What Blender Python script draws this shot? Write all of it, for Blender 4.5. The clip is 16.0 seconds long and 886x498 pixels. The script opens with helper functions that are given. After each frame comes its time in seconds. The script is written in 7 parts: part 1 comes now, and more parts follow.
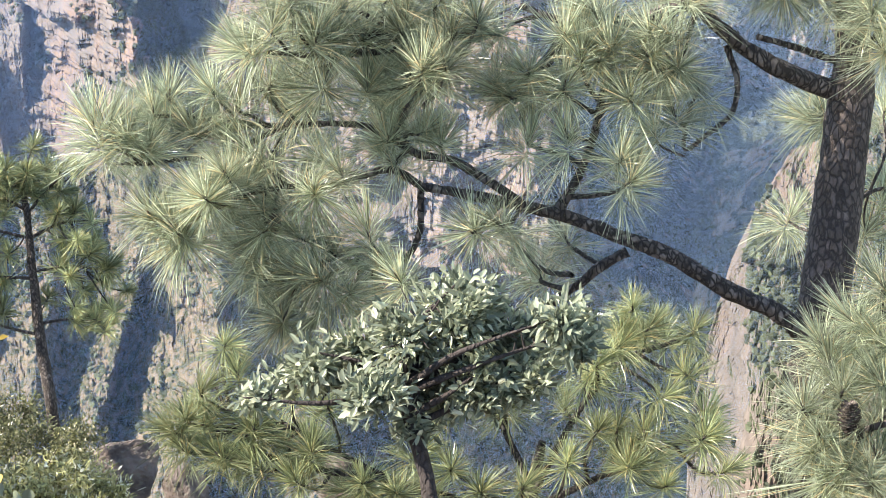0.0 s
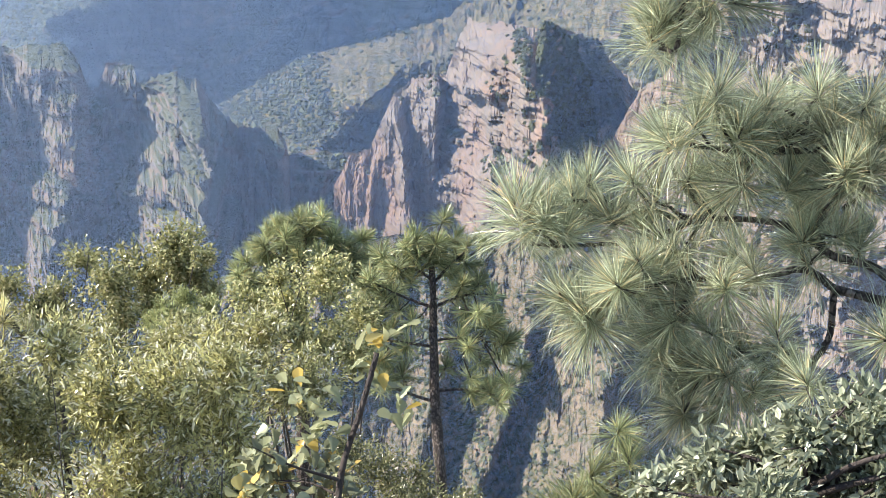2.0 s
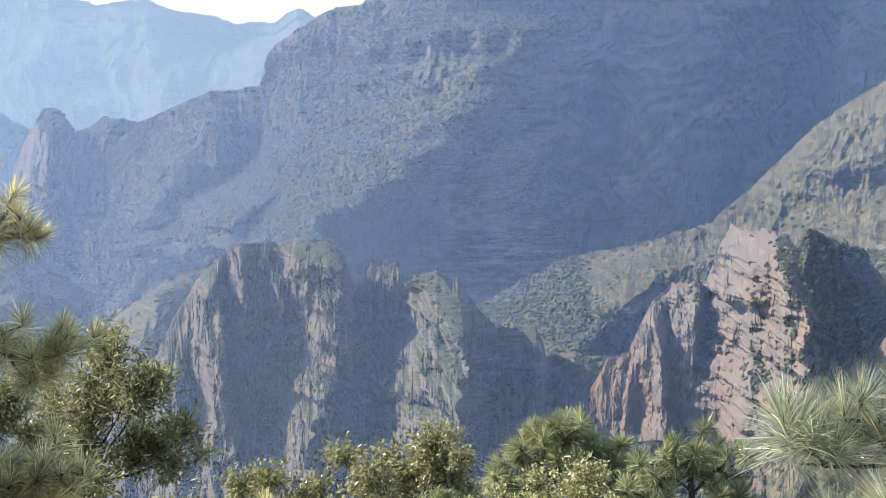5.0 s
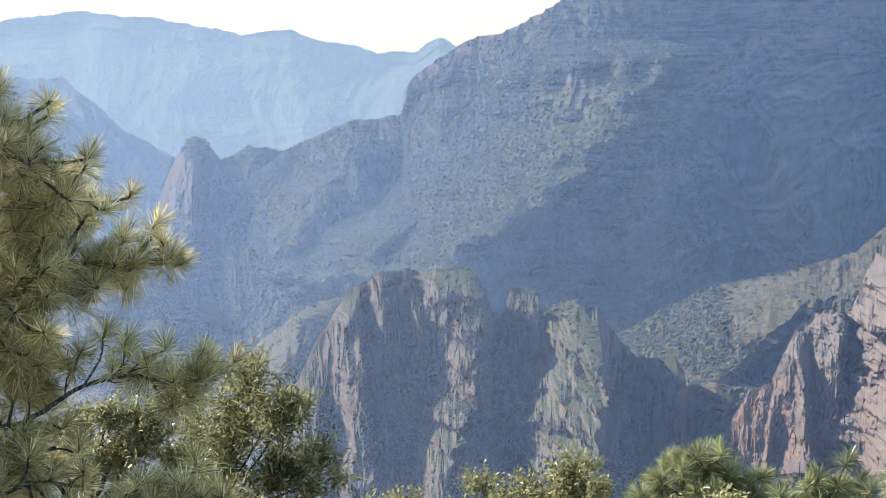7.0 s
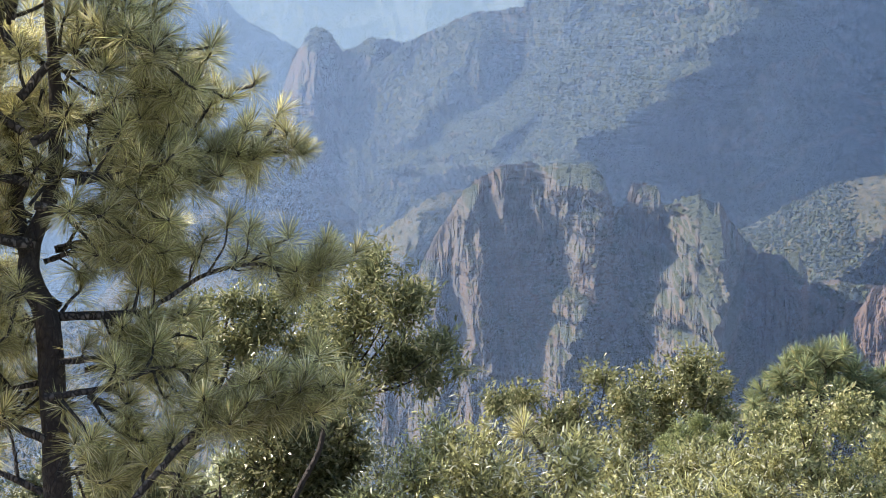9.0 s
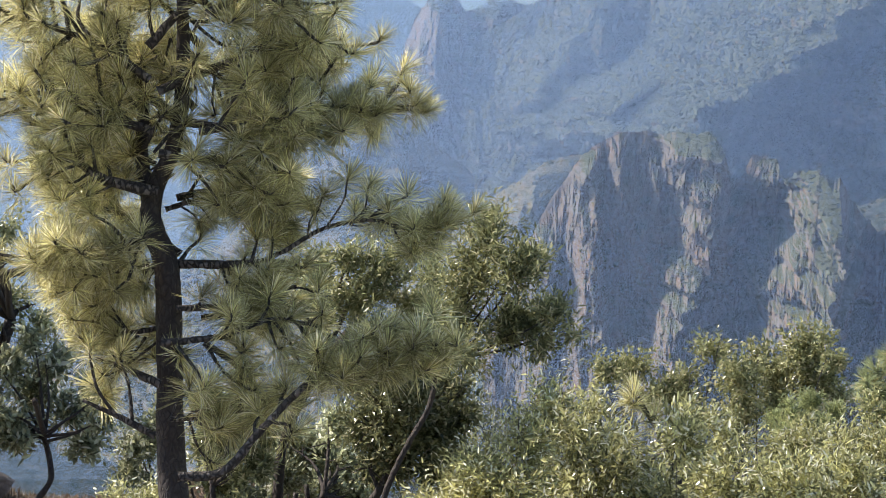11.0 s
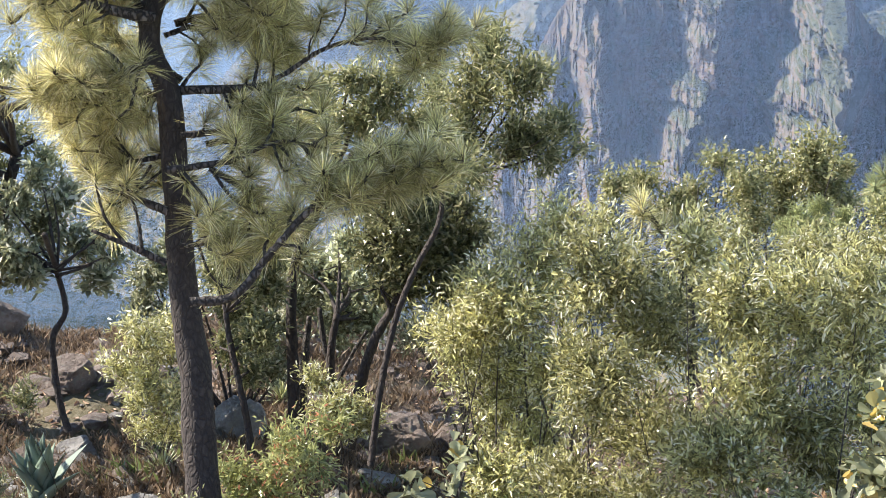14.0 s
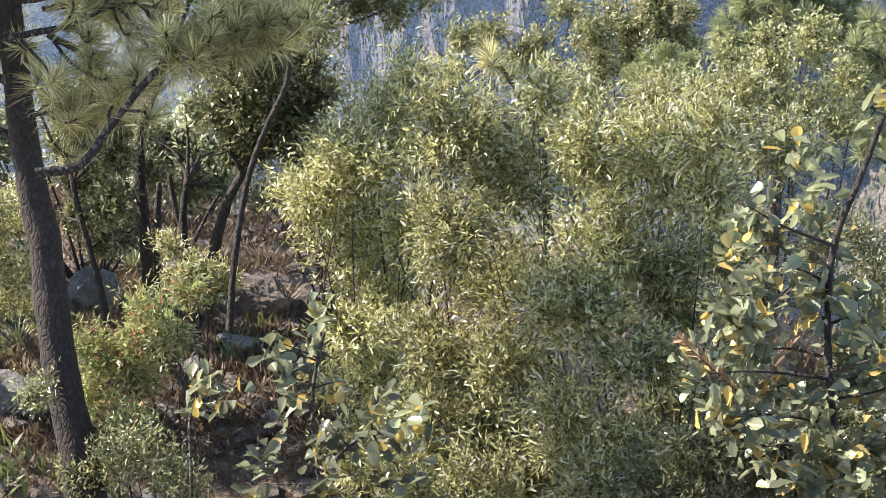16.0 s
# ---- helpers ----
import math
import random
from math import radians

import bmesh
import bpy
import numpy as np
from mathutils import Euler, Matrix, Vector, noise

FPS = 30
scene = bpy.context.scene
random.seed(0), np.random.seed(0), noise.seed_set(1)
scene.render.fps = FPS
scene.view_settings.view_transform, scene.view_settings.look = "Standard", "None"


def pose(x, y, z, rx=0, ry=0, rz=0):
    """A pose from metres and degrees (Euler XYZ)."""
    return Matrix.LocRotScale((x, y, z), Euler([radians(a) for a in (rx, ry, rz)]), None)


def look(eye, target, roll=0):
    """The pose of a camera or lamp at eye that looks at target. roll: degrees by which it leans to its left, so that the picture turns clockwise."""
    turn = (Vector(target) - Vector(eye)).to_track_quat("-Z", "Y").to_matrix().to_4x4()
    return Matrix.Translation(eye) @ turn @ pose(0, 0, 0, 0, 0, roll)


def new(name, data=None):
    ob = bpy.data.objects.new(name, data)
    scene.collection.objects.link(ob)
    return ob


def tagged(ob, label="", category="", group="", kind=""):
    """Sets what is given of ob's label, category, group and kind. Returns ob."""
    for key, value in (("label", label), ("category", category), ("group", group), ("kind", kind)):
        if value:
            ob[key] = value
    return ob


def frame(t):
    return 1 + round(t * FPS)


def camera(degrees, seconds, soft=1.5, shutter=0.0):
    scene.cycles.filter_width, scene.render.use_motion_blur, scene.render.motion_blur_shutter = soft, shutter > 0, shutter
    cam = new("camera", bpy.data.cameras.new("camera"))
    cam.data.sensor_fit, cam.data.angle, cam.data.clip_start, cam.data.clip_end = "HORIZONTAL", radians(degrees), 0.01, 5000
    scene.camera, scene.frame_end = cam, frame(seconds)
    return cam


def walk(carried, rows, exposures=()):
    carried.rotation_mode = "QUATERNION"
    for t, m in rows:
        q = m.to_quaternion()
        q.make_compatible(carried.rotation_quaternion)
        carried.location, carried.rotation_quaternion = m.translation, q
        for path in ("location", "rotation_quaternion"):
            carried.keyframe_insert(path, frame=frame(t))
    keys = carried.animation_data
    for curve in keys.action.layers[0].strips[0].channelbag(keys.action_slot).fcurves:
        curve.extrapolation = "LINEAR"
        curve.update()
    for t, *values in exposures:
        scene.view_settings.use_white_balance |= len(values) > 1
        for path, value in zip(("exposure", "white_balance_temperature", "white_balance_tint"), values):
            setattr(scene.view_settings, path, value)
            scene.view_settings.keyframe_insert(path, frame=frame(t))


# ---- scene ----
EYE = 8.0
cam = camera(27.7, 16.0, soft=0.8)
# seconds, place in metres, then the three turns in degrees
ROWS = [
    (0.0, 0.000, 0.000, 8.000, 72.70, 0.73, -0.23),
    (0.5, -0.018, -0.018, 8.010, 73.72, 0.40, 3.42),
    (1.0, -0.040, -0.026, 8.016, 73.96, 0.14, 6.42),
    (1.5, -0.055, -0.040, 8.026, 74.68, -0.09, 10.25),
    (2.0, -0.065, -0.068, 8.034, 75.48, -0.17, 13.05),
    (2.5, -0.074, -0.087, 8.046, 76.83, -0.35, 14.61),
    (3.0, -0.083, -0.102, 8.053, 77.72, -0.56, 16.09),
    (3.5, -0.091, -0.110, 8.062, 78.18, -0.48, 17.28),
    (4.0, -0.100, -0.080, 8.067, 79.61, -0.50, 18.60),
    (4.5, -0.107, -0.079, 8.073, 81.18, -0.63, 20.21),
    (4.7, -0.107, -0.086, 8.073, 81.50, -0.49, 20.73),
    (6.8, -0.090, -0.090, 8.072, 83.03, 0.04, 25.31),
    (7.0, -0.085, -0.100, 8.071, 82.78, 0.06, 25.87),
    (7.5, -0.084, -0.098, 8.071, 81.59, 0.21, 26.86),
    (8.0, -0.095, -0.088, 8.067, 80.18, 0.03, 27.37),
    (8.5, -0.125, -0.048, 8.058, 79.50, 0.08, 28.22),
    (9.0, -0.138, -0.035, 8.050, 79.37, -0.02, 29.77),
    (9.5, -0.133, -0.055, 8.053, 79.32, -0.02, 31.26),
    (9.7, -0.137, -0.052, 8.055, 79.46, -0.47, 31.81),
    (11.8, -0.161, -0.039, 8.029, 76.43, -1.23, 34.18),
    (12.0, -0.163, -0.036, 8.025, 75.96, -0.91, 34.30),
    (12.5, -0.163, -0.034, 8.020, 75.48, -0.03, 34.80),
    (13.0, -0.164, -0.028, 8.012, 74.37, 0.04, 34.67),
    (13.5, -0.164, -0.020, 8.001, 73.43, 0.24, 33.78),
    (14.0, -0.162, -0.019, 7.992, 72.53, 0.47, 33.48),
    (14.5, -0.164, -0.008, 7.979, 71.40, 0.81, 33.65),
    (15.0, -0.170, 0.024, 7.952, 70.29, 0.94, 32.44),
    (15.5, -0.178, 0.020, 7.962, 69.63, 0.67, 30.17),
    (16.0, -0.206, 0.042, 7.962, 67.92, 1.17, 28.23),
]
walk(cam, [(t, pose(x, y, z, a, b, c)) for t, x, y, z, a, b, c in ROWS],
     [(0.0, 1.62), (1.4, 1.6), (2.0, 1.38), (2.6, 1.17), (4.0, 1.05), (7.5, 1.0), (9.5, 0.95), (12.4, 0.92), (13.05, 0.88), (13.45, 1.44), (14.5, 1.41), (15.2, 1.38), (16.0, 1.42)])

# ---- light ----
SUN_BEARING, SUN_HEIGHT = 100.0, 38.0      # degrees left of north, degrees up
world = bpy.data.worlds.new("sky")
scene.world = world
world.use_nodes = True
wn = world.node_tree.nodes
sky = wn.new("ShaderNodeTexSky")
sky.sky_type, sky.sun_disc = "NISHITA", False
sky.sun_elevation, sky.sun_rotation = radians(SUN_HEIGHT), radians(-SUN_BEARING)
sky.altitude, sky.air_density, sky.dust_density = 2200, 1.2, 1.0
world.node_tree.links.new(sky.outputs[0], wn["Background"].inputs[0])
wn["Background"].inputs[1].default_value = 0.12
sun_data = bpy.data.lights.new("sun", "SUN")
sun_data.energy, sun_data.angle, sun_data.color = 4.8, radians(0.5), (1.0, 0.915, 0.79)
sun = new("sun", sun_data)
SUN_DIR = Vector((-math.sin(radians(SUN_BEARING)) * math.cos(radians(SUN_HEIGHT)), math.cos(radians(SUN_BEARING)) * math.cos(radians(SUN_HEIGHT)), math.sin(radians(SUN_HEIGHT))))
sun.matrix_world = look(SUN_DIR * 60, (0, 0, 0))


# ---- materials ----
def shader(name):
    """A new node material: itself, a maker of nodes, a linker and its Principled node."""
    m = bpy.data.materials.new(name)
    m.use_nodes = True
    nt = m.node_tree

    def node(kind, **values):
        n = nt.nodes.new("ShaderNode" + kind)
        for key, value in values.items():
            n.inputs[key.replace("_", " ")].default_value = value
        return n
    return m, node, nt.links.new, nt.nodes["Principled BSDF"]


def ramp(node, link, source, stops):
    r = node("ValToRGB")
    el = r.color_ramp.elements
    while len(el) < len(stops):
        el.new(0.5)
    for e, (at_, colour) in zip(el, stops):
        e.position, e.color = at_, (*colour, 1)
    link(source, r.inputs[0])
    return r.outputs[0]


def mixed(node, link, fac, a, b):
    m = node("MixRGB")
    for k, v in ((0, fac), (1, a), (2, b)):
        if isinstance(v, (int, float)):
            m.inputs[k].default_value = v
        elif isinstance(v, tuple):
            m.inputs[k].default_value = (*v, 1)
        else:
            link(v, m.inputs[k])
    return m.outputs[0]


def coords(node, link, scale=(1, 1, 1)):
    tc, mp = node("TexCoord"), node("Mapping")
    mp.inputs["Scale"].default_value = scale
    link(tc.outputs["Object"], mp.inputs[0])
    return mp.outputs[0]


def tex(node, link, vec, scale, detail=5.0, rough=0.55):
    n = node("TexNoise", Scale=scale, Detail=detail, Roughness=rough)
    link(vec, n.inputs["Vector"])
    return n.outputs["Fac"]


def bumped(node, link, bsdf, height, strength, distance):
    b = node("Bump", Strength=strength, Distance=distance)
    link(height, b.inputs["Height"])
    link(b.outputs[0], bsdf.inputs["Normal"])


def rock_wall(name, pale, grey, stain, green, unit, cover=0.45):
    """Weathered cliff: pale and grey rock in upright streaks, stains, and scrub where it lies flat enough. unit: metres of the largest blotch."""
    m, node, link, bsdf = shader(name)
    flat, up = coords(node, link), coords(node, link, (1, 1, 0.5))
    big = tex(node, link, flat, 1.0 / unit, 4)
    streak = tex(node, link, up, 7.0 / unit, 6, 0.65)
    fine = tex(node, link, up, 28.0 / unit, 5, 0.7)
    c = ramp(node, link, streak, [(0.36, grey), (0.5, tuple(0.5 * (a + b) for a, b in zip(pale, grey))), (0.62, pale)])
    c = mixed(node, link, ramp(node, link, fine, [(0.38, (0.28,) * 3), (0.62, (0.0,) * 3)]), c, stain)
    warm = ramp(node, link, big, [(0.46, (0, 0, 0)), (0.66, (0.5, 0.5, 0.5))])
    c = mixed(node, link, warm, c, (pale[0] * 1.05, pale[1] * 0.78, pale[2] * 0.64))
    geo, sep = node("NewGeometry"), node("SeparateXYZ")
    link(geo.outputs["Normal"], sep.inputs[0])
    add = node("Math")
    add.operation = "MULTIPLY_ADD"
    link(tex(node, link, flat, 16.0 / unit, 6, 0.7), add.inputs[0])
    add.inputs[1].default_value = 0.9
    link(sep.outputs["Z"], add.inputs[2])
    veg = ramp(node, link, add.outputs[0], [(cover + 0.42, (0, 0, 0)), (cover + 0.62, (1, 1, 1))])
    leaf = ramp(node, link, tex(node, link, flat, 40.0 / unit, 4, 0.7), [(0.35, tuple(0.5 * g for g in green)), (0.62, tuple(1.6 * g for g in green))])
    link(mixed(node, link, veg, c, leaf), bsdf.inputs["Base Color"])
    bsdf.inputs["Roughness"].default_value, bsdf.inputs["Specular IOR Level"].default_value = 0.95, 0.1
    bumped(node, link, bsdf, fine, 0.5, unit * 0.015)
    return m


def scrub_slope(name, grass, green, soil, unit):
    """Dry mountain grass with scrub and bare soil."""
    m, node, link, bsdf = shader(name)
    v = coords(node, link)
    c = ramp(node, link, tex(node, link, v, 2.0 / unit, 6, 0.65), [(0.35, soil), (0.5, grass), (0.66, tuple(g * 1.25 for g in grass))])
    spots = ramp(node, link, tex(node, link, v, 14.0 / unit, 6, 0.75), [(0.47, (0, 0, 0)), (0.56, (1, 1, 1))])
    leaf = ramp(node, link, tex(node, link, v, 50.0 / unit, 3), [(0.35, tuple(0.6 * g for g in green)), (0.65, tuple(1.5 * g for g in green))])
    link(mixed(node, link, spots, c, leaf), bsdf.inputs["Base Color"])
    bsdf.inputs["Roughness"].default_value, bsdf.inputs["Specular IOR Level"].default_value = 0.95, 0.1
    bumped(node, link, bsdf, tex(node, link, v, 22.0 / unit, 5, 0.7), 0.9, unit * 0.04)
    return m


def foliage(name, dark, light, gloss=0.45, through_=0.35, odd=None, odd_share=0.1):
    """Leaf or needle: colour varies from leaf to leaf, with painted glints, glossy, and lets light through."""
    m, node, link, bsdf = shader(name)
    geo, info = node("NewGeometry"), node("ObjectInfo")
    # the last, brightest stop paints glints into the leaf colour
    c = ramp(node, link, geo.outputs["Random Per Island"], [(0.0, tuple(0.75 * v for v in dark)), (0.42, tuple(0.55 * a + 0.45 * b for a, b in zip(dark, light))), (0.8, light), (1.0, tuple(min(1, 1.35 * v) for v in light))])
    # a share of leaves in another colour; the whitish ones are painted highlights
    if odd:
        c = mixed(node, link, ramp(node, link, geo.outputs["Random Per Island"], [(odd_share * 0.9, (1, 1, 1)), (odd_share, (0, 0, 0))]), c, odd)
    hs = node("HueSaturation")
    vary = node("MapRange", To_Min=0.75, To_Max=1.25)
    link(info.outputs["Random"], vary.inputs[0])
    link(vary.outputs[0], hs.inputs["Value"])
    link(c, hs.inputs["Color"])
    link(hs.outputs[0], bsdf.inputs["Base Color"])
    bsdf.inputs["Roughness"].default_value = gloss
    tr, mix = node("BsdfTranslucent"), node("MixShader")
    link(hs.outputs[0], tr.inputs[0])
    mix.inputs[0].default_value = through_
    link(bsdf.outputs[0], mix.inputs[1])
    link(tr.outputs[0], mix.inputs[2])
    out = m.node_tree.nodes["Material Output"]
    link(mix.outputs[0], out.inputs[0])
    return m


def bark(name, dark, light, scale, cracks=1.0):
    """Scaly bark: small plates, paler on their faces, with black cracks between."""
    m, node, link, bsdf = shader(name)
    v = coords(node, link, (1, 1, 0.5))
    n = tex(node, link, v, scale, 6, 0.7)
    warp = node("MixRGB")
    warp.inputs[0].default_value = 0.06
    link(v, warp.inputs[1])
    nz = node("TexNoise", Scale=scale * 0.6, Detail=3.0)
    link(v, nz.inputs["Vector"])
    link(nz.outputs["Color"], warp.inputs[2])
    w = node("TexVoronoi", Scale=scale * 1.3)
    w.feature = "DISTANCE_TO_EDGE"
    link(warp.outputs[0], w.inputs["Vector"])
    cell = node("TexVoronoi", Scale=scale * 1.3)
    link(warp.outputs[0], cell.inputs["Vector"])
    c = ramp(node, link, n, [(0.35, dark), (0.66, light)])
    c = mixed(node, link, ramp(node, link, cell.outputs["Color"], [(0.3, (0.75 * cracks,) * 3), (0.8, (0.0,) * 3)]), c, tuple(0.55 * d for d in dark))
    crack = ramp(node, link, w.outputs["Distance"], [(0.04, (1 - cracks,) * 3), (0.2, (1, 1, 1))])
    link(mixed(node, link, crack, tuple(0.3 * d for d in dark), c), bsdf.inputs["Base Color"])
    bsdf.inputs["Roughness"].default_value = 0.9
    bumped(node, link, bsdf, crack, 0.9, 0.012)
    return m


def stone(name, pale, dark, scale):
    """Weathered rock, blotched and pitted, with lichen."""
    m, node, link, bsdf = shader(name)
    v = coords(node, link)
    c = ramp(node, link, tex(node, link, v, scale, 7, 0.65), [(0.34, dark), (0.5, tuple(0.5 * (a + b) for a, b in zip(pale, dark))), (0.64, pale)])
    lichen = ramp(node, link, tex(node, link, v, scale * 4, 4), [(0.56, (0, 0, 0)), (0.66, (0.6, 0.6, 0.6))])
    link(mixed(node, link, lichen, c, (0.22, 0.22, 0.18)), bsdf.inputs["Base Color"])
    bsdf.inputs["Roughness"].default_value = 0.92
    bumped(node, link, bsdf, tex(node, link, v, scale * 4, 9, 0.75), 1.0, 0.08)
    return m


def haze_glow(m, colour, strength):
    """Far ranges all but lost in air: a plain backdrop, haze painted as emission."""
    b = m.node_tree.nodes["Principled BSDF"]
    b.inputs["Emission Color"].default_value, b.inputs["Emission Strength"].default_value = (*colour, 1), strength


M_TOWER = rock_wall("tower_rock", (0.172, 0.143, 0.124), (0.122, 0.107, 0.095), (0.078, 0.073, 0.066), (0.058, 0.064, 0.038), 60, 0.57)
M_CLIFF = rock_wall("cliff_rock", (0.222, 0.178, 0.152), (0.15, 0.134, 0.12), (0.115, 0.105, 0.095), (0.062, 0.07, 0.04), 70, 0.6)
M_MOUNTAIN = rock_wall("mountain_rock", (0.21, 0.18, 0.152), (0.15, 0.138, 0.126), (0.11, 0.103, 0.095), (0.066, 0.07, 0.04), 200, 0.1)
M_SLOPE = scrub_slope("dry_slope", (0.185, 0.158, 0.098), (0.058, 0.066, 0.036), (0.2, 0.155, 0.11), 90)
M_RAVINE = scrub_slope("ravine_slope", (0.19, 0.155, 0.115), (0.06, 0.068, 0.04), (0.27, 0.21, 0.165), 60)
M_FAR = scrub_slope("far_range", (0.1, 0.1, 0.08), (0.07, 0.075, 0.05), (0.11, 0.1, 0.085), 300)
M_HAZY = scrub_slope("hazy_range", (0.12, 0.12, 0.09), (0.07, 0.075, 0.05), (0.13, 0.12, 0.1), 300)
# blue glow added to both ranges in place of scattered air light
haze_glow(M_FAR, (0.56, 0.76, 0.9), 0.27)
haze_glow(M_HAZY, (0.42, 0.63, 0.9), 0.14)
M_WOODED = rock_wall("wooded_wall", (0.3, 0.25, 0.21), (0.19, 0.178, 0.165), (0.13, 0.12, 0.11), (0.062, 0.07, 0.042), 70, 0.2)
M_WOOD_FAR = foliage("distant_tree_leaves", (0.035, 0.042, 0.026), (0.08, 0.092, 0.05), 0.9, 0.1)
M_NEEDLE = foliage("long_pine_needles", (0.115, 0.135, 0.082), (0.58, 0.62, 0.45), 0.24, 0.6, (0.7, 0.57, 0.34), 0.1)
# golden tone and whitish share paint backlight and glints on the needles
M_NEEDLE_BACK = foliage("backlit_pine_needles", (0.085, 0.08, 0.036), (0.82, 0.75, 0.38), 0.16, 0.6, (0.95, 0.88, 0.66), 0.11)
M_NEEDLE_MID = foliage("green_pine_needles", (0.1, 0.125, 0.065), (0.5, 0.54, 0.3), 0.26, 0.48, (0.55, 0.46, 0.22), 0.08)
# whitish share: sun glints painted as leaf colour
M_LEAF_SHRUB = foliage("narrow_shrub_leaves", (0.062, 0.062, 0.026), (0.62, 0.595, 0.29), 0.16, 0.43, (0.95, 0.92, 0.74), 0.13)
M_LEAF_YELLOW = foliage("yellow_green_oak_leaves", (0.12, 0.13, 0.05), (0.44, 0.43, 0.21), 0.26, 0.36, (0.66, 0.6, 0.34), 0.14)
M_LEAF_PALE = foliage("pale_feathery_leaves", (0.13, 0.15, 0.065), (0.38, 0.4, 0.19), 0.35, 0.35)
M_LEAF_RED = foliage("red_tipped_leaves", (0.16, 0.18, 0.07), (0.44, 0.45, 0.2), 0.28, 0.4, (0.55, 0.25, 0.15), 0.08)
# pale share again paints glints
M_LEAF_GREY = foliage("grey_green_oak_leaves", (0.09, 0.1, 0.06), (0.34, 0.35, 0.22), 0.2, 0.38, (0.82, 0.8, 0.62), 0.13)
M_LEAF_DARK = foliage("dark_oak_leaves", (0.09, 0.1, 0.05), (0.3, 0.3, 0.15), 0.24, 0.4, (0.56, 0.52, 0.32), 0.12)
M_LEAF_OAK = foliage("broad_oak_leaves", (0.085, 0.095, 0.06), (0.26, 0.27, 0.165), 0.3, 0.36, (0.5, 0.36, 0.12), 0.12)
M_LEAF_BLUE = foliage("blue_green_oak_leaves", (0.09, 0.104, 0.072), (0.33, 0.36, 0.26), 0.24, 0.44, (0.66, 0.66, 0.5), 0.1)
# oak leaf colour lightened so crowns look sunlit, with whitish painted glints
M_LEAF_LIT = foliage("sunlit_oak_leaves", (0.11, 0.12, 0.07), (0.42, 0.43, 0.27), 0.18, 0.46, (0.88, 0.86, 0.7), 0.13)
M_LEAF_YOUNG = foliage("young_oak_leaves", (0.2, 0.22, 0.11), (0.42, 0.43, 0.25), 0.28, 0.42, (0.55, 0.4, 0.1), 0.3)
M_BARK = bark("scaly_pine_bark", (0.085, 0.065, 0.056), (0.28, 0.235, 0.21), 26)
# bark colour darkened to hold the shade on backlit trunks
M_TRUNK = bark("shade_darkened_bark", (0.036, 0.027, 0.025), (0.075, 0.058, 0.052), 26, 0.45)
M_TRUNK_NEAR = bark("brown_pine_bark", (0.075, 0.056, 0.048), (0.2, 0.155, 0.135), 26, 0.8)
M_STEM = bark("pale_shrub_stems", (0.12, 0.1, 0.085), (0.3, 0.265, 0.22), 40)
M_TWIG = bark("grey_twig_bark", (0.075, 0.06, 0.052), (0.22, 0.19, 0.165), 40)
M_STONE = stone("pale_boulder", (0.4, 0.38, 0.36), (0.14, 0.13, 0.125), 4.5)
M_STONE_BROWN = stone("brown_boulder", (0.3, 0.235, 0.2), (0.1, 0.078, 0.068), 4.0)


# ---- arithmetic of shapes ----
RNG = np.random.default_rng(7)


def at(az, el, d):
    """The place seen from the first eye at a bearing (degrees left of north), a height angle and a distance."""
    a, e = radians(az), radians(el)
    return Vector((-math.sin(a) * math.cos(e) * d, math.cos(a) * math.cos(e) * d, EYE + math.sin(e) * d))


def grain(x, y, seed=0):
    """Smooth value noise in the plane, -1 to 1, on arrays."""
    xi, yi = np.floor(x).astype(np.int64), np.floor(y).astype(np.int64)
    fx, fy = x - xi, y - yi
    fx, fy = fx * fx * (3 - 2 * fx), fy * fy * (3 - 2 * fy)

    def h(a, b):
        n = (a * 374761393 + b * 668265263 + seed * 974711) & 0x7FFFFFFF
        n = ((n ^ (n >> 13)) * 1274126177) & 0x7FFFFFFF
        return ((n ^ (n >> 16)) & 0xFFFF) / 32767.5 - 1
    a = h(xi, yi) * (1 - fx) + h(xi + 1, yi) * fx
    b = h(xi, yi + 1) * (1 - fx) + h(xi + 1, yi + 1) * fx
    return a * (1 - fy) + b * fy


def fractal(x, y, octaves=5, seed=0, keep=0.5, sharp=False):
    total, amp = 0, 1
    for k in range(octaves):
        n = grain(x * 2 ** k + 17.3 * k, y * 2 ** k - 9.1 * k, seed + k)
        total, amp = total + amp * (1 - 2 * np.abs(n) if sharp else n), amp * keep
    return total


def crags(x, y, seed=0):
    """Tilted flat facets with cracks between them, about -1 to 1, on arrays: one facet for each unit of x and y."""
    xi, yi = np.floor(x).astype(np.int64), np.floor(y).astype(np.int64)

    def h(a, b, k):
        n = (a * 374761393 + b * 668265263 + (seed * 7 + k) * 974711) & 0x7FFFFFFF
        n = ((n ^ (n >> 13)) * 1274126177) & 0x7FFFFFFF
        return ((n ^ (n >> 16)) & 0xFFFF) / 65535.0
    first, second, face = np.full(x.shape, 9.0), np.full(x.shape, 9.0), np.zeros(x.shape)
    for i in (-1, 0, 1):
        for j in (-1, 0, 1):
            a, b = xi + i, yi + j
            dx, dy = x - a - h(a, b, 1), y - b - h(a, b, 2)
            q = dx * dx + dy * dy
            f = 0.9 * (h(a, b, 3) - 0.5) + dx * 1.5 * (h(a, b, 4) - 0.5) + dy * 1.1 * (h(a, b, 5) - 0.35)
            second = np.where(q < first, first, np.minimum(second, q))
            face = np.where(q < first, f, face)
            first = np.minimum(first, q)
    return face - 0.35 * np.clip(1 - 5 * (np.sqrt(second) - np.sqrt(first)), 0, 1)


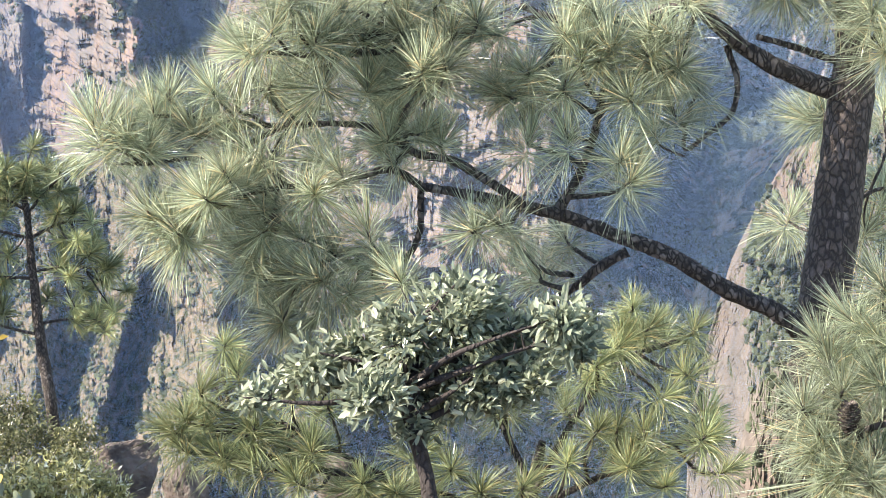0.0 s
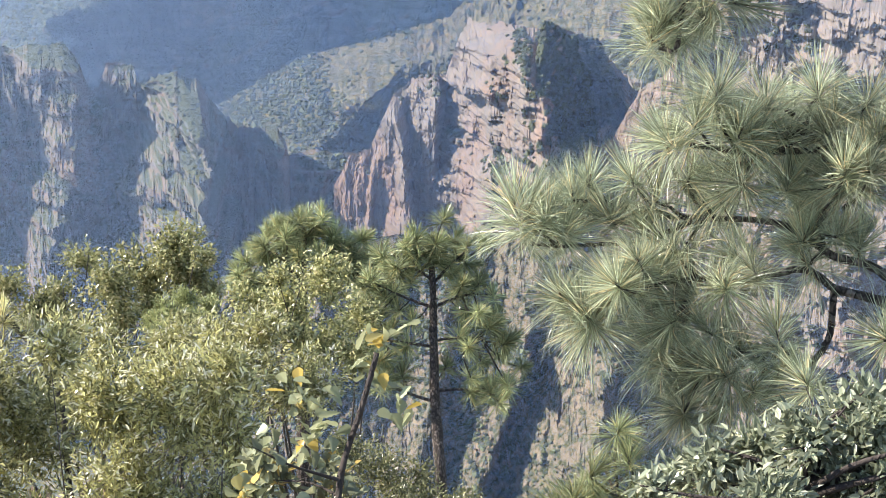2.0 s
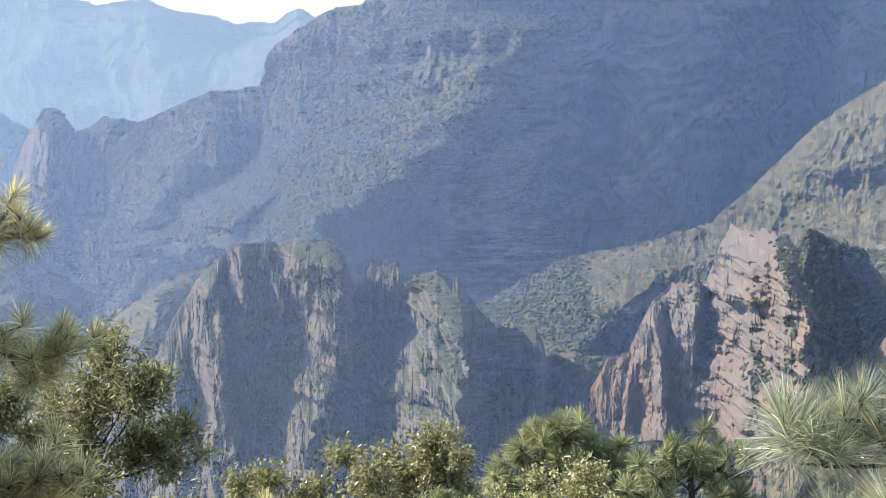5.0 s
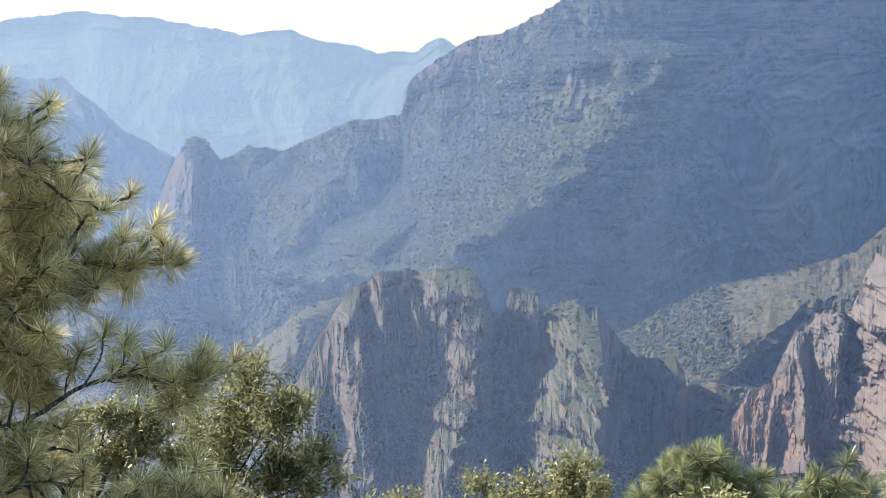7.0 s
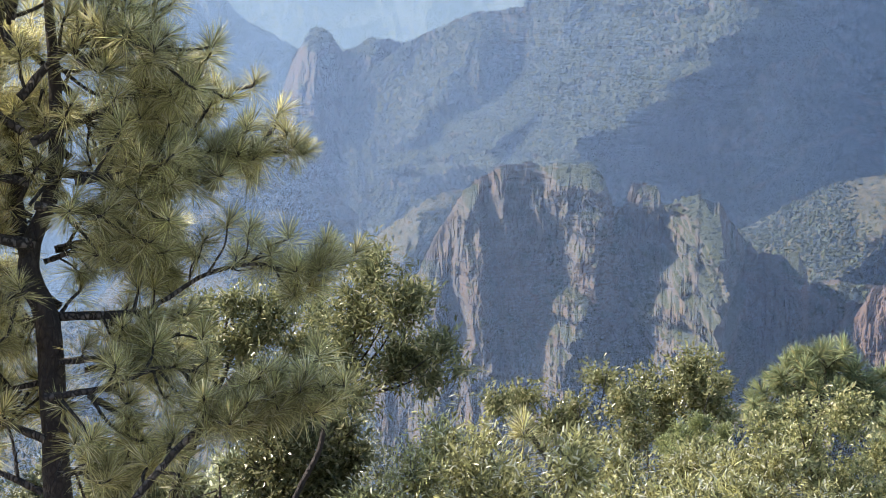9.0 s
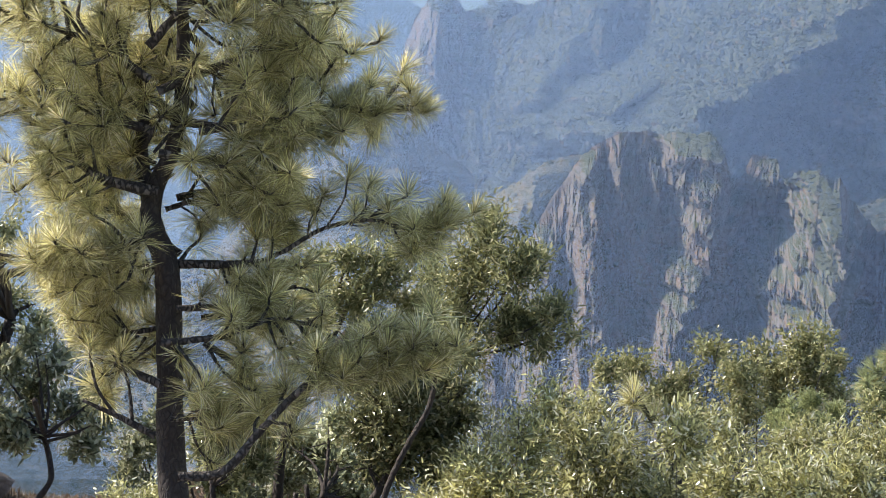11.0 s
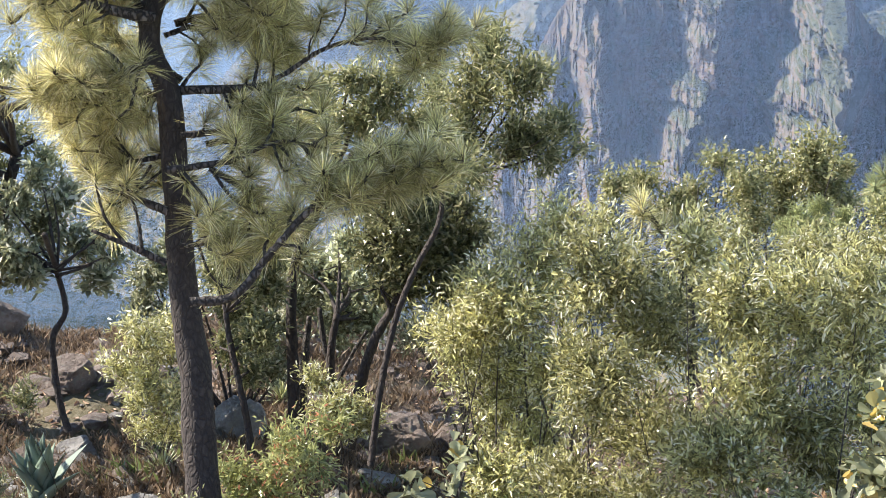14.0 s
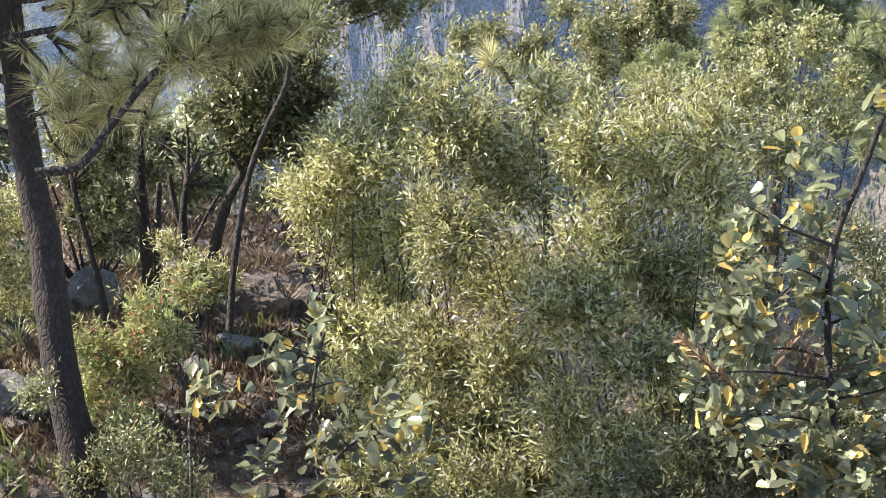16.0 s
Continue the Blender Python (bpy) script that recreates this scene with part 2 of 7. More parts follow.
def mesh(name, verts, faces, smooth=False, material=None):
    me = bpy.data.meshes.new(name)
    me.from_pydata(np.asarray(verts).tolist(), [], faces if isinstance(faces, list) else faces.tolist())
    if smooth:
        me.polygons.foreach_set("use_smooth", [True] * len(me.polygons))
    if material:
        me.materials.append(material)
    return me


def part(name, me, parent, label=""):
    """One mesh object under a thing or a part."""
    ob = new(name, me)
    ob.parent = parent
    return tagged(ob, label)


def holder(name, place, label, category, group=""):
    ob = new(name)
    ob.location = place
    return tagged(ob, label, category, group)


def grid_faces(rows, cols):
    i = np.arange((rows - 1) * cols).reshape(rows - 1, cols)[:, :-1]
    return np.stack([i, i + 1, i + cols + 1, i + cols], -1).reshape(-1, 4)


def tube(points, radii, sides=8, rough=0.0, seed=0):
    """A bent, tapering limb through the points: vertices and faces."""
    pts = [Vector(p) for p in points]
    fine, rad = [], []
    for k in range(len(pts) - 1):
        p0, p1, p2, p3 = pts[max(k - 1, 0)], pts[k], pts[k + 1], pts[min(k + 2, len(pts) - 1)]
        span = (p2 - p1).length
        m1 = (p2 - p0) * (span / max(span + (p1 - p0).length, 1e-6))
        m2 = (p3 - p1) * (span / max(span + (p3 - p2).length, 1e-6))
        steps = max(2, min(14 if sides < 12 else 70, int((p2 - p1).length / max((1.6 if sides < 12 else 0.3) * radii[k], 0.02))))
        for s in range(steps):
            u = s / steps
            fine.append(p1 * (1 + u * u * (2 * u - 3)) + p2 * (u * u * (3 - 2 * u)) + m1 * (u * (1 - u) ** 2) + m2 * (u * u * (u - 1)))
            rad.append(radii[k] * (1 - u) + radii[k + 1] * u)
    fine.append(pts[-1])
    rad.append(radii[-1])
    verts, faces, rnd = [], [], random.Random(seed)
    for k, (p, r) in enumerate(zip(fine, rad)):
        d = (fine[min(k + 1, len(fine) - 1)] - fine[max(k - 1, 0)]).normalized()
        a = d.cross(Vector((0.31, 0.95, 0.1))).normalized()
        b = d.cross(a)
        for s in range(sides):
            q = 2 * math.pi * s / sides
            way = a * math.cos(q) + b * math.sin(q)
            if sides < 12:
                bulge = rnd.uniform(-1, 1)
            else:
                spot = p + way * r
                bulge = 0.7 * noise.noise(Vector((spot.x * 9, spot.y * 9, spot.z * 3.5))) + 0.5 * noise.noise(Vector((spot.x * 28, spot.y * 28, spot.z * 11)))
            verts.append(p + way * r * (1 + rough * bulge))
    for k in range(len(fine) - 1):
        for s in range(sides):
            t = (s + 1) % sides
            faces.append((k * sides + s, k * sides + t, (k + 1) * sides + t, (k + 1) * sides + s))
    faces.append(tuple(range((len(fine) - 1) * sides, len(fine) * sides)))
    return verts, faces


def limb(name, points, radii, parent, material, sides=8, rough=0.12, label="", seed=0):
    o = parent.matrix_world.translation if parent.parent else parent.location
    v, f = tube([Vector(p) - o for p in points], radii, sides, rough, seed)
    return part(name, mesh(name, v, f, True, material), parent, label)


# ---- the canyon ----
def clump_bank(fineness):
    """A few uneven crowns, for woods far off."""
    bank = []
    bm = bmesh.new()
    bmesh.ops.create_icosphere(bm, subdivisions=fineness, radius=1)
    base = np.array([v.co[:] for v in bm.verts])
    faces = np.array([[v.index for v in f.verts] for f in bm.faces])
    bm.free()
    for k in range(7):
        lump = grain(base[:, 0] * 1.7 + 5 * k, base[:, 2] * 1.7 + base[:, 1] * 1.3, k)[:, None]
        s = 1 + (0.42 if fineness == 1 else 0.24) * RNG.uniform(-1, 1, (len(base), 1)) + (0 if fineness == 1 else 0.45 * lump)
        bank.append(base * s * np.array([1, 1, RNG.uniform(0.8, 1.35)]))
    return bank, faces


CLUMPS, CLUMP_FACES = clump_bank(1)
CROWNS, CROWN_FACES = clump_bank(2)


def far_woods(name, label, places, sizes, fine):
    """One mesh of many small crowns."""
    verts, faces, n = [], [], 0
    bank, bank_faces = (CROWNS, CROWN_FACES) if fine else (CLUMPS, CLUMP_FACES)
    for k, (p, s) in enumerate(zip(places, sizes)):
        a = RNG.uniform(0, 6.28)
        c, sn = math.cos(a), math.sin(a)
        b = bank[k % len(bank)] * s
        verts.append(np.stack([b[:, 0] * c - b[:, 1] * sn, b[:, 0] * sn + b[:, 1] * c, b[:, 2]], 1) + p)
        faces.append(bank_faces + n)
        n += len(b)
    ob = new(name, mesh(name, np.concatenate(verts), np.concatenate(faces), False, M_WOOD_FAR))
    return tagged(ob, label, "trees", kind="stuff")


def massif(name, label, crest, base_el, cliff, steep, talus, ribs, material, spurs=(), seed=1, step=0.035, rows=220, jag=0.06, woods=0, size=3.0, wood_label="", where=0.5, wood_az=(-90, 90), even_=0.25, passes=1, blocks=None, terrace=0.35, smooth=False, fine=False):
    """A mountain: a crest given by bearing, height angle and distance, from which a cliff (so many metres high, steep metres back per metre up)
    and then a talus come down towards the valley. ribs: depth, width and height of the buttresses. spurs: (line of bearing and height angle, how far
    it stands out, its width to the left and to the right in degrees; two widths: at its top and at its foot). blocks: depth, width and height of
    the broken facets of the rock. terrace: depth of the ledges."""
    caz, cel, cd = (np.array(c, float)[::-1] for c in zip(*crest))
    az = np.arange(caz[0], caz[-1], step)
    d = np.interp(az, caz, cd)
    along = np.radians(az) * d
    el = np.interp(az, caz, cel) + jag * (fractal(az / 0.7, az * 0 + seed, 6, seed, 0.62) + 0.45 * fractal(az / 0.22, az * 0 + seed, 4, seed + 2, 0.7, True) - 0.3)
    top = EYE + d * np.tan(np.radians(el))
    base = EYE + d * math.tan(radians(base_el))
    v = np.concatenate([-np.linspace(0.5, 0.02, 8), np.linspace(0, 1, rows) ** 1.15])[:, None]
    z = np.where(v >= 0, top + (base - top) * v, top + v * 0.9 * (top - base).mean())
    even = EYE + d * np.tan(np.radians(np.interp(az, caz, cel)))
    h = np.maximum(even - z, 0)
    front = (v >= 0)
    ch = (np.interp(az, *cliff) if isinstance(cliff, tuple) else cliff) * (1 + 0.35 * grain(az / 1.3, az * 0, seed + 40))
    run = steep * np.minimum(h, ch) + talus * np.maximum(h - ch, 0)
    A = np.broadcast_to(az, z.shape)
    out = np.zeros_like(z)
    for _ in range(passes):
        elv = np.degrees(np.arctan2(z - EYE, d - (run + out if passes > 1 else 0)))
        before, out = out, np.zeros_like(z)
        for line, push, wl, wr in spurs:
            la, le = (np.array(q, float) for q in zip(*sorted(line, key=lambda q: q[1])))
            u = A - np.interp(elv, le, la) + 0.12 * (max(wl) if isinstance(wl, tuple) else wl) * fractal(elv * 1.7, A * 0.6, 4, seed + 70, 0.6)
            wl_ = np.interp(elv, [le[0], le[-1]], [wl[1], wl[0]]) if isinstance(wl, tuple) else wl
            t = np.clip(1 - np.where(u > 0, u / wl_, -u / wr), 0, 1)
            fade = np.clip((le[-1] - elv) / max(0.06 * (le[-1] - le[0]), 0.6) + 0.08, 0, 1) * np.clip((elv - le[0]) / 0.8 + 1, 0, 1)
            out = np.maximum(out, push * (t ** 0.85) * fade)
        out = 0.5 * (before + out) if passes > 1 else out
    depth, wide, tall = ribs
    S = np.broadcast_to(along, z.shape)
    bend = S + 0.15 * wide * grain(S / wide, z / tall * 3, seed + 9)
    soft = np.clip(h / (0.25 * tall), 0.12, 1)
    rib = depth * (fractal(bend / wide, z / tall, 6, seed, 0.58, True) - 0.3) * soft
    hard = 0.15 + 0.85 * np.clip((1.15 * ch - h) / (0.25 * ch + 1), 0, 1)
    rib *= 0.35 + 0.65 * hard
    soft = soft * hard
    rib += 0.55 * depth * fractal(S / wide * 1.3, z / wide * 0.8, 6, seed + 5, 0.62) * soft
    rib += (1 - hard) * depth * 0.3 * fractal(S / (wide * 0.9), h / (wide * 0.5), 4, seed + 15, 0.6)
    step_z = z / (0.33 * tall) + 0.6 * grain(S / wide, z / tall, seed + 33)
    rib += terrace * depth * (np.abs((step_z % 1) - 0.5) * 2) ** 2 * soft
    if blocks:
        bd, bw, bt = blocks
        sx, sz = S + 0.5 * bw * fractal(S / bw, z / bt, 3, seed + 51), z + 0.4 * bt * fractal(S / bw + 40, z / bt, 3, seed + 52)
        for k, (gain, part_) in enumerate(((1.0, 1.0), (0.6, 0.42), (0.2, 0.2))):
            rib += bd * gain * crags(sx / (bw * part_) + 0.25 * sz / (bt * part_), sz / (bt * part_), seed + 60 + k) * np.clip(h / (0.4 * bt), 0.25, 1)
    r = np.where(front, d - run - out - rib, d - v * 2.2 * (top - base).mean())
    a = np.radians(A)
    P = np.stack([-np.sin(a) * r, np.cos(a) * r, np.broadcast_to(z, a.shape)], -1)
    me = mesh(name, P.reshape(-1, 3), grid_faces(*a.shape), smooth, material)
    ob = tagged(new(name, me), label, "mountain", kind="structure")
    if woods:
        du, dv = P[8:-1, 1:] - P[8:-1, :-1], P[9:, :-1] - P[8:-1, :-1]
        n = np.cross(du, dv)
        n /= np.linalg.norm(n, axis=-1, keepdims=True) + 1e-9
        for axis in (0, 1):
            n = sum(np.roll(n, k, axis) for k in range(-3, 4))
        n /= np.linalg.norm(n, axis=-1, keepdims=True) + 1e-9
        want = np.clip((np.abs(n[..., 2]) - where) * 3, 0, 1) * np.clip(even_ + 2.2 * fractal(S[8:-1, :-1] / (wide * 1.5), z[8:-1, :-1] / wide, 3, seed + 21), 0.02, 1)
        want = want * ((A[8:-1, :-1] > wood_az[0]) & (A[8:-1, :-1] < wood_az[1]))
        want = want * np.linalg.norm(np.cross(du, dv), axis=-1)
        pick = RNG.choice(want.size, woods, p=(want / want.sum()).ravel())
        far_woods("woods", wood_label or "dark green scrub oaks scattered over " + label, (P[8:-1, :-1] + du * RNG.uniform(0, 1, n.shape[:2])[..., None] + dv * RNG.uniform(0, 1, n.shape[:2])[..., None]).reshape(-1, 3)[pick], size * RNG.uniform(0.45, 1.25, woods) ** 1.3, fine)
    return ob


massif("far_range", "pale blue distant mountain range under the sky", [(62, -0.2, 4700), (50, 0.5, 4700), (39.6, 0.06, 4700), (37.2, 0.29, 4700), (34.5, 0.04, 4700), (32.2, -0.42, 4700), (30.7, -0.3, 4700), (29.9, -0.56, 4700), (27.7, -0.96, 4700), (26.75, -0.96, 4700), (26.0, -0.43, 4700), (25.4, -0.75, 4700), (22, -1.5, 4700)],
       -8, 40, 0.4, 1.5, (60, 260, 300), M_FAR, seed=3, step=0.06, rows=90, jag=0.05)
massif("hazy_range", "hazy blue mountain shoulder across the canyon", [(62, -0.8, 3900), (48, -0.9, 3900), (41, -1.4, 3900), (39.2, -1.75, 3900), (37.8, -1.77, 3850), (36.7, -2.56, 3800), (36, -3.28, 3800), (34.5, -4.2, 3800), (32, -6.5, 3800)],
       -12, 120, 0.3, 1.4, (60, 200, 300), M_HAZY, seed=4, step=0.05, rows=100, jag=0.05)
massif("rock_tower_ridge", "distant rock tower on a hazy ridge", [(37, -9, 3000), (35.6, -7, 3000), (35, -5.86, 3000), (34.55, -4.45, 3000), (33.9, -3.6, 3000), (33.4, -3.66, 3000), (32.95, -4.29, 3000), (32.05, -3.85, 3000), (31, -3.98, 3000), (29.5, -4.0, 3000), (28, -5, 3000)],
       -12, 160, 0.25, 1.1, (60, 90, 260), M_TOWER, [([(33.6, -3.6), (34.6, -9)], 90, 0.6, 0.8), ([(31.9, -3.9), (32.4, -9)], 60, 0.9, 0.5)], seed=5, rows=180, jag=0.06, blocks=(10.0, 24.0, 60.0), terrace=0.1, woods=1500, size=4, where=0.45)
massif("great_mountain", "great blue canyon wall with forested spurs and cliff bands", [(33, -5.5, 2900), (30.6, -3.9, 2850), (28.8, -3.1, 2800), (27.2, -2.95, 2750), (27.0, -2.0, 2740), (26.7, -1.62, 2730), (25, -0.6, 2650), (23.8, -0.25, 2600), (22.7, 0.25, 2550), (20, 2.0, 2500), (15, 3.5, 2800), (8, 4, 3300), (4, 4, 3400)],
       -13, ((0, 18, 21, 23.5, 25.5, 33), (190, 210, 190, 120, 45, 40)), 0.22, 1.25, (50, 170, 420), M_MOUNTAIN,
       [([(18.4, -0.6), (19.1, -1.9), (20.6, -3.4), (21.8, -4.8), (23.0, -5.7), (24.7, -6.7), (26.6, -8.1)], 430, 5.0, 1.2), ([(26.2, -5.9), (27.3, -6.7), (28.1, -7.4)], 330, 2.2, 0.9),
        ([(19.2, -3.9), (20.3, -5.7), (20.6, -6.6)], 170, 0.9, 1.6), ([(28.5, -3.5), (30.5, -7)], 90, 1.5, 1.5)], seed=6, rows=330, jag=0.05, woods=46000, size=2.7, where=-0.15, wood_az=(17.5, 34.0), even_=1.6, passes=9, terrace=0.0, smooth=True, blocks=(24.0, 70.0, 100.0))
massif("grassy_ridge", "sunlit grassy ridge dotted with trees", [(6, -1.5, 1900), (8, -2.8, 1900), (9.5, -3.83, 1880), (11.6, -5.98, 1850), (12.8, -7.07, 1820), (15.1, -7.83, 1800), (17.3, -8.3, 1780), (18.9, -9.12, 1760), (20.2, -9.84, 1750), (23, -11.5, 1750)][::-1],
       -14, 90, 1.7, 2.0, (34, 110, 120), M_SLOPE, [([(14, -8.2), (19.3, -11.5)], 70, 2.5, 0.8)], seed=7, rows=160, jag=0.07, woods=14000, size=2.1, where=0.35, even_=-0.05)
massif("grassy_spur", "sunlit grassy spur below the towers", [(35.5, -14, 1900), (33.5, -11.6, 1900), (32.4, -10.6, 1900), (31.3, -9.62, 1900), (30.2, -8.9, 1900), (29.1, -8.72, 1900), (26, -8.9, 1900)],
       -16, 60, 1.3, 1.5, (22, 120, 120), M_SLOPE, [([(30.0, -9), (32.5, -13)], 60, 2, 1)], seed=8, rows=120, woods=1500, size=3.2)
massif("pale_spur", "pale hazy slope falling into the canyon", [(51, -15.5, 2150), (46, -14.5, 2200), (40.75, -11.84, 2200), (38.55, -9.78, 2200), (36.7, -8.4, 2200), (34.9, -7.7, 2250), (32.5, -9.5, 2300)],
       -17, 60, 1.3, 1.5, (40, 150, 150), M_SLOPE, seed=9, rows=120, woods=1500, size=4)
massif("twin_towers", "fluted grey-pink rock towers with scrub on the ledges", [(32, -15, 1420), (31, -12, 1400), (30.6, -11.25, 1390), (30.24, -10.56, 1380), (29.5, -9.35, 1360), (29.3, -8.92, 1350), (28.6, -8.32, 1335), (27.9, -7.89, 1330), (27, -7.85, 1325), (26.56, -8.09, 1325), (26.1, -7.83, 1315), (25.04, -7.81, 1310), (24.6, -8.2, 1315), (24.3, -9.1, 1330), (24.0, -9.28, 1335),
        (23.7, -8.5, 1330), (22.9, -8.43, 1330), (22.73, -9.02, 1320), (22.2, -8.84, 1305), (21.64, -8.78, 1295), (21.56, -8.5, 1295), (21.5, -8.78, 1295), (20.92, -8.85, 1300), (20.56, -9.48, 1310), (20.1, -10.02, 1320), (19.65, -10.65, 1330), (18.9, -10.59, 1300), (18.37, -10.46, 1300), (18.1, -11.1, 1310), (18, -11.6, 1320)],
       -19.5, 420, 0.2, 0.5, (11, 30, 75), M_TOWER,
       [([(28.95, -8.6), (28.5, -9.6), (28.45, -10.7), (28.35, -12.5), (28.2, -15.5)], 48, (0.7, 1.5), 0.3), ([(24.8, -7.8), (24.3, -8.6), (24.15, -10.5), (24.1, -11.8)], 62, 2.1, 0.3),
        ([(25.3, -11.3), (25.5, -13.0), (25.65, -15.5), (25.8, -18)], 78, (0.9, 2.1), 0.35), ([(20.9, -8.7), (20.9, -11.8), (20.95, -14), (21, -18)], 215, (1.9, 4.6), 0.9),
        ([(18.3, -10.4), (18.1, -11.1), (18.15, -14)], 50, 0.9, 0.3), ([(30.2, -11), (30.0, -13), (30.0, -17)], 45, 0.9, 0.5), ([(22.7, -8.5), (22.9, -9.6)], 20, 0.7, 0.25), ([(27.0, -13.4), (27.3, -18)], 40, 0.9, 0.4)],
       seed=11, step=0.026, rows=340, jag=0.07, woods=4800, size=1.25, where=0.34, even_=0.7, blocks=(6.0, 9.0, 32.0), terrace=0.15)
massif("saddle", "shaded wooded saddle between the cliffs", [(19.5, -11.4, 1360), (18, -11.5, 1350), (17.1, -11.3, 1330), (15.6, -11.5, 1320), (14, -11.6, 1320), (11, -12, 1320)],
       -19, 60, 0.3, 0.9, (14, 60, 80), M_TOWER, seed=12, rows=120, woods=1200, size=2.6)
massif("pink_cliff", "sheer pink and grey cliff with a wooded flank", [(16.6, -12.5, 1180), (16.06, -11.52, 1170), (15.4, -11.34, 1165), (15.07, -10.52, 1160), (14.63, -9.61, 1160), (14.36, -9.43, 1160), (14, -9.06, 1160), (13.28, -8.87, 1160), (12.92, -8.86, 1165), (12.5, -7.6, 1165), (12.24, -7.25, 1160), (11.35, -7.28, 1140), (10.45, -7.25, 1120), (8.83, -7.61, 1130), (8.1, -7.76, 1150), (7.72, -8.4, 1180), (6.8, -9.5, 1200)],
       -17, 105, 0.12, 0.9, (6, 20, 90), M_CLIFF,
       [([(14.75, -9.7), (14.3, -11), (14.1, -13.5)], 24, 0.8, 0.35), ([(13.1, -8.9), (13.25, -10.5), (13.3, -12.6)], 26, 1.0, 0.25), ([(10.1, -7.2), (9.75, -9.3), (9.7, -10.6), (10.2, -12.8)], 165, (2.9, 3.4), 0.5)],
       seed=14, step=0.026, rows=300, jag=0.06, woods=1900, size=1.5, where=0.5, even_=0.5, fine=True, blocks=(3.6, 7.0, 20.0), terrace=0.15)
massif("wooded_flank", "dark wooded flank of the pink cliff", [(9.95, -8.4, 1004), (9.8, -7.25, 1006), (9.44, -7.4, 1022), (8.83, -7.75, 1048), (8.1, -7.95, 1070), (7.5, -8.9, 1090), (6.7, -10.5, 1110)],
       -13.5, 30, 0.35, 0.75, (9, 26, 60), M_WOODED, seed=19, step=0.03, rows=150, jag=0.09, woods=4600, size=1.9, where=0.05, even_=0.9, fine=True, blocks=(4.0, 9.0, 20.0))
massif("pale_cliff", "pale sunlit cliff with scrub at its foot", [(8.4, -11.6, 985), (7.5, -10.8, 975), (6.63, -9.2, 960), (5.74, -8.5, 950), (5.58, -7.0, 945), (5.18, -5.9, 945), (4, -4.85, 940), (2.2, -4.3, 940), (-1, -4.4, 930), (-2.8, -5.2, 920), (-3.6, -8, 920), (-4.3, -12, 925), (-4.8, -15, 930)],
       -18, ((-5, 2, 5, 8), (120, 85, 60, 12)), 0.14, 0.8, (8, 24, 80), M_CLIFF, [([(-3.2, -5.5), (-3.4, -9), (-4.2, -15)], 150, 8.0, 0.6), ([(2.5, -4.5), (2.2, -9)], 55, 2.0, 0.5), ([(5.0, -7), (5.2, -10)], 30, 1.2, 0.6)],
       seed=23, step=0.035, rows=220, jag=0.07, woods=3000, size=1.8, where=0.4, even_=0.6, blocks=(5.0, 9.0, 26.0), terrace=0.15)
massif("shaded_wall", "blue shaded canyon wall with rock outcrops", [(9, -8.5, 1300), (7, -7.2, 1280), (4, -6.2, 1280), (0, -5.5, 1350), (-5, -5.8, 1450), (-9, -6.5, 1500), (-16, -6, 1500)],
       -20, 140, 0.3, 0.8, (26, 55, 130), M_WOODED, [([(6, -7), (6.5, -12)], 60, 2.0, 0.6), ([(0.5, -6), (1.5, -14)], 120, 2.5, 1.2), ([(-9.5, -12), (-7.8, -17)], 110, 1.5, 2.5)], seed=15, step=0.055, rows=180, woods=9000, size=3.6, where=0.12, even_=0.6)
massif("lower_ravines", "tan ravine slopes with rock fins and scrub", [(24, -16.5, 900), (18, -14.6, 900), (14.2, -14.0, 930), (11.2, -14.0, 930), (8, -14.6, 900), (5, -15.5, 900), (0, -16.5, 950), (-6, -18.5, 1000)],
       -29, 45, 0.9, 1.05, (9, 26, 26), M_RAVINE,
       [([(7.2, -15.5), (7.8, -18.5), (9, -20.5), (11, -23)], 55, 2.2, 0.6), ([(9.8, -14.5), (10.5, -17), (12.3, -21)], 32, 1.2, 0.4), ([(12.6, -15), (14, -20)], 32, 1.4, 0.5), ([(3.5, -16), (4.5, -23)], 70, 2, 0.6), ([(-1, -17.5), (0.5, -24)], 70, 2, 0.6)],
       seed=16, step=0.045, rows=190, woods=11000, size=1.5, where=0.25, even_=0.6, blocks=(5.0, 13.0, 17.0), terrace=0.1)
massif("tan_hillside", "sunlit tan rocky hillside with scrub", [(-8.3, -23, 420), (-8.9, -20, 420), (-9.5, -17.7, 420), (-10.2, -16.1, 420), (-11.3, -14.1, 415), (-14.2, -12.8, 400), (-18, -11, 380), (-24, -9, 360)],
       -31, 14, 0.5, 1.1, (5, 14, 30), M_TOWER, [([(-10, -16), (-10.6, -24)], 22, 1.0, 2)], seed=17, step=0.04, rows=190, woods=9000, size=0.9, where=0.15, even_=0.8, blocks=(2.6, 4.5, 8.0), terrace=0.15)


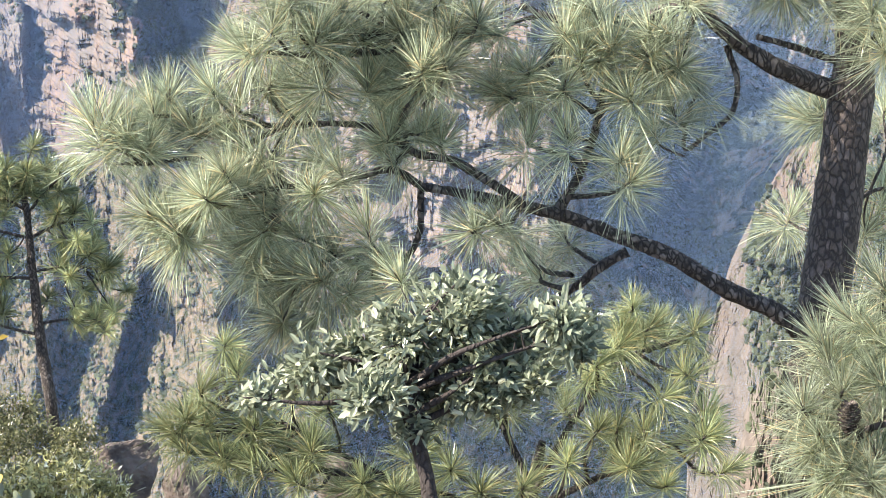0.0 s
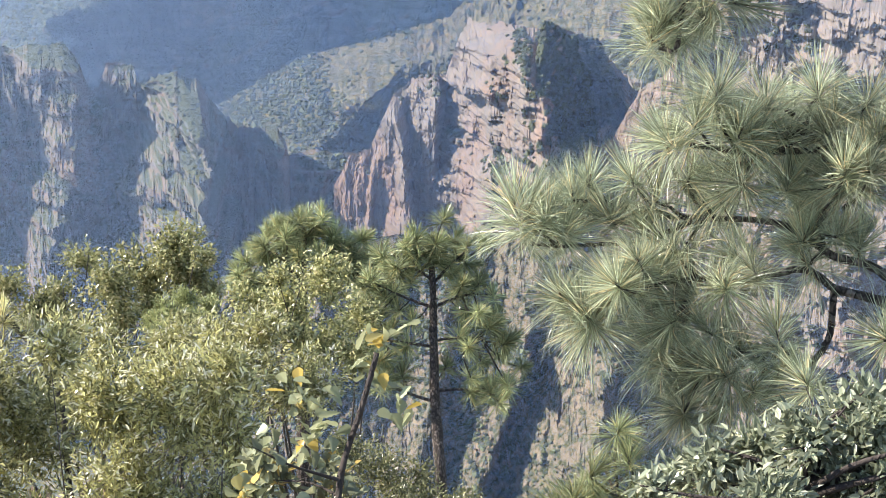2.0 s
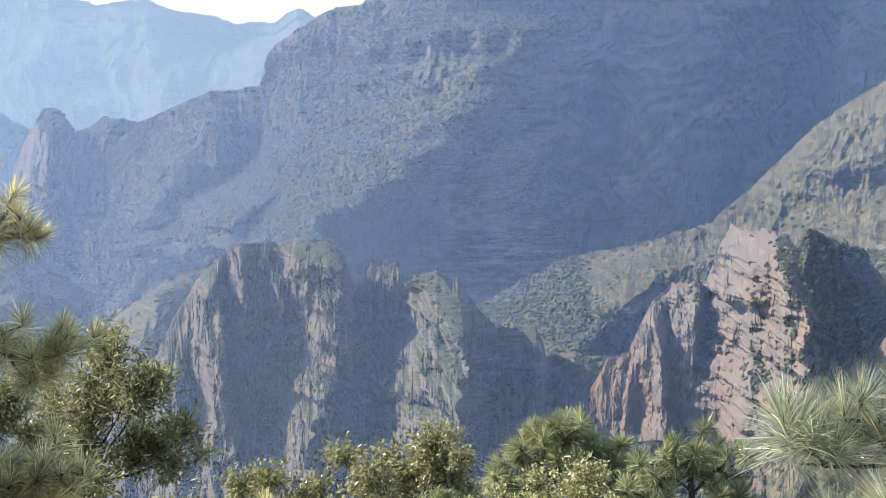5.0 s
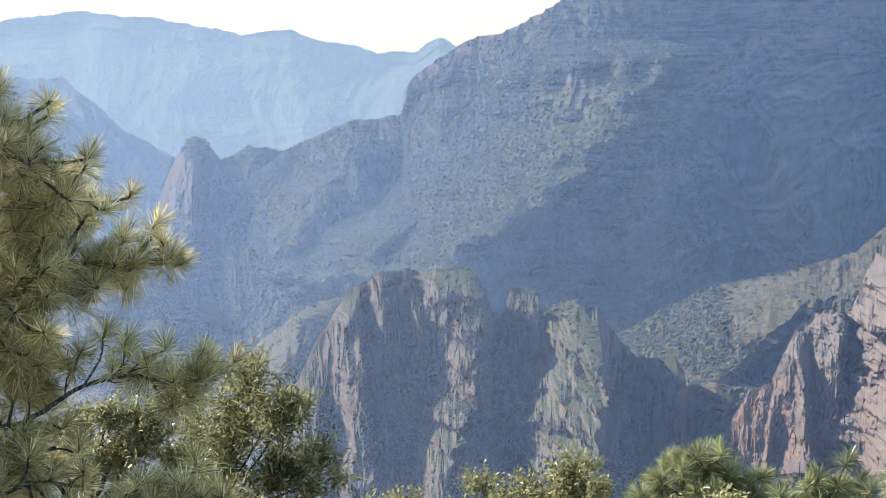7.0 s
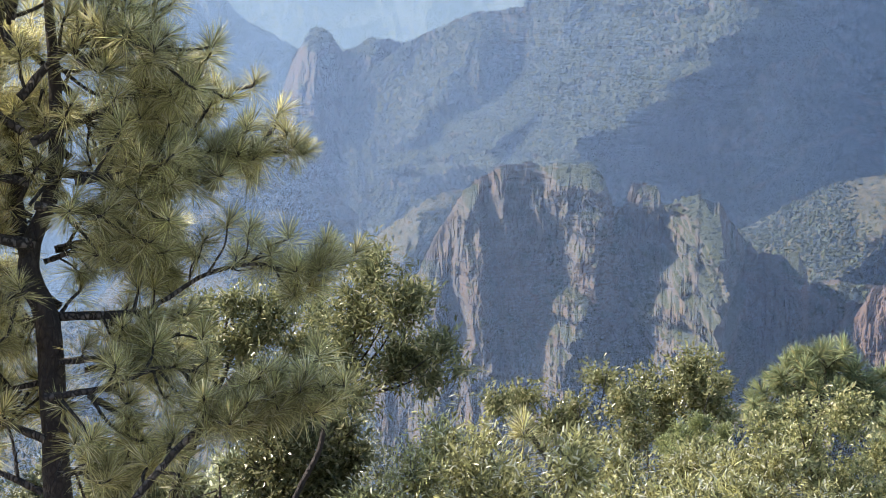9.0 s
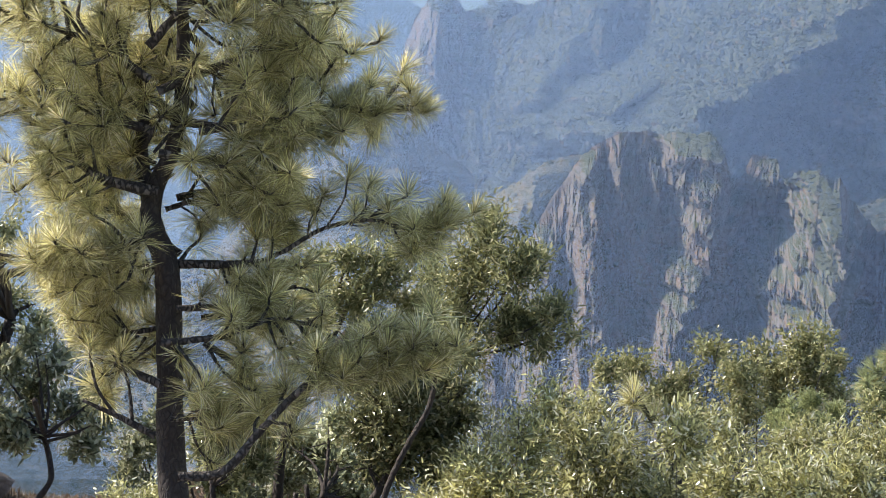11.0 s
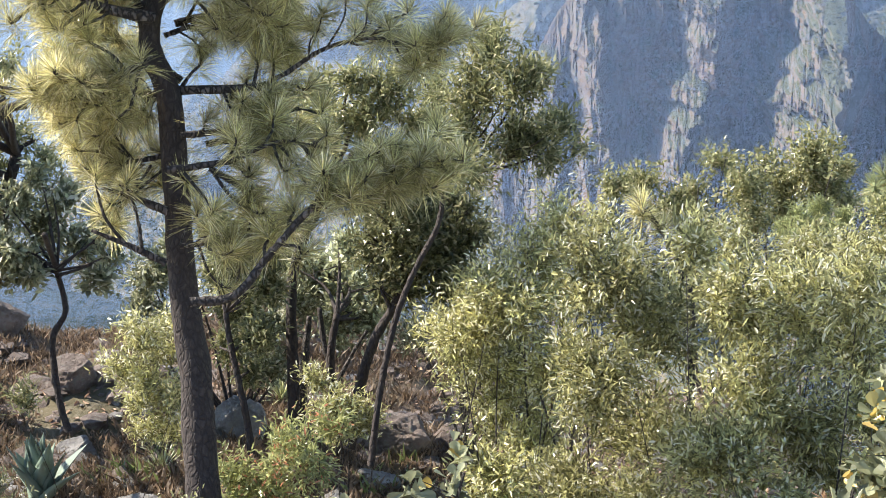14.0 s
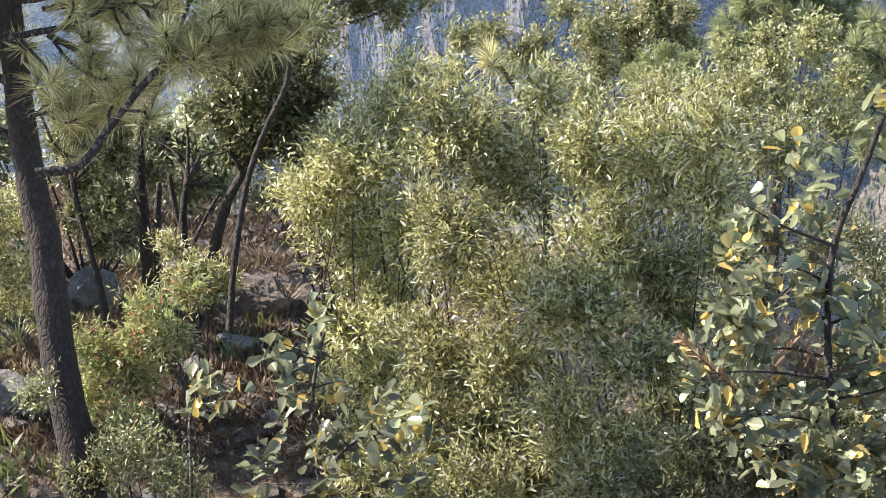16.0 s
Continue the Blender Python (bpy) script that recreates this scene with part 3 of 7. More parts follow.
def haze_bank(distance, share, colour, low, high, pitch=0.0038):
    """Fine opaque blue strips standing in for haze light, far thinner than the gaps between them; share: how much of
    the sight they take.
    """
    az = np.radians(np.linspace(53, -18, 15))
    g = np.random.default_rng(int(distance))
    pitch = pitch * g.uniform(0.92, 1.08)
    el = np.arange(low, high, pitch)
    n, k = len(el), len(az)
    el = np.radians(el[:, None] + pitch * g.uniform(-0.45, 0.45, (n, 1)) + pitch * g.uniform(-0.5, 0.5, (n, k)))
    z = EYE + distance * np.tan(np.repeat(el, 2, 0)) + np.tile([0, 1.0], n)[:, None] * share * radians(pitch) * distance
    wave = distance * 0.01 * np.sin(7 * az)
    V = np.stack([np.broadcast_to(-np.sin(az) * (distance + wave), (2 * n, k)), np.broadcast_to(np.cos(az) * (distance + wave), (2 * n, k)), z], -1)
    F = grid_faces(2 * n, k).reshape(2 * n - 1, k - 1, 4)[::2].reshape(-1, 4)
    m, node, link, bsdf = shader("haze_strips")
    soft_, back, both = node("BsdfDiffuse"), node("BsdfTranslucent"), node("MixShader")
    # the air's blue veil is put into the strips' own colour
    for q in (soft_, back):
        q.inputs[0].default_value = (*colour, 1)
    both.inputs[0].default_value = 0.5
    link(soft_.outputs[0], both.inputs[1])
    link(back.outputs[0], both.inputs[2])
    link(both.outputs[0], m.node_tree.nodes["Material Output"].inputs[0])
    tagged(new("haze", mesh("haze", V.reshape(-1, 3), F, True, m)), "thin blue strips standing in for the canyon's haze", "haze", kind="stuff")


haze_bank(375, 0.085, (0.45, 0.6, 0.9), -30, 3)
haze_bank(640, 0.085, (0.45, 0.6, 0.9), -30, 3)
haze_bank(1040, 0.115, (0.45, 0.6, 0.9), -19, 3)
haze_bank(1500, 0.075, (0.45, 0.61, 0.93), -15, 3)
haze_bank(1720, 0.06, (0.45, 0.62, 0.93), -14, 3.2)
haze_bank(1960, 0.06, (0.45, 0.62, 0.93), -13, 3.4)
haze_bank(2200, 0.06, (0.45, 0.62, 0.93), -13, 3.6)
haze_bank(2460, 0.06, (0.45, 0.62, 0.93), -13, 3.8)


# ---- the rim ----
def ground_height(az, r):
    """The rim's ground: bearing in degrees and distance in metres, on arrays."""
    level = np.interp(az, [-60, -20, 0, 13, 20, 27, 35, 50, 90], [-3.5, -3.5, -3.0, -1.6, -0.3, 0.9, 1.65, 1.8, 1.8])
    level = np.maximum(level, np.minimum(6.35, 6.35 - 0.62 * (r - 2.3)))
    edge = np.interp(az, [-60, -20, 0, 13, 20, 30, 36, 48, 90], [13, 13, 16, 22, 19, 16.5, 18, 18.5, 19])
    a = np.radians(az)
    x, y = -np.sin(a) * r, np.cos(a) * r
    lumps = 0.22 * fractal(x / 2.2, y / 2.2, 5, 31) * np.clip((r - 2) / 8, 0, 1)
    over = np.maximum(r - edge - 1.2 * grain(az / 4, az * 0, 3), 0)
    fall = np.minimum(0.5 * over + 0.05 * over ** 2, 1.05 * over + 2) + 0.06 * over * grain(x / 20, y / 20, 5)
    return np.maximum(level + lumps - fall, -1100 + 12 * grain(x / 90, y / 90, 8))


def ground_at(az, r):
    return float(ground_height(np.array([az]), np.array([r]))[0])


def ground_spot(az, el, sink=0.0):
    """Where the sight at a bearing and a height angle meets the rim's ground."""
    r = np.arange(6.0, 30.0, 0.04)
    below = EYE + r * math.tan(radians(el)) <= ground_height(np.full(len(r), float(az)), r)
    k = int(np.argmax(below)) if below.any() else len(r) - 1
    return Vector((*at(az, 0, r[k]).xy, ground_at(az, r[k]) - sink))


def rim_ground():
    az = np.concatenate([np.linspace(180, 62, 40), np.linspace(60, -24, 420), np.linspace(-26, -180, 46)])
    r = np.concatenate([np.linspace(0.05, 8, 14), np.linspace(8.3, 34, 230), np.geomspace(35, 4900, 90)])
    A, R = np.meshgrid(az, r)
    a = np.radians(A)
    V = np.stack([-np.sin(a) * R, np.cos(a) * R, ground_height(A, R)], -1)
    m, node, link, bsdf = shader("dry_rim_ground")
    v = coords(node, link)
    c = ramp(node, link, tex(node, link, v, 0.9, 6, 0.6), [(0.34, (0.04, 0.03, 0.023)), (0.48, (0.1, 0.068, 0.048)), (0.62, (0.2, 0.135, 0.095))])
    c = mixed(node, link, ramp(node, link, tex(node, link, v, 9, 5, 0.7), [(0.5, (0, 0, 0)), (0.62, (0.8, 0.8, 0.8))]), c, (0.3, 0.25, 0.205))
    c = mixed(node, link, ramp(node, link, tex(node, link, v, 0.35, 4), [(0.52, (0, 0, 0)), (0.62, (0.6, 0.6, 0.6))]), c, (0.13, 0.12, 0.06))
    sep = node("SeparateXYZ")
    link(v, sep.inputs[0])
    low = node("MapRange", From_Min=-14.0, From_Max=-5.0, To_Min=1.0, To_Max=0.0)
    link(sep.outputs["Z"], low.inputs[0])
    wild = ramp(node, link, tex(node, link, v, 0.05, 8, 0.7), [(0.4, (0.05, 0.065, 0.03)), (0.55, (0.15, 0.14, 0.08)), (0.65, (0.28, 0.23, 0.17))])
    link(mixed(node, link, low.outputs[0], c, wild), bsdf.inputs["Base Color"])
    bsdf.inputs["Roughness"].default_value = 0.95
    bumped(node, link, bsdf, tex(node, link, v, 14, 6, 0.7), 0.9, 0.05)
    tagged(new("ground", mesh("ground", V.reshape(-1, 3), grid_faces(*A.shape), True, m)), "dry rocky rim ground with straw-coloured grass", "ground", kind="structure")


rim_ground()


# ---- plants ----
def tuft_mesh(name, needles, length, width, material, seed, brush=0.42, droop=1.0, bud=0.0):
    """A shoot of long pine needles, its axis along z, bent down by their weight, with a scaly bud in the middle."""
    g = np.random.default_rng(seed)
    n = needles
    sets = (n + 2) // 3
    phi = np.repeat(g.uniform(0, 6.283, sets), 3)[:n] + g.normal(0, 0.06, n)
    along_ = np.repeat(g.uniform(0, 1, sets) ** 0.8, 3)[:n]
    theta = np.repeat(np.radians(g.normal(0, 13, sets)), 3)[:n] + np.radians(14 + 88 * (1 - along_) + g.normal(0, 3.5, n))
    base = np.stack([0.006 * np.cos(phi), 0.006 * np.sin(phi), -brush * length * (1 - along_)], 1)
    d = np.stack([np.sin(theta) * np.cos(phi), np.sin(theta) * np.sin(phi), np.cos(theta)], 1)
    L = length * g.uniform(0.72, 1.08, n)[:, None]
    lop = g.normal(0, 1, 3) * 0.35
    sag = (g.uniform(0.12, 0.5, n)[:, None] * np.sin(theta)[:, None].clip(0.15)) * droop
    side = np.cross(d, g.normal(size=(n, 3)))
    side /= np.linalg.norm(side, axis=1, keepdims=True)
    w = width * g.uniform(0.7, 1.2, n)[:, None] * 0.5
    down = np.array([lop[0], lop[1], -1.0])
    bow = np.cross(d, side) * g.normal(0, 0.05, (n, 1)) * droop
    def spot(u):
        return base + d * L * u * (1 - 0.04 * u) + (down * sag + bow) * L * u ** 1.8
    V = np.stack([base - side * w * 0.6, base + side * w * 0.6, spot(0.4) + side * w, spot(0.4) - side * w, spot(0.72) + side * w * 0.9, spot(0.72) - side * w * 0.9, spot(1.0)], 1).reshape(-1, 3)
    i = np.arange(n)[:, None] * 7
    F = (i + np.array([[0, 1, 2, 3]])).tolist() + (i + np.array([[3, 2, 4, 5]])).tolist() + (i + np.array([[5, 4, 6]])).tolist()
    k = len(V)
    if bud:
        ring = [(r * bud * math.cos(a), r * bud * math.sin(a), z * bud) for r, z in ((0.25, -3.2), (0.5, -0.5), (0.42, 1.4), (0.2, 2.6)) for a in (0, 1.257, 2.513, 3.77, 5.027)]
        V = np.concatenate([V, np.array(ring)])
        F += [[k + 5 * q + s, k + 5 * q + (s + 1) % 5, k + 5 * q + 5 + (s + 1) % 5, k + 5 * q + 5 + s] for q in range(3) for s in range(5)] + [[k + 15, k + 16, k + 17, k + 18, k + 19]]
    me = mesh(name, V, F, True, material)
    if bud:
        me.materials.append(M_BUD)
        for p in me.polygons[3 * n:]:
            p.material_index = 1
    return me


M_BUD = bark("needle_bud", (0.16, 0.09, 0.055), (0.38, 0.24, 0.15), 90)
TUFTS_NEAR = [tuft_mesh("needle_tuft", 330 + 30 * (k % 3), 0.29, 0.0030, M_NEEDLE, 50 + k, (0.42, 0.6, 0.3)[k % 3], (1.3, 1.7, 1.0)[k // 3], 0.012) for k in range(9)]
TUFTS_FAR = [tuft_mesh("needle_tuft", 250, 0.28, 0.0075, M_NEEDLE_MID, 60 + k, 0.42, 1.3) for k in range(4)]
TUFTS_MID = [tuft_mesh("needle_tuft", 300, 0.28, 0.0042, M_NEEDLE_MID, 80 + k, 0.5, 1.5) for k in range(4)]
TUFTS_DARK = [tuft_mesh("needle_tuft", 260, 0.185, 0.0031, M_NEEDLE_BACK, 70 + k, 0.7, 1.2) for k in range(6)]


def tuft(bank, tip, way, parent, scale, rnd):
    ob = new("needle_tuft", bank[rnd.randrange(len(bank))])
    ob.parent = parent
    turn = Vector(way).to_track_quat("Z", "Y").to_matrix().to_4x4()
    origin = parent.parent.location if parent.parent else parent.location
    ob.matrix_basis = Matrix.Translation(Vector(tip) - origin) @ turn @ pose(0, 0, 0, 0, 0, rnd.uniform(0, 360)) @ Matrix.Scale(scale, 4)
    return ob


def nearest_on(points, p):
    best = None
    for a, b in zip(points[:-1], points[1:]):
        ab = b - a
        u = max(0.0, min(1.0, (p - a).dot(ab) / max(ab.dot(ab), 1e-9)))
        q = a + ab * u
        if best is None or (q - p).length < best[1]:
            best = (q, (q - p).length, ab.normalized())
    return best


def bough(tree, points, r0, r1, tips, bank, rnd, scale=1.0, extra=0, spread=0.3, material=None, up=0.5):
    """A limb of a pine with a twig and a shoot of needles at each tip, and extra shoots round its outer part."""
    pts = [Vector(p) for p in points]
    radii = [r0 + (r1 - r0) * k / (len(pts) - 1) for k in range(len(pts))]
    b = limb("bough", pts, radii, tree, material or M_BARK, 8, 0.16, seed=rnd.randrange(999))
    tips = [Vector(t) for t in tips]
    for _ in range(extra):
        u = rnd.uniform(0.42, 1.0) * (len(pts) - 1)
        k = min(int(u), len(pts) - 2)
        q = pts[k].lerp(pts[k + 1], u - k)
        tips.append(q + Vector((rnd.gauss(0, 1), rnd.gauss(0, 1), rnd.gauss(0.25, 0.7))).normalized() * spread * rnd.uniform(0.5, 1.4))
    o = tree.location
    for t in tips:
        q, dist, way = nearest_on(pts, t)
        start = q - way * min(0.6 * dist, 0.25)
        mid = start.lerp(t, 0.55) + Vector((rnd.uniform(-1, 1), rnd.uniform(-1, 1), rnd.uniform(-1.4, 0.2))) * 0.14 * dist
        end_way = (t - mid).normalized() * (1 - up) + Vector((0, 0, up)) + Vector((rnd.uniform(-1, 1), rnd.uniform(-1, 1), rnd.uniform(-0.6, 0.2))) * 0.55
        if dist > 0.04:
            r = min(0.016, r0 * 0.6) * min(1, 0.55 + dist)
            v, f = tube([start - o, mid - o, t - end_way.normalized() * 0.04 - o, t - o], [r, r * 0.8, r * 0.7, r * 0.8], 5, 0.2, rnd.randrange(999))
            part("twig", mesh("twig", v, f, True, M_TWIG), b)
        tuft(bank, t, end_way, b, scale * rnd.uniform(0.85, 1.12), rnd)
    return b


NARROW = (np.array([(0, 0), (0.3, 0.5), (0.72, 0.38), (1, 0), (0.72, -0.38), (0.3, -0.5)]), [(0, 1, 2, 3), (0, 3, 4, 5)])
EDGE = [(0.1, 0.08), (0.24, 0.2), (0.36, 0.3), (0.44, 0.28), (0.56, 0.42), (0.66, 0.4), (0.78, 0.47), (0.88, 0.38), (0.96, 0.22)]
LOBED = (np.array([(0, 0)] + EDGE + [(1, 0)] + [(u, -v) for u, v in EDGE[::-1]]), [tuple(range(11)), (0,) + tuple(range(10, 20))])


def leaves_mesh(name, pos, way, length, width, shape, material, g, fold=0.35, curl=0.15):
    """Folded, slightly curled leaves at pos, pointing along way."""
    n = len(pos)
    side = np.cross(way, g.normal(size=(n, 3)) * 0.55 + np.array([0, 0, 1.0]))
    side /= np.linalg.norm(side, axis=1, keepdims=True) + 1e-9
    normal = np.cross(side, way)
    L = (length * g.uniform(0.6, 1.2, n))[:, None]
    W = (width * g.uniform(0.75, 1.2, n))[:, None]
    cols = []
    for u, v in shape[0]:
        cols.append(pos + way * L * u + side * W * v + normal * (W * abs(v) * fold * g.uniform(0.3, 1.4, (n, 1)) - L * curl * u * u))
    V = np.stack(cols, 1).reshape(-1, 3)
    k = len(shape[0])
    i = np.arange(n)[:, None] * k
    F = sum(((i + np.array([f])).tolist() for f in shape[1]), [])
    return mesh(name, V, F, k > 8, material)


def broadleaf(name, label, category, base, lobes, sprays, per, leaf, material, shape=NARROW, group="", stems=5, thick=0.03, spray_len=0.16, seed=1, bark_=None, trunk=None, up=0.5, hollow=0.45, young=None):
    """A shrub or small tree: stems from the base into lobes of foliage (bearing, height angle, distance, radius in metres), and leaves in sprays.
    leaf: length and width in metres. trunk: points from the base up that all stems share. young: lobes, sprays and material of the youngest leaves."""
    g, rnd = np.random.default_rng(seed), random.Random(seed)
    tree = holder(name, base, label, category, group)
    o = Vector(base)
    cs = [at(a, e, d) for a, e, d, r in lobes]
    rs = np.array([r for *_, r in lobes])
    path = [Vector(p) for p in trunk] if trunk else [o.copy()]
    bark_ = bark_ or M_STEM
    if trunk:
        limb("trunk", path, [thick * (1.25 - 0.4 * k / (len(path) - 1)) for k in range(len(path))], tree, bark_, 8, 0.14, seed=seed)
    for k in range(max(stems, len(cs))):
        c, r = cs[k % len(cs)], rs[k % len(cs)]
        end = c + Vector((rnd.uniform(-1, 1), rnd.uniform(-1, 1), rnd.uniform(-0.2, 0.9))) * r * 0.75
        fork = nearest_on(path[1:], end - Vector((0, 0, 0.6 * r)))[0] if len(path) > 2 else path[-1]
        start = fork if trunk else o + Vector((rnd.uniform(-1, 1), rnd.uniform(-1, 1), 0)) * 0.25 * rs.mean()
        mid = start.lerp(end, 0.5) + Vector((rnd.uniform(-1, 1), rnd.uniform(-1, 1), rnd.uniform(-0.3, 0.5))) * 0.12 * (end - start).length
        t = thick * (0.6 if trunk else 0.7)
        limb("limb", [start, mid, end], [t, t * 0.6, t * 0.18], tree, bark_, 6, 0.15, seed=seed * 31 + k)
        for q in range(3):
            a = mid.lerp(end, rnd.uniform(0, 0.7))
            e2 = a + Vector((rnd.gauss(0, 1), rnd.gauss(0, 1), rnd.gauss(0.4, 0.7))) * r * 0.45
            limb("twig", [a, a.lerp(e2, 0.5) + Vector((0, 0, rnd.uniform(-0.05, 0.08))) * r, e2], [t * 0.35, t * 0.22, t * 0.1], tree, bark_, 4, 0.1, seed=q)
    def crown(part_name, cs, rs, sprays, material):
        pick = g.choice(len(cs), sprays, p=rs ** 2 / (rs ** 2).sum())
        u = g.normal(size=(sprays, 3))
        u /= np.linalg.norm(u, axis=1, keepdims=True)
        rad = (hollow + (1 - hollow) * g.uniform(0, 1, sprays) ** 0.6) * (1 + 0.28 * grain(u[:, 0] * 2.6 + pick * 7.7, u[:, 2] * 2.6 + u[:, 1] * 1.9, seed))
        C = np.array([c[:] for c in cs])[pick] - np.array(o[:])
        knots = g.normal(size=(len(cs), 9, 3))
        knots /= np.linalg.norm(knots, axis=2, keepdims=True)
        near_ = knots[pick, g.integers(0, 9, sprays)]
        u = np.where((g.uniform(0, 1, sprays) < 0.8)[:, None], near_ * g.uniform(0.45, 0.8, sprays)[:, None] + u * 0.33, u * 0.9)
        P = C + u * (rad * rs[pick])[:, None] * np.array([1, 1, 0.92])
        D = u + np.array([0, 0, up]) + g.normal(0, 0.45, (sprays, 3))
        D /= np.linalg.norm(D, axis=1, keepdims=True)
        s = np.tile(np.linspace(-0.5, 0.5, per), sprays)
        Pp, Dd = np.repeat(P, per, 0), np.repeat(D, per, 0)
        way = Dd * 0.75 + g.normal(0, 0.62, Dd.shape)
        way /= np.linalg.norm(way, axis=1, keepdims=True)
        pos = Pp + Dd * (s * spray_len)[:, None] + g.normal(0, 0.012, Pp.shape)
        part(part_name, leaves_mesh(part_name, pos, way, leaf[0], leaf[1], shape, material, g), tree)

    crown("crown", cs, rs, sprays, material)
    if young:
        crown("young_leaves", [at(a, e, d) for a, e, d, r in young[0]], np.array([r for *_, r in young[0]]), young[1], young[2])
    return tree


def boulder(name, label, place, size, material, seed, turn=0, squash=0.75):
    """A weathered block with flattened, cracked faces, sunk a little into the ground."""
    bm = bmesh.new()
    bmesh.ops.create_icosphere(bm, subdivisions=5, radius=1)
    rnd = random.Random(seed)
    cuts = [(Vector((rnd.gauss(0, 1), rnd.gauss(0, 1), rnd.gauss(0, 0.8))).normalized(), rnd.uniform(0.55, 0.85)) for _ in range(14)]
    for v in bm.verts:
        for n, far in cuts:
            over = v.co.dot(n) - far
            if over > 0:
                v.co -= n * over * 0.9
        v.co *= 1 + 0.12 * noise.noise(v.co * 2.3 + Vector((seed, 0, 0))) - 0.09 * abs(noise.noise(v.co * 5 + Vector((0, seed, 0)))) + 0.03 * noise.noise(v.co * 17)
        v.co.z *= squash
        v.co = Vector((v.co.x * size[0], v.co.y * size[1], v.co.z * size[2]))
    me = bpy.data.meshes.new(name)
    bm.to_mesh(me)
    bm.free()
    me.materials.append(material)
    ob = new(name, me)
    ob.location, ob.rotation_euler = place, (0, 0, turn)
    return tagged(ob, label, "boulder")


def pine_cone(place, length, parent, seed):
    """An open cone: overlapping woody scales in a spiral round a core."""
    rnd = random.Random(seed)
    verts, faces = [], []
    for k in range(70):
        u = k / 70
        a, r = k * 2.39996, 0.36 * length * math.sin(math.pi * (0.12 + 0.83 * u)) ** 0.8
        out, tan = Vector((math.cos(a), math.sin(a), 0)), Vector((-math.sin(a), math.cos(a), 0))
        c, w = Vector((0, 0, (0.5 - u) * length)), 0.085 * length
        i = len(verts)
        for p in (c + tan * w * 0.5, c - tan * w * 0.5, c + out * r - tan * w + Vector((0, 0, 0.1 * length)), c + out * r + tan * w + Vector((0, 0, 0.1 * length)), c + out * r * 1.06 + Vector((0, 0, 0.17 * length))):
            verts.append(p)
        faces += [(i, i + 1, i + 2, i + 3), (i + 3, i + 2, i + 4)]
    me = mesh("pine_cone", verts, faces, False, M_CONE)
    ob = part("pine_cone", me, parent, "open brown pine cone with pale scale tips")
    origin = parent.parent.location if parent.parent else parent.location
    ob.location = Vector(place) - origin
    return ob


M_CONE = bark("cone_scales", (0.13, 0.09, 0.07), (0.42, 0.36, 0.3), 60)


# ---- the pine beside the lookout ----
rnd = random.Random(4)
pine = holder("pine_tree", (*at(-12.6, 0, 9.3).xy, ground_at(-12.6, 9.3)), "tall pine with scaly grey-brown bark and long drooping needles", "pine tree")
foot = pine.location
spine = [foot - Vector((0, 0, 0.3)), foot + Vector((0.05, 0, 1.5))] + [at(-12.45, -21.64, 9.30), at(-12.69, -17.75, 9.30), at(-12.96, -14.57, 9.30), at(-13.12, -12.28, 9.30), at(-13.14, -10.89, 9.30), at(-12.82, -8.82, 9.30), at(-12.41, -4.24, 9.30)]
limb("trunk", spine, [0.19, 0.17, 0.135, 0.125, 0.118, 0.115, 0.09, 0.075, 0.05], pine, M_TRUNK_NEAR, 22, 0.13, seed=3)
bough(pine, [at(-12.39, -20.59, 9.30), at(-11.59, -19.40, 9.20), at(-9.52, -18.51, 9.00), at(-7.44, -17.42, 8.90), at(-5.66, -16.82, 8.85), at(-4.06, -16.25, 8.80), at(-2.75, -15.96, 8.75), at(-0.88, -15.58, 8.70), at(0.70, -15.29, 8.70)], 0.052, 0.022, [at(-0.97, -16.75, 8.50), at(-1.81, -16.48, 8.50)], TUFTS_NEAR, rnd)
b = bough(pine, [at(-2.75, -15.96, 8.75), at(-1.63, -15.22, 8.70), at(-0.34, -14.49, 8.65), at(0.68, -14.30, 8.60), at(1.51, -13.84, 8.60), at(2.60, -13.31, 8.60), at(5.18, -13.24, 8.65), at(7.19, -13.23, 8.70)], 0.026, 0.012, [at(6.34, -10.81, 8.60), at(7.40, -12.05, 8.60), at(8.75, -12.08, 8.60), at(9.32, -12.50, 8.60), at(8.01, -13.36, 8.60), at(5.49, -11.94, 8.60), at(4.77, -12.14, 8.60), at(1.71, -14.46, 8.60), at(5.78, -14.43, 8.60), at(7.03, -13.67, 8.60)], TUFTS_NEAR, rnd, 1.0, 7, 0.24)
bough(pine, [at(5.18, -13.29, 8.65), at(7.04, -14.03, 8.60), at(8.42, -14.18, 8.55), at(9.61, -14.26, 8.50), at(10.60, -14.20, 8.50)], 0.013, 0.008, [at(10.69, -12.96, 8.50), at(10.18, -13.34, 8.50), at(11.22, -12.84, 8.50), at(9.67, -13.81, 8.50)], TUFTS_NEAR, rnd)
b = bough(pine, [at(0.70, -15.29, 8.70), at(1.71, -14.73, 8.60), at(3.59, -15.22, 8.50), at(4.89, -15.18, 8.45), at(6.38, -15.39, 8.40), at(8.45, -16.19, 8.40)], 0.02, 0.009, [at(5.66, -15.91, 8.40), at(7.10, -15.18, 8.40), at(9.00, -16.16, 8.40), at(9.62, -15.86, 8.40), at(4.25, -15.47, 8.40), at(3.38, -14.69, 8.40), at(6.55, -15.12, 8.40), at(8.03, -15.32, 8.40), at(8.66, -16.63, 8.40)], TUFTS_NEAR, rnd, 1.0, 7, 0.24)
pine_cone([at(5.57, -16.41, 8.35)][0], 0.09, b, 5)
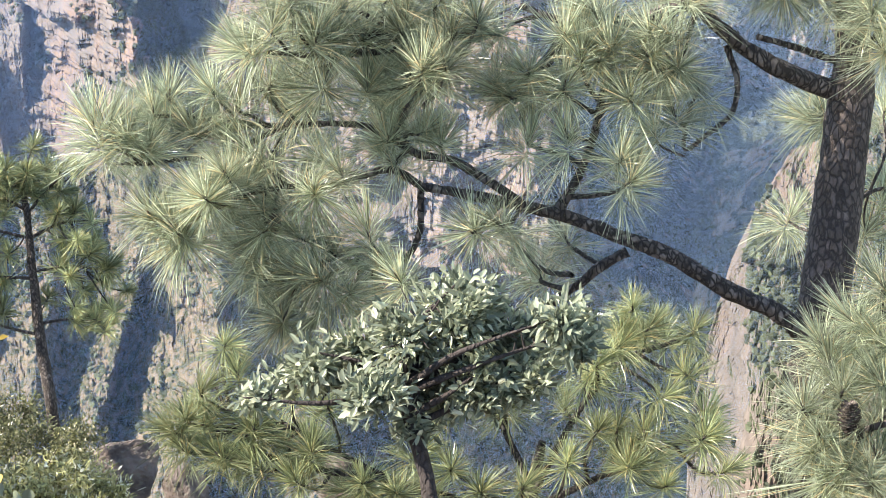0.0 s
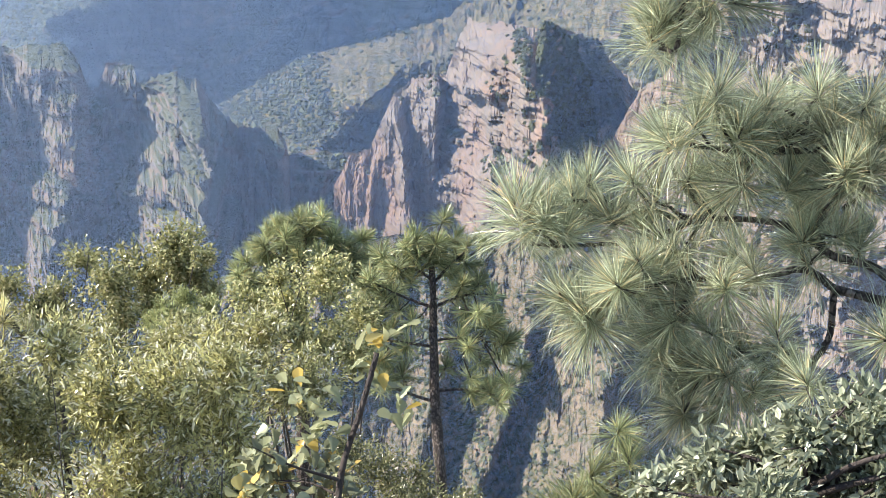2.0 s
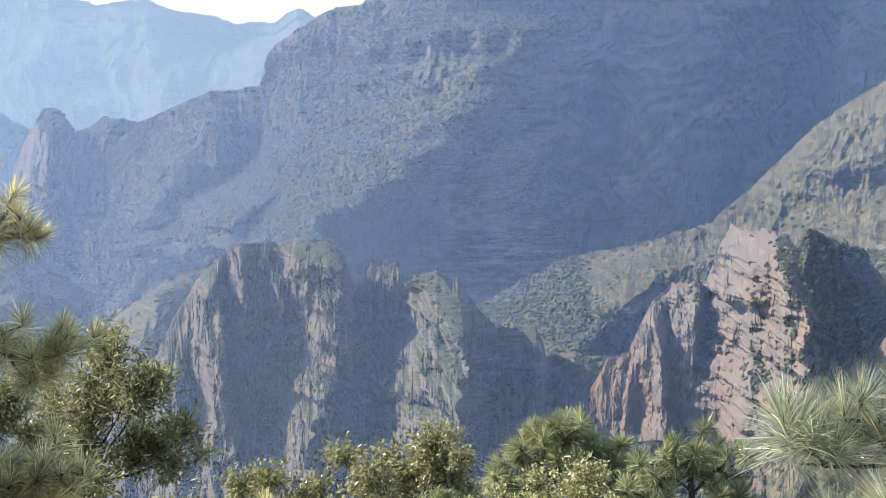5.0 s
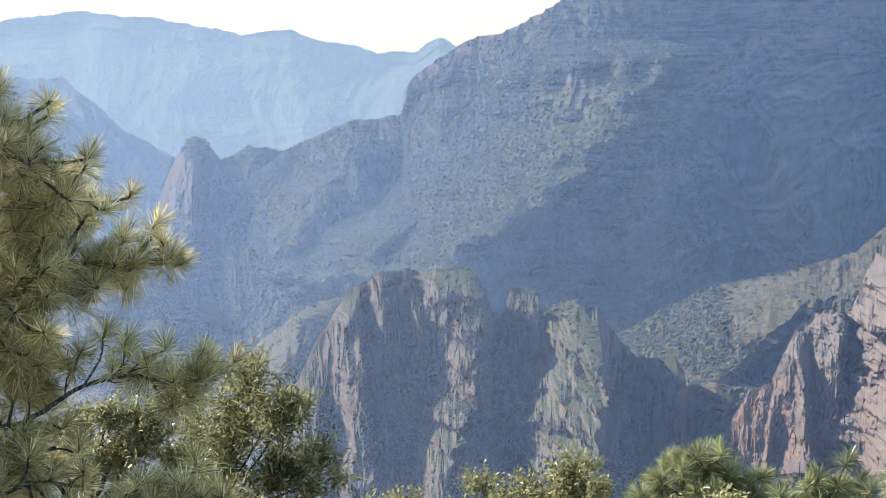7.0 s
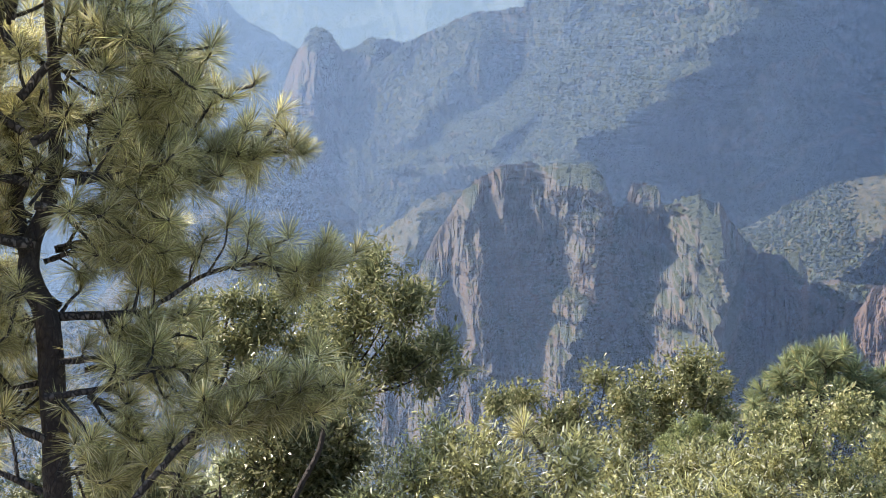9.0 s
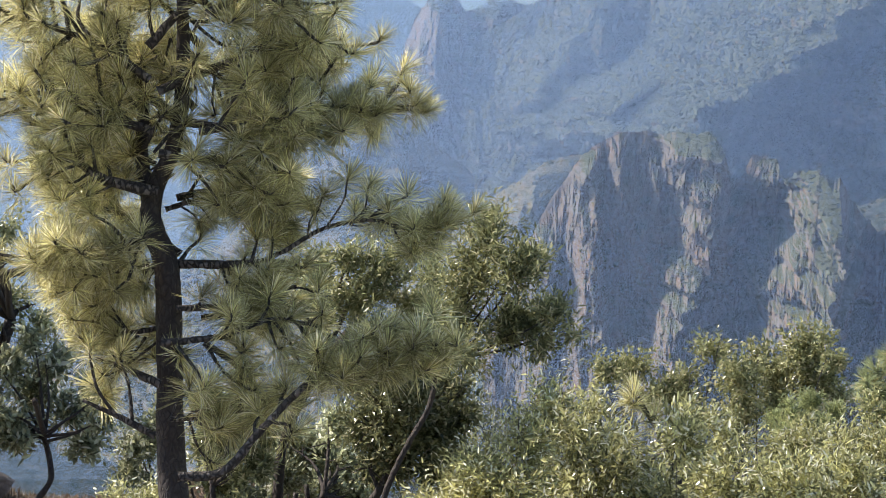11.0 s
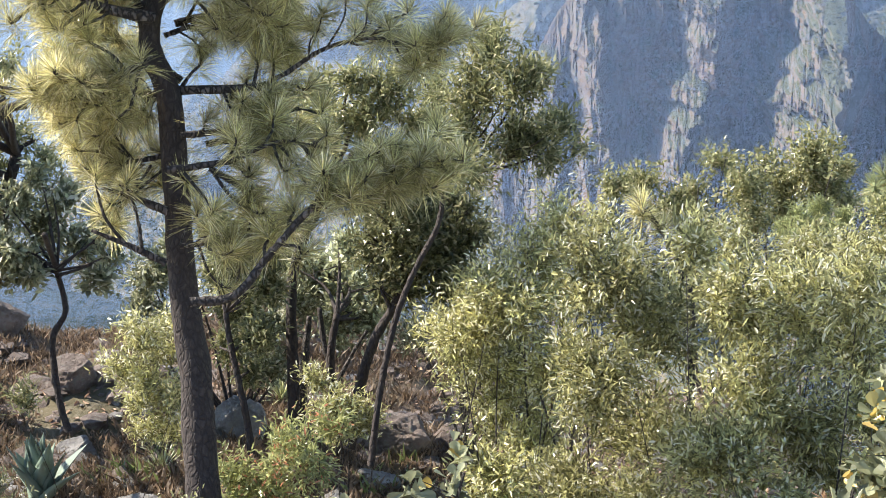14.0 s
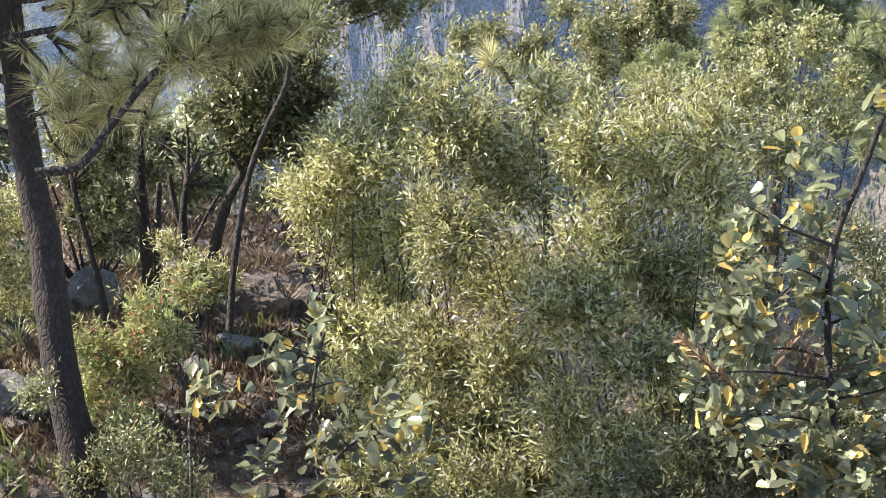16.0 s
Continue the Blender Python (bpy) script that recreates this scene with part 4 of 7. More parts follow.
bough(pine, [at(0.70, -15.29, 8.75), at(0.82, -16.91, 8.70), at(1.60, -17.79, 8.60), at(2.71, -17.23, 8.55), at(4.24, -17.72, 8.50), at(5.39, -18.22, 8.50)], 0.018, 0.008, [at(3.14, -18.66, 8.50), at(5.01, -18.23, 8.50), at(5.94, -18.01, 8.50), at(4.30, -19.34, 8.50), at(5.43, -19.29, 8.50), at(2.36, -17.96, 8.50), at(6.46, -17.09, 8.50), at(3.65, -17.20, 8.50)], TUFTS_NEAR, rnd, 1.0, 7, 0.24)
bough(pine, [at(-6.13, -17.36, 8.90), at(-5.30, -17.82, 8.90), at(-4.65, -18.36, 8.95), at(-3.80, -18.91, 9.00), at(-3.33, -19.63, 9.10)], 0.03, 0.014, [at(-4.07, -16.93, 9.30), at(-3.13, -18.02, 9.30), at(-2.57, -17.30, 9.30)], TUFTS_NEAR, rnd)
bough(pine, [at(-3.84, -16.12, 8.80), at(-4.42, -15.13, 8.80), at(-4.87, -14.05, 8.80), at(-5.14, -12.98, 8.70), at(-5.30, -11.91, 8.70)], 0.028, 0.014, [at(-5.47, -10.93, 8.60), at(-4.03, -12.09, 8.60), at(-6.72, -10.48, 8.60), at(-5.89, -14.40, 8.60), at(-6.27, -15.11, 8.60), at(-4.57, -11.02, 8.60), at(-2.93, -13.70, 8.60), at(-4.04, -13.52, 8.60)], TUFTS_NEAR, rnd)
bough(pine, [at(1.69, -13.83, 8.60), at(1.21, -12.95, 8.60), at(0.74, -12.33, 8.60), at(1.09, -11.52, 8.60), at(1.62, -10.44, 8.55), at(2.51, -9.71, 8.50)], 0.022, 0.01, [at(2.53, -10.60, 8.50), at(3.97, -10.39, 8.50), at(1.06, -10.09, 8.50), at(-0.38, -10.47, 8.50), at(2.39, -12.03, 8.50), at(4.01, -11.45, 8.50), at(3.22, -9.52, 8.50), at(0.36, -11.35, 8.50), at(4.67, -9.66, 8.50), at(1.58, -9.02, 8.50), at(-0.03, -9.40, 8.50), at(-1.12, -9.95, 8.50)], TUFTS_NEAR, rnd, 1.0, 9, 0.28)
b = bough(pine, [at(-13.32, -12.19, 9.30), at(-12.48, -12.09, 9.25), at(-11.22, -11.67, 9.10), at(-9.96, -11.05, 9.00), at(-8.86, -10.20, 8.90), at(-8.04, -9.59, 8.85), at(-6.35, -10.04, 8.80), at(-5.10, -10.14, 8.75), at(-3.83, -10.05, 8.75), at(-2.57, -9.60, 8.70)], 0.058, 0.014, [at(-2.84, -11.73, 8.60), at(-1.66, -10.48, 8.60), at(-4.02, -10.49, 8.60), at(-2.20, -12.45, 8.60), at(-5.11, -11.38, 8.60), at(-6.93, -11.54, 8.60), at(-1.65, -12.09, 8.60), at(-7.26, -10.48, 8.60), at(-6.04, -12.44, 8.60), at(-7.65, -11.53, 8.60)], TUFTS_NEAR, rnd, 1.0, 7, 0.26)
bough(pine, [at(-9.15, -10.81, 9.00), at(-9.54, -11.85, 9.00), at(-9.40, -12.92, 9.00), at(-8.61, -13.64, 8.95), at(-7.94, -14.10, 8.90), at(-7.97, -13.21, 8.90), at(-8.13, -12.59, 8.90)], 0.017, 0.008, [at(-7.50, -12.78, 8.80), at(-6.79, -13.50, 8.80), at(-8.20, -12.06, 8.80)], TUFTS_NEAR, rnd)
bough(pine, [at(-13.28, -11.41, 9.30), at(-11.89, -11.01, 9.20), at(-10.82, -10.69, 9.10), at(-10.11, -10.54, 9.05)], 0.02, 0.016, [], TUFTS_NEAR, rnd)
b = bough(pine, [at(-1.31, -2.18, 9.83), at(1.85, -4.31, 9.63), at(4.05, -5.51, 9.43), at(4.69, -5.97, 9.33), at(5.73, -6.00, 9.33), at(6.08, -7.97, 9.23), at(6.61, -7.90, 9.23)], 0.03, 0.01, [at(6.81, -7.46, 9.24), at(6.66, -7.00, 9.24), at(7.04, -4.44, 9.24), at(6.37, -3.89, 9.24), at(5.65, -4.40, 9.24), at(4.82, -3.68, 9.24), at(4.01, -6.47, 9.23), at(5.17, -6.86, 9.23)], TUFTS_NEAR, rnd, 1.12, 5, 0.26)
pine_cone([at(5.10, -4.42, 9.14)][0], 0.095, b, 6)
bough(pine, [at(-1.10, -10.43, 8.67), at(1.42, -10.94, 8.57), at(3.86, -11.08, 8.48), at(5.11, -10.97, 8.38), at(6.28, -10.84, 8.38)], 0.02, 0.009, [at(6.38, -10.76, 8.33), at(5.34, -10.08, 8.33), at(3.91, -10.37, 8.33), at(4.68, -9.16, 8.33), at(3.81, -12.14, 8.33)], TUFTS_NEAR, rnd)
b = bough(pine, [at(-12.39, -20.59, 9.30), at(-13.49, -20.52, 8.60), at(-14.53, -19.75, 8.20), at(-15.91, -18.95, 8.00)], 0.03, 0.012, [at(-14.42, -18.00, 8.00), at(-13.40, -19.12, 8.00), at(-14.44, -19.75, 8.00), at(-12.94, -20.55, 8.00), at(-14.62, -21.14, 8.00), at(-15.18, -18.65, 8.00), at(-12.53, -19.87, 8.00)], TUFTS_NEAR, rnd, 1.05)
b = bough(pine, [at(-12.45, -21.64, 9.30), at(-13.22, -22.29, 8.40), at(-14.17, -22.57, 7.90), at(-15.42, -22.12, 7.80)], 0.026, 0.012, [at(-12.74, -22.85, 7.90), at(-12.54, -23.39, 7.90), at(-13.69, -23.83, 7.90), at(-14.76, -23.22, 7.90), at(-14.56, -24.28, 7.90), at(-13.16, -24.39, 7.90), at(-12.09, -22.01, 7.90), at(-15.03, -21.81, 7.90), at(-13.36, -21.41, 7.90)], TUFTS_NEAR, rnd, 1.05)
pine_cone([at(-13.64, -22.35, 7.75)][0], 0.14, b, 7)
bough(pine, [at(-13.15, -11.06, 9.30), at(-13.94, -10.34, 9.00), at(-14.94, -9.97, 8.90)], 0.022, 0.01, [at(-13.64, -9.66, 8.90), at(-14.06, -10.86, 8.90), at(-13.35, -8.98, 8.90), at(-14.63, -10.32, 8.90)], TUFTS_NEAR, rnd)
bough(pine, [at(-12.81, -8.65, 9.30), at(-11.78, -8.67, 9.10), at(-10.74, -8.86, 9.00)], 0.022, 0.01, [at(-10.93, -9.20, 9.00), at(-9.87, -8.96, 9.00), at(-11.80, -9.01, 9.00), at(-12.68, -9.34, 9.00)], TUFTS_NEAR, rnd)
bough(pine, [at(-13.04, -12.81, 9.30), at(-12.33, -12.75, 9.50)], 0.012, 0.008, [at(-12.25, -12.75, 9.60), at(-11.82, -13.03, 9.60)], TUFTS_NEAR, rnd)
bough(pine, [at(-12.79, -16.33, 9.30), at(-13.89, -15.23, 9.60), at(-14.93, -15.00, 9.80)], 0.015, 0.008, [at(-14.24, -15.21, 9.80), at(-14.72, -14.48, 9.80), at(-13.95, -16.27, 9.80), at(-14.22, -12.59, 9.80), at(-11.43, -16.04, 9.80)], TUFTS_NEAR, rnd)

# ---- a younger pine below it ----
pine = holder("pine_tree", (*at(-1, 0, 14).xy, ground_at(-1, 14)), "pale green young pine crown below the lookout", "pine tree")
rnd = random.Random(9)
low = [pine.location - Vector((0, 0, 0.3))] + [at(-2.17, -27.28, 14.00), at(-2.76, -25.87, 13.90), at(-3.34, -23.39, 13.80)]
limb("trunk", low, [0.14, 0.09, 0.06, 0.03], pine, M_BARK, 10, 0.12)
bough(pine, [at(-2.96, -25.17, 13.60), at(-4.69, -22.30, 13.60), at(-6.01, -20.85, 13.60), at(-7.89, -20.08, 13.60)], 0.03, 0.012, [at(-8.11, -21.15, 13.20), at(-6.09, -20.22, 13.20), at(-8.44, -19.71, 13.20), at(-6.94, -19.75, 13.20), at(-5.25, -20.86, 13.20), at(-7.56, -21.88, 13.20), at(-6.35, -19.05, 13.20)], TUFTS_MID, rnd, 1.1, 6, 0.35)
bough(pine, [at(-2.96, -25.52, 13.60), at(-5.11, -24.60, 13.60), at(-7.03, -23.67, 13.60), at(-8.93, -23.06, 13.60)], 0.03, 0.012, [at(-6.27, -24.13, 13.20), at(-5.28, -23.00, 13.20), at(-8.93, -23.06, 13.20), at(-7.64, -24.70, 13.20), at(-9.74, -24.08, 13.20), at(-4.22, -24.00, 13.20), at(-6.82, -22.96, 13.20)], TUFTS_MID, rnd, 1.1, 6, 0.35)
bough(pine, [at(-2.17, -26.05, 13.60), at(-0.20, -25.16, 13.60), at(1.76, -24.60, 13.60), at(4.45, -23.27, 13.60), at(6.52, -22.10, 13.60)], 0.03, 0.012, [at(-2.76, -24.81, 13.20), at(-1.19, -24.99, 13.20), at(-0.21, -24.28, 13.20), at(2.94, -24.56, 13.20), at(1.77, -24.95, 13.20), at(4.65, -23.44, 13.20), at(5.15, -21.63, 13.20), at(6.55, -22.63, 13.20), at(4.02, -22.21, 13.20), at(0.95, -23.73, 13.20)], TUFTS_MID, rnd, 1.15, 8, 0.35)
bough(pine, [at(1.76, -24.60, 13.60), at(4.49, -24.15, 13.60), at(6.78, -23.33, 13.60), at(7.82, -21.32, 13.60)], 0.03, 0.012, [at(7.03, -20.92, 13.20), at(7.37, -20.09, 13.20), at(8.83, -22.32, 13.20), at(7.94, -23.44, 13.20), at(8.20, -21.47, 13.20), at(6.61, -23.87, 13.20), at(9.07, -23.19, 13.20), at(5.28, -24.47, 13.20), at(9.42, -22.63, 13.20)], TUFTS_MID, rnd, 1.15, 7, 0.35)
bough(pine, [at(-2.96, -24.81, 13.60), at(-1.40, -21.97, 13.60), at(-0.26, -20.88, 13.60)], 0.03, 0.012, [at(-0.64, -21.07, 13.20), at(-1.80, -20.89, 13.20), at(0.53, -21.77, 13.20), at(-2.18, -22.33, 13.20), at(-3.14, -21.07, 13.20)], TUFTS_MID, rnd, 1.1, 5, 0.35)

# ---- slender pine on the rim ----
pine = holder("pine_tree", (*at(13.2, 0, 26).xy, min(ground_at(13.2, 26), -1.9)), "slender young pine standing at the rim", "pine tree")
rnd = random.Random(12)
slim = [pine.location - Vector((0, 0, 0.2))] + [at(13.24, -21.83, 25.89), at(13.43, -19.55, 25.89), at(13.50, -17.23, 25.89), at(13.54, -15.26, 25.89), at(13.70, -14.18, 25.89)]
limb("trunk", slim, [0.1, 0.09, 0.08, 0.06, 0.045, 0.018], pine, M_BARK, 8, 0.1)
bough(pine, [at(13.63, -14.72, 25.89), at(13.69, -14.36, 25.89), at(13.72, -14.18, 25.89)], 0.025, 0.01, [at(13.70, -14.27, 25.89), at(13.41, -14.54, 25.89), at(14.06, -14.55, 25.89)], TUFTS_FAR, rnd, 1.1, 4, 0.36)
bough(pine, [at(13.58, -15.44, 25.89), at(14.33, -14.92, 25.89), at(14.90, -14.57, 25.90)], 0.025, 0.01, [at(14.52, -14.83, 25.90), at(14.98, -15.02, 25.90), at(15.27, -14.67, 25.90), at(14.70, -15.29, 25.90), at(14.23, -15.46, 25.89)], TUFTS_FAR, rnd, 1.1, 4, 0.36)
bough(pine, [at(13.54, -15.62, 25.89), at(12.84, -14.88, 25.89), at(12.30, -14.51, 25.89)], 0.025, 0.01, [at(12.67, -14.61, 25.89), at(12.29, -14.96, 25.89), at(12.84, -15.24, 25.89)], TUFTS_FAR, rnd, 1.1, 4, 0.36)
bough(pine, [at(13.52, -16.34, 25.89), at(14.50, -16.00, 25.89), at(15.63, -15.48, 25.90)], 0.025, 0.01, [at(15.63, -15.39, 25.90), at(15.16, -16.01, 25.90), at(14.68, -16.36, 25.89), at(15.43, -16.38, 25.90), at(14.20, -16.71, 25.89), at(15.82, -15.66, 25.90)], TUFTS_FAR, rnd, 1.1, 4, 0.36)
bough(pine, [at(13.52, -16.34, 25.89), at(12.45, -15.95, 25.89), at(11.52, -15.92, 25.89)], 0.025, 0.01, [at(12.08, -15.58, 25.89), at(11.52, -15.92, 25.89), at(11.68, -16.64, 25.89), at(12.43, -16.49, 25.89)], TUFTS_FAR, rnd, 1.1, 4, 0.36)
bough(pine, [at(13.49, -17.59, 25.89), at(14.66, -17.44, 25.89), at(15.79, -17.28, 25.90)], 0.025, 0.01, [at(15.61, -17.10, 25.90), at(15.03, -17.98, 25.89), at(15.24, -16.73, 25.90), at(14.47, -17.61, 25.89)], TUFTS_FAR, rnd, 1.1, 4, 0.36)
bough(pine, [at(13.50, -17.41, 25.89), at(12.41, -17.29, 25.89), at(11.28, -17.52, 25.89)], 0.025, 0.01, [at(12.60, -17.21, 25.89), at(11.27, -17.87, 25.89), at(10.91, -17.33, 25.89), at(11.83, -18.07, 25.89), at(12.19, -18.62, 25.89), at(11.05, -18.75, 25.89), at(10.51, -18.20, 25.89)], TUFTS_FAR, rnd, 1.1, 4, 0.36)
bough(pine, [at(13.42, -19.01, 25.89), at(12.37, -18.95, 25.89), at(11.42, -19.12, 25.89)], 0.025, 0.01, [at(11.61, -18.95, 25.89), at(11.23, -19.29, 25.89)], TUFTS_FAR, rnd, 1.1, 4, 0.36)
bough(pine, [at(13.41, -19.37, 25.89), at(14.44, -19.04, 25.89), at(15.21, -18.70, 25.89)], 0.025, 0.01, [], TUFTS_FAR, rnd, 1.1, 4, 0.36)

# ---- dome-shaped pine behind the shrubs ----
pine = holder("pine_tree", (*at(18, 0, 27).xy, ground_at(18, 27)), "round-topped pine with bright green needles behind shrubs", "pine tree")
rnd = random.Random(14)
dome = [pine.location - Vector((0, 0, 0.3))] + [at(17.85, -17.49, 27.90), at(17.86, -15.69, 27.90), at(17.87, -14.43, 27.90)]
limb("trunk", dome, [0.13, 0.1, 0.08, 0.04], pine, M_BARK, 8, 0.1)
bough(pine, [at(17.86, -15.51, 27.90), at(18.61, -14.61, 27.90), at(19.17, -14.07, 27.91)], 0.03, 0.012, [at(18.98, -14.07, 27.90), at(18.61, -13.71, 27.90), at(19.36, -14.43, 27.91), at(19.73, -14.79, 27.91), at(18.98, -14.79, 27.90), at(18.42, -14.43, 27.90)], TUFTS_FAR, rnd, 1.15, 6, 0.36)
bough(pine, [at(17.86, -15.51, 27.90), at(17.68, -14.25, 27.90), at(17.78, -13.62, 27.90)], 0.03, 0.012, [at(17.87, -13.53, 27.90), at(17.31, -13.61, 27.90), at(18.24, -13.62, 27.90), at(17.59, -14.07, 27.90), at(18.05, -14.07, 27.90)], TUFTS_FAR, rnd, 1.15, 6, 0.36)
bough(pine, [at(17.86, -15.51, 27.90), at(16.93, -14.60, 27.90), at(16.38, -14.24, 27.90)], 0.03, 0.012, [at(16.75, -13.97, 27.90), at(16.37, -14.33, 27.90), at(16.93, -14.42, 27.90), at(16.18, -14.78, 27.90), at(16.55, -14.96, 27.90)], TUFTS_FAR, rnd, 1.15, 6, 0.36)
bough(pine, [at(17.86, -16.05, 27.90), at(18.98, -15.51, 27.90), at(19.73, -15.33, 27.91)], 0.03, 0.012, [at(19.73, -15.51, 27.91), at(19.17, -15.51, 27.90), at(18.61, -15.33, 27.90), at(19.92, -15.15, 27.91), at(19.17, -16.23, 27.90)], TUFTS_FAR, rnd, 1.15, 6, 0.36)
bough(pine, [at(17.86, -16.05, 27.90), at(16.55, -15.50, 27.90), at(15.61, -15.31, 27.90)], 0.03, 0.012, [at(15.81, -14.77, 27.90), at(15.43, -15.12, 27.90), at(15.99, -15.49, 27.90), at(17.11, -15.33, 27.90), at(15.25, -14.58, 27.90)], TUFTS_FAR, rnd, 1.15, 6, 0.36)

# ---- the dark-trunked pine on the rim ----
pine = holder("pine_tree", (*at(42.0, 0, 8.7).xy, ground_at(42.0, 8.7)), "large dark-trunked pine on the rim, lit from behind", "pine tree")
rnd = random.Random(21)
spine = [pine.location - Vector((0, 0, 0.3)), *[at(42.56, -27.40, 10.40), at(42.70, -26.03, 10.40), at(42.82, -24.59, 10.40), at(42.85, -22.83, 10.40), at(42.84, -21.06, 10.40), at(43.01, -19.28, 10.40), at(43.11, -17.50, 10.40), at(43.10, -15.74, 10.40), at(43.13, -13.97, 10.40)], *[at(43.15, -12.75, 10.38), at(43.29, -11.85, 10.38), at(43.69, -10.87, 10.38), at(43.56, -9.82, 10.38), at(43.00, -8.60, 10.38), at(42.74, -7.29, 10.38), at(42.65, -5.38, 10.38), at(42.72, -3.31, 10.38), at(42.83, -1.27, 10.38)]]
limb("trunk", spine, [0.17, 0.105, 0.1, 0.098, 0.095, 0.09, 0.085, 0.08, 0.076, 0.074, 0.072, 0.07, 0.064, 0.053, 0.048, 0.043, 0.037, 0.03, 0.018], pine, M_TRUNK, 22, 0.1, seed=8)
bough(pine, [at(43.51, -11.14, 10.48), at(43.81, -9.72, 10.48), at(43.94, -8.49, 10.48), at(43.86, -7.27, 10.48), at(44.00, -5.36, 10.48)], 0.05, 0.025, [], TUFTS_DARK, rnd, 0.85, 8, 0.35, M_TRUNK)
bough(pine, [at(43.10, -12.13, 10.40), at(41.57, -12.17, 10.39), at(40.30, -12.11, 10.39), at(39.47, -11.76, 10.39)], 0.03, 0.013, [at(38.67, -12.13, 10.29), at(39.77, -12.47, 10.29)], TUFTS_DARK, rnd, 0.86, 8, 0.21, up=0.5)
bough(pine, [at(39.49, -11.76, 10.22), at(38.11, -10.98, 10.21), at(36.47, -10.72, 10.21), at(35.20, -11.12, 10.21), at(34.29, -10.81, 10.20)], 0.014, 0.006, [at(34.30, -9.92, 10.10), at(34.66, -10.55, 10.11), at(35.57, -9.74, 10.11), at(36.66, -9.47, 10.11), at(37.38, -9.29, 10.11), at(38.11, -9.82, 10.11), at(34.12, -10.72, 10.10), at(36.12, -10.37, 10.11), at(37.21, -10.36, 10.11), at(38.65, -10.26, 10.12)], TUFTS_DARK, rnd, 0.86, 17, 0.19, up=0.5)
bough(pine, [at(43.48, -7.45, 10.23), at(41.64, -7.83, 10.22), at(39.68, -7.50, 10.22), at(38.24, -7.16, 10.22), at(37.17, -7.26, 10.21), at(35.74, -7.09, 10.21)], 0.026, 0.011, [at(35.21, -6.91, 10.11), at(35.57, -6.47, 10.11), at(36.81, -6.29, 10.11), at(37.35, -6.82, 10.11), at(38.24, -6.64, 10.12), at(39.14, -7.16, 10.12), at(40.38, -6.79, 10.12), at(34.85, -7.17, 10.11)], TUFTS_DARK, rnd, 0.86, 21, 0.24, up=0.5)
bough(pine, [at(43.46, -6.75, 10.23), at(41.94, -6.08, 10.23), at(39.99, -5.40, 10.22), at(38.04, -4.89, 10.22)], 0.026, 0.011, [at(37.16, -5.42, 10.11), at(38.22, -4.71, 10.12), at(36.45, -4.89, 10.11), at(38.94, -5.41, 10.12), at(39.99, -4.88, 10.12), at(37.86, -4.02, 10.12)], TUFTS_DARK, rnd, 0.86, 21, 0.26, up=0.5)
bough(pine, [at(43.45, -8.67, 10.06), at(42.04, -8.88, 10.05), at(40.43, -8.55, 10.05), at(38.98, -8.04, 10.05)], 0.026, 0.011, [at(39.00, -8.21, 9.95), at(38.63, -7.51, 9.95), at(39.72, -8.38, 9.95), at(40.78, -8.19, 9.95), at(41.52, -9.06, 9.95), at(39.55, -9.27, 9.95), at(40.28, -9.61, 9.95)], TUFTS_DARK, rnd, 0.86, 21, 0.26, up=0.5)
bough(pine, [at(42.91, -13.55, 10.14), at(41.81, -13.49, 10.14), at(40.53, -13.26, 10.13), at(39.06, -12.84, 10.13)], 0.021, 0.009, [at(39.81, -13.18, 10.03), at(39.08, -13.55, 10.03), at(40.53, -12.81, 10.03), at(41.46, -13.50, 10.03)], TUFTS_DARK, rnd, 0.86, 12, 0.21, up=0.5)
bough(pine, [at(43.42, -14.59, 9.88), at(42.42, -14.53, 9.88), at(41.32, -14.39, 9.88), at(39.84, -13.89, 9.87), at(38.37, -14.09, 9.87)], 0.022, 0.009, [at(39.90, -16.38, 9.77), at(40.26, -16.02, 9.77), at(39.14, -15.33, 9.77), at(38.39, -14.99, 9.77), at(39.50, -14.79, 9.77), at(40.62, -15.65, 9.77)], TUFTS_DARK, rnd, 0.86, 12, 0.21, up=0.5)
bough(pine, [at(42.97, -18.76, 9.53), at(41.48, -18.64, 9.53), at(40.32, -17.44, 9.53), at(38.43, -15.69, 9.52), at(36.19, -14.82, 9.52), at(34.34, -14.47, 9.51)], 0.026, 0.011, [at(34.54, -14.56, 9.41), at(35.46, -14.65, 9.42), at(36.39, -14.82, 9.42), at(36.94, -14.37, 9.42), at(34.17, -15.00, 9.41), at(35.09, -14.11, 9.42), at(37.69, -15.35, 9.42), at(38.42, -14.80, 9.42), at(35.84, -15.18, 9.42), at(34.72, -15.36, 9.41), at(37.31, -14.81, 9.42)], TUFTS_DARK, rnd, 0.86, 30, 0.17, up=0.5)
bough(pine, [at(43.14, -17.00, 9.96), at(41.38, -16.88, 9.96), at(39.89, -16.39, 9.96)], 0.017, 0.007, [at(39.90, -16.56, 9.86), at(40.28, -16.91, 9.86), at(41.40, -17.06, 9.86), at(39.15, -16.40, 9.85)], TUFTS_DARK, rnd, 0.86, 12, 0.21, up=0.5)
